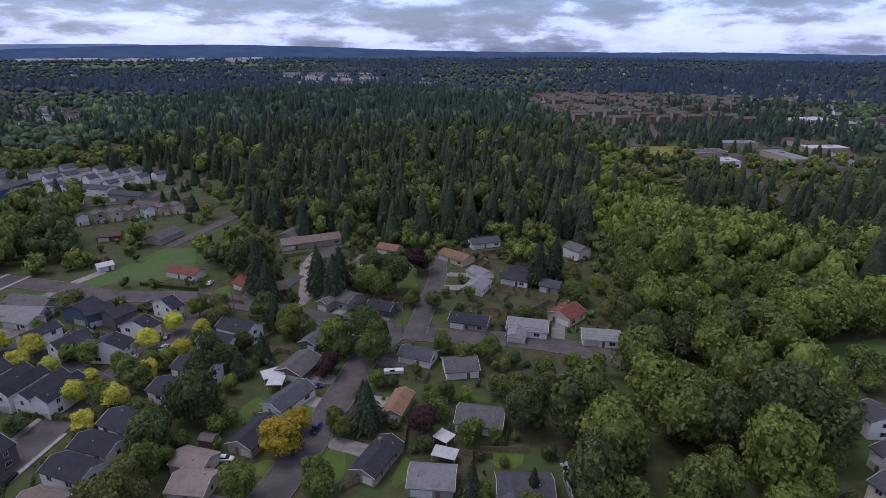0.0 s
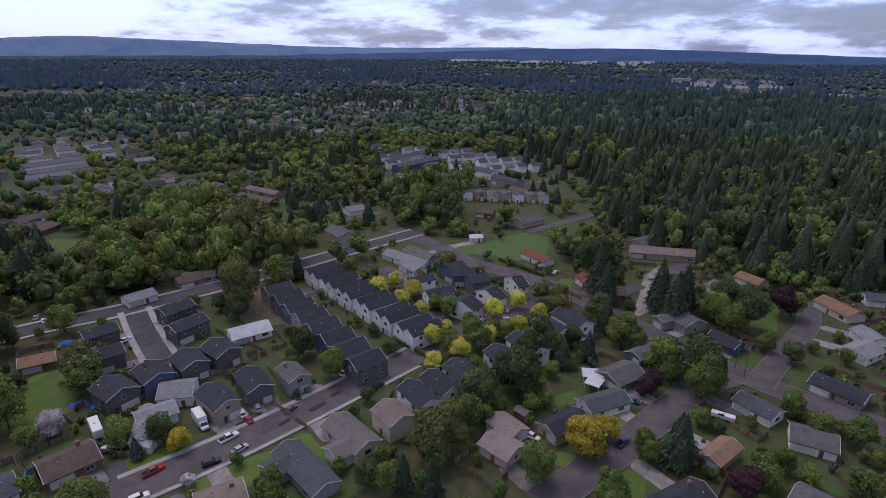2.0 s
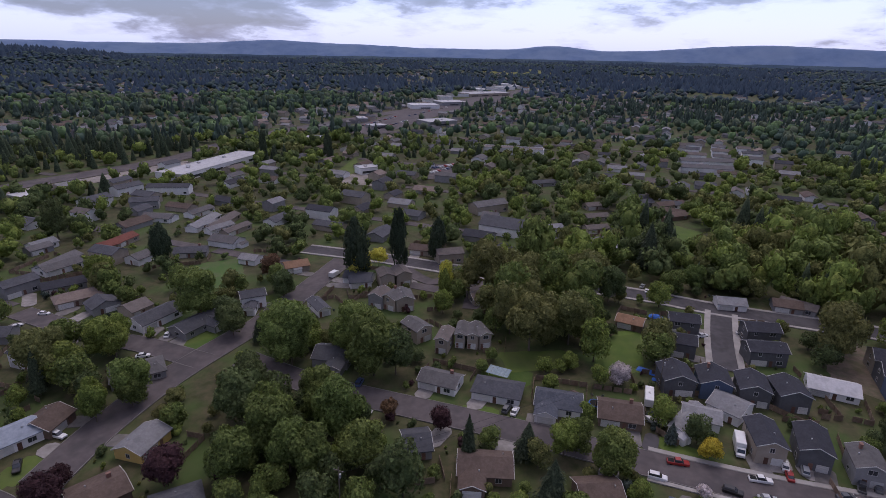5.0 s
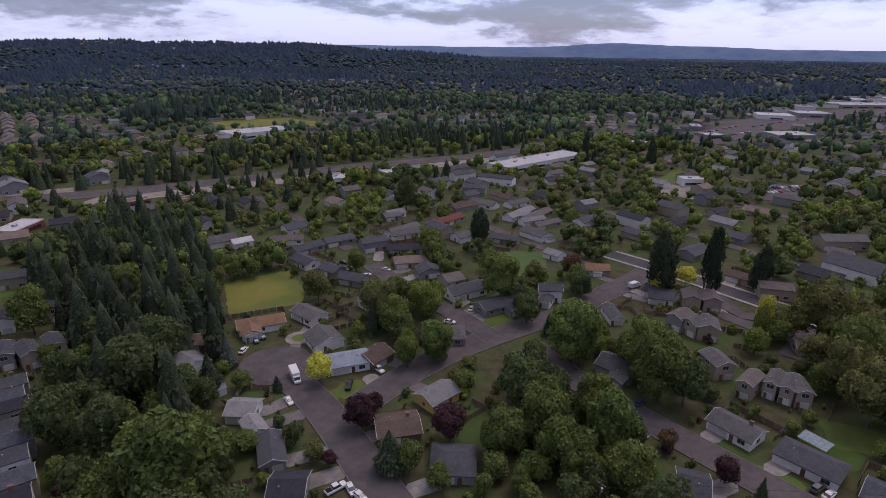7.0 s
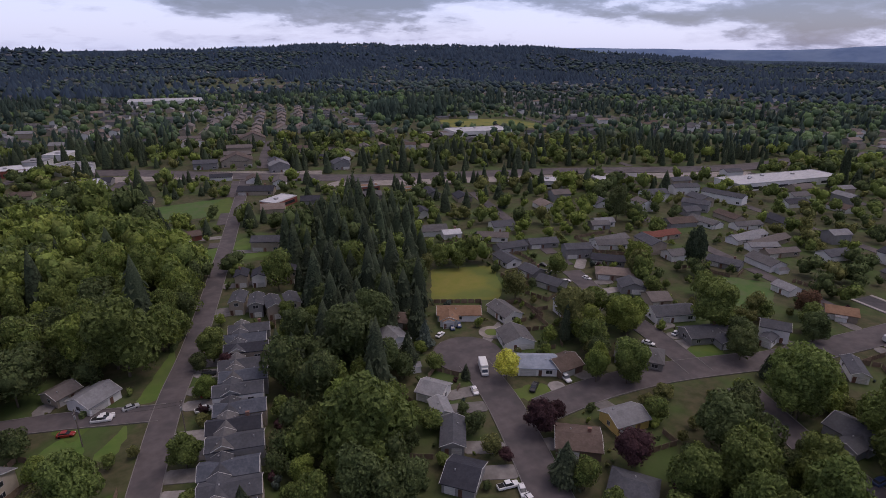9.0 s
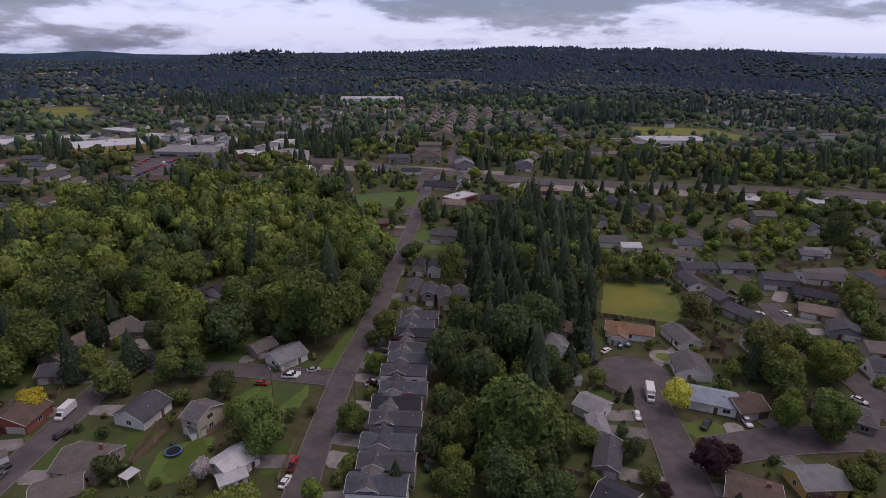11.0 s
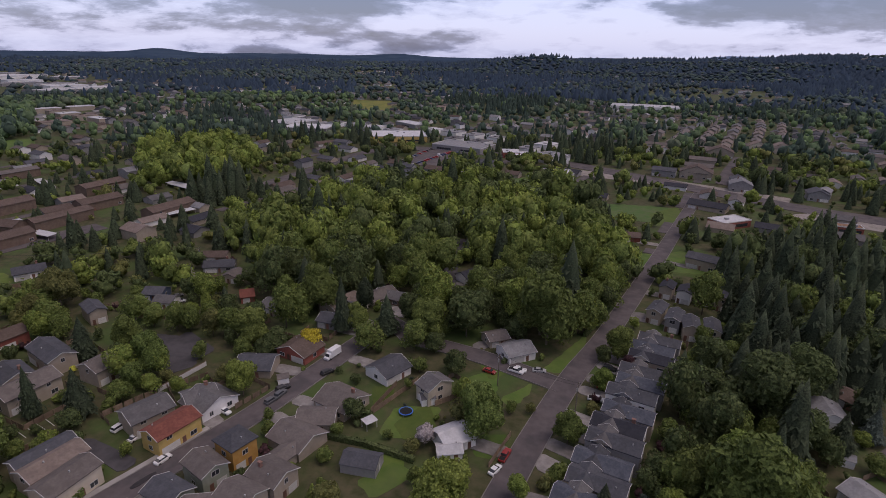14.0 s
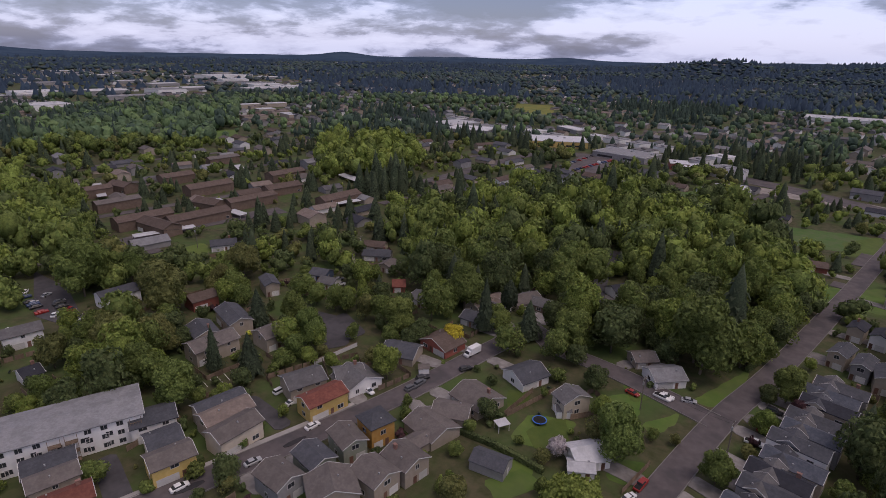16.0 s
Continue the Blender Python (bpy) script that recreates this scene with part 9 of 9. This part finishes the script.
for cx, cy, rot, l in ((262.3, -321.5, 160, 42.2), (228.6, -268.4, -113, 19.5), (267.1, -168.8, -110, 30.3), (290.0, -223.1, 158, 22.7), (264.7, -213.8, 172, 14.2), (381.4, -199.6, 155, 42.0), (265.9, -325.9, 164, 41.9), (361.8, -300.8, 151, 34.3)):
    canopy(cx, cy, rot, l, 5.6, 2.5, 'white', 'long white-roofed carport by brick flats')
    keep_low(cx, cy, l, 24)
driveways()
scatter([(47.3, 140.7), (76.4, 209.6), (81.0, 279.5), (122.2, 279.9), (204.3, 245.1), (137.3, 154.4), (116.6, 154.3), (103.8, 126.9), (83.5, 89.1), (24.6, 88.9), (26.3, 110.4)], 10.0, (('bright', 0.42), ('green', 0.43), ('deep', 0.15),), 12.5, 97)
scatter([(-141.3, 394.1), (-115.8, 519.5), (-15.5, 664.6), (93.9, 826.1), (148.0, 695.4), (116.9, 418.1), (73.9, 263.4), (28.5, 282.6), (-6.4, 262.7), (-63.5, 271.6), (-107.9, 303.5)], 9, (('fir', 0.78), ('deep', 0.15), ('green', 0.07),), 13, 98)
scatter([(-438.5, 740.6), (-394.6, 1060.6), (-114.0, 1411.8), (142.6, 827.5), (-15.5, 664.6), (-141.3, 394.1), (-259.7, 486.4)], 11, (('fir', 0.78), ('deep', 0.17), ('green', 0.05),), 13, 99)
scatter([(-259.0, 95.6), (-293.5, 138.9), (-319.9, 192.2), (-245.8, 174.7), (-196.4, 158.3), (-198.3, 128.0), (-218.2, 106.2), (-224.8, 83.9)], 11, (('green', 0.4), ('olive', 0.35), ('bright', 0.25),), 14, 100)
scatter([(-224.7, 14.1), (-233.1, 32.3), (-180.8, 38.3), (-151.3, 29.0), (-165.0, 10.5)], 11, (('olive', 0.45), ('green', 0.4), ('bright', 0.15),), 13, 101)
scatter([(-64.8, -267.1), (-124.4, -329.4), (-132.2, -252.6), (-93.7, -170.4), (-61.0, -124.1), (-45.7, -119.8), (-47.9, -163.7), (-50.6, -214.3)], 8, (('fir', 0.85), ('deep', 0.15),), 11, 102)
scatter([(173.0, -241.6), (163.9, -278.8), (114.7, -282.7), (53.3, -310.2), (-26.8, -264.6), (-16.8, -195.9), (7.9, -175.3), (28.6, -169.8), (46.5, -173.0), (69.3, -195.9), (113.9, -178.1)], 10.5, (('green', 0.5), ('deep', 0.17), ('fir', 0.05), ('bright', 0.28),), 12.5, 103)
scatter([(484.6, -173.1), (383.1, -181.6), (223.0, -121.0), (246.3, -97.9), (282.4, -81.4)], 9.5, (('green', 0.5), ('bright', 0.4), ('deep', 0.1),), 11.5, 498)
scatter([(287.6, -306.4), (395.2, -440.2), (353.5, -500.6), (259.6, -418.6), (253.6, -358.8)], 9, (('bright', 0.6), ('green', 0.4),), 12, 499)
scatter([(233.1, -278.8), (253.6, -358.8), (227.4, -350.9), (209.3, -295.9)], 8, (('fir', 1.0),), 12, 500)
scatter([(52.2, -307.2), (19.3, -297.9), (-14.1, -270.4), (-24.1, -240.7), (-11.8, -193.2), (2.6, -183.2), (39.0, -188.2)], 10, (('green', 0.7), ('deep', 0.3),), 12.5, 501)
scatter([(-244.8, -14.2), (-267.4, 20.5), (-255.7, 51.2), (-192.3, 43.0), (-160.9, 29.0), (-154.3, 7.8), (-176.3, -1.6)], 11, (('olive', 0.45), ('green', 0.4), ('bright', 0.15),), 13, 502)
scatter([(177.4, -245.2), (151.8, -347.7), (64.0, -432.9), (18.4, -422.9), (-15.4, -328.0), (-12.0, -241.0), (20.3, -186.3), (52.3, -175.7), (96.9, -157.6), (133.7, -188.7)], 10.5, (('green', 0.48), ('fir', 0.07), ('deep', 0.2), ('bright', 0.25),), 13, 503)
scatter([(-118.8, -72.2), (-134.6, -50.0), (-113.4, -25.8), (-90.1, -13.7), (-83.9, -60.1), (-100.3, -59.9)], 7.5, (('green', 0.5), ('deep', 0.3), ('olive', 0.2),), 8, 625)
scatter([(-167.3, -60.9), (-171.0, -36.2), (-146.8, -31.2), (-153.1, -48.8)], 8, (('green', 0.6), ('deep', 0.4),), 8, 626)
scatter([(186.4, -69.8), (184.6, -89.7), (161.1, -104.9), (123.2, -77.2), (132.2, -62.6), (158.8, -51.6)], 10, (('green', 0.6), ('bright', 0.25), ('deep', 0.15),), 11, 627)
scatter([(-22.0, -111.1), (-61.3, -131.5), (-51.3, -94.5), (-17.1, -92.3)], 8, (('green', 0.5), ('deep', 0.3), ('olive', 0.2),), 7, 628)
scatter([(-22.2, -117.9), (-56.7, -116.0), (-43.3, -80.7), (-17.0, -99.2)], 8, (('deep', 0.5), ('green', 0.5),), 8, 629)
scatter([(-85.2, 126.5), (-77.4, 149.9), (-64.4, 157.0), (-58.2, 143.5), (-62.8, 119.3), (-64.2, 94.2)], 7.5, (('deep', 0.5), ('green', 0.5),), 7, 630)
scatter([(169.5, -188.9), (117.4, -173.0), (85.1, -158.6), (100.4, -143.9), (128.5, -136.3)], 8, (('green', 0.5), ('olive', 0.2), ('deep', 0.3),), 7, 631)
scatter([(32, 416), (91, 416), (142, 292), (198, 235), (170, 205), (81, 280), (63, 276)], 9.5, (('bright', 0.5), ('green', 0.4), ('fir', 0.1)), 12, 701)
scatter([(141, 347), (222, 372), (167, 269), (141, 289)], 9.0, (('fir', 0.8), ('deep', 0.2)), 12, 702)
scatter([(205, 326), (298, 373), (230, 250), (171, 264)], 9.0, (('fir', 0.8), ('deep', 0.2)), 12, 703)
scatter([(-254, 312), (-198, 280), (-170, 245), (-186, 232), (-220, 240)], 9.0, (('deep', 0.5), ('green', 0.5)), 11, 704)
scatter([(-265, 351), (-215, 348), (-195, 290), (-215, 285)], 9.0, (('green', 0.7), ('bright', 0.3)), 11, 705)
scatter([(-467, 776), (-385, 813), (-248, 691), (-176, 512), (-220, 482), (-317, 577)], 10.0, (('green', 0.5), ('bright', 0.4), ('fir', 0.1)), 12, 706)
scatter([(-385, 73), (-376, 89), (-255, 84), (-240, 69), (-265, 51)], 9.5, (('deep', 0.5), ('fir', 0.3), ('green', 0.2)), 11, 707)
scatter([(565, -221), (760, -376), (723, -604), (491, -407), (512, -262)], 11.0, (('green', 0.5), ('bright', 0.3), ('deep', 0.2)), 11, 708)
scatter([(-300, -690), (-420, -720), (-470, -800), (-330, -800)], 10.0, (('fir', 0.9), ('deep', 0.1)), 13, 709)
scatter([(-47, -223), (-84, -285), (-127, -243), (-92, -172), (-68, -157), (-58, -140), (-38, -112), (-24, -112), (-25, -124), (-33, -158)], 8.0, (('deep', 0.4), ('fir', 0.35), ('green', 0.25)), 10, 710)
block_fields()
far_houses()
gardens()
car_rows(('white', 'silver', 'black', 'red', 'blue'), [(241.4, -90.9, 170, 7, 3.32), (224.2, -94.7, 168, 7, 3.49), (160.2, -467.7, -96, 14, 5.87), (145.2, -460.9, -102, 14, 5.54), (137.2, -517.1, -132, 12, 3.55), (-441.0, -59.3, 147, 9, 3.74), (-461.3, -58.6, 139, 9, 3.18), (-686.1, -183.4, 169, 16, 9.05), (-826.6, -141.6, 165, 16, 10.60), (-658.0, -160.0, 168, 14, 8.75)])
far_fill()
flush_mid()
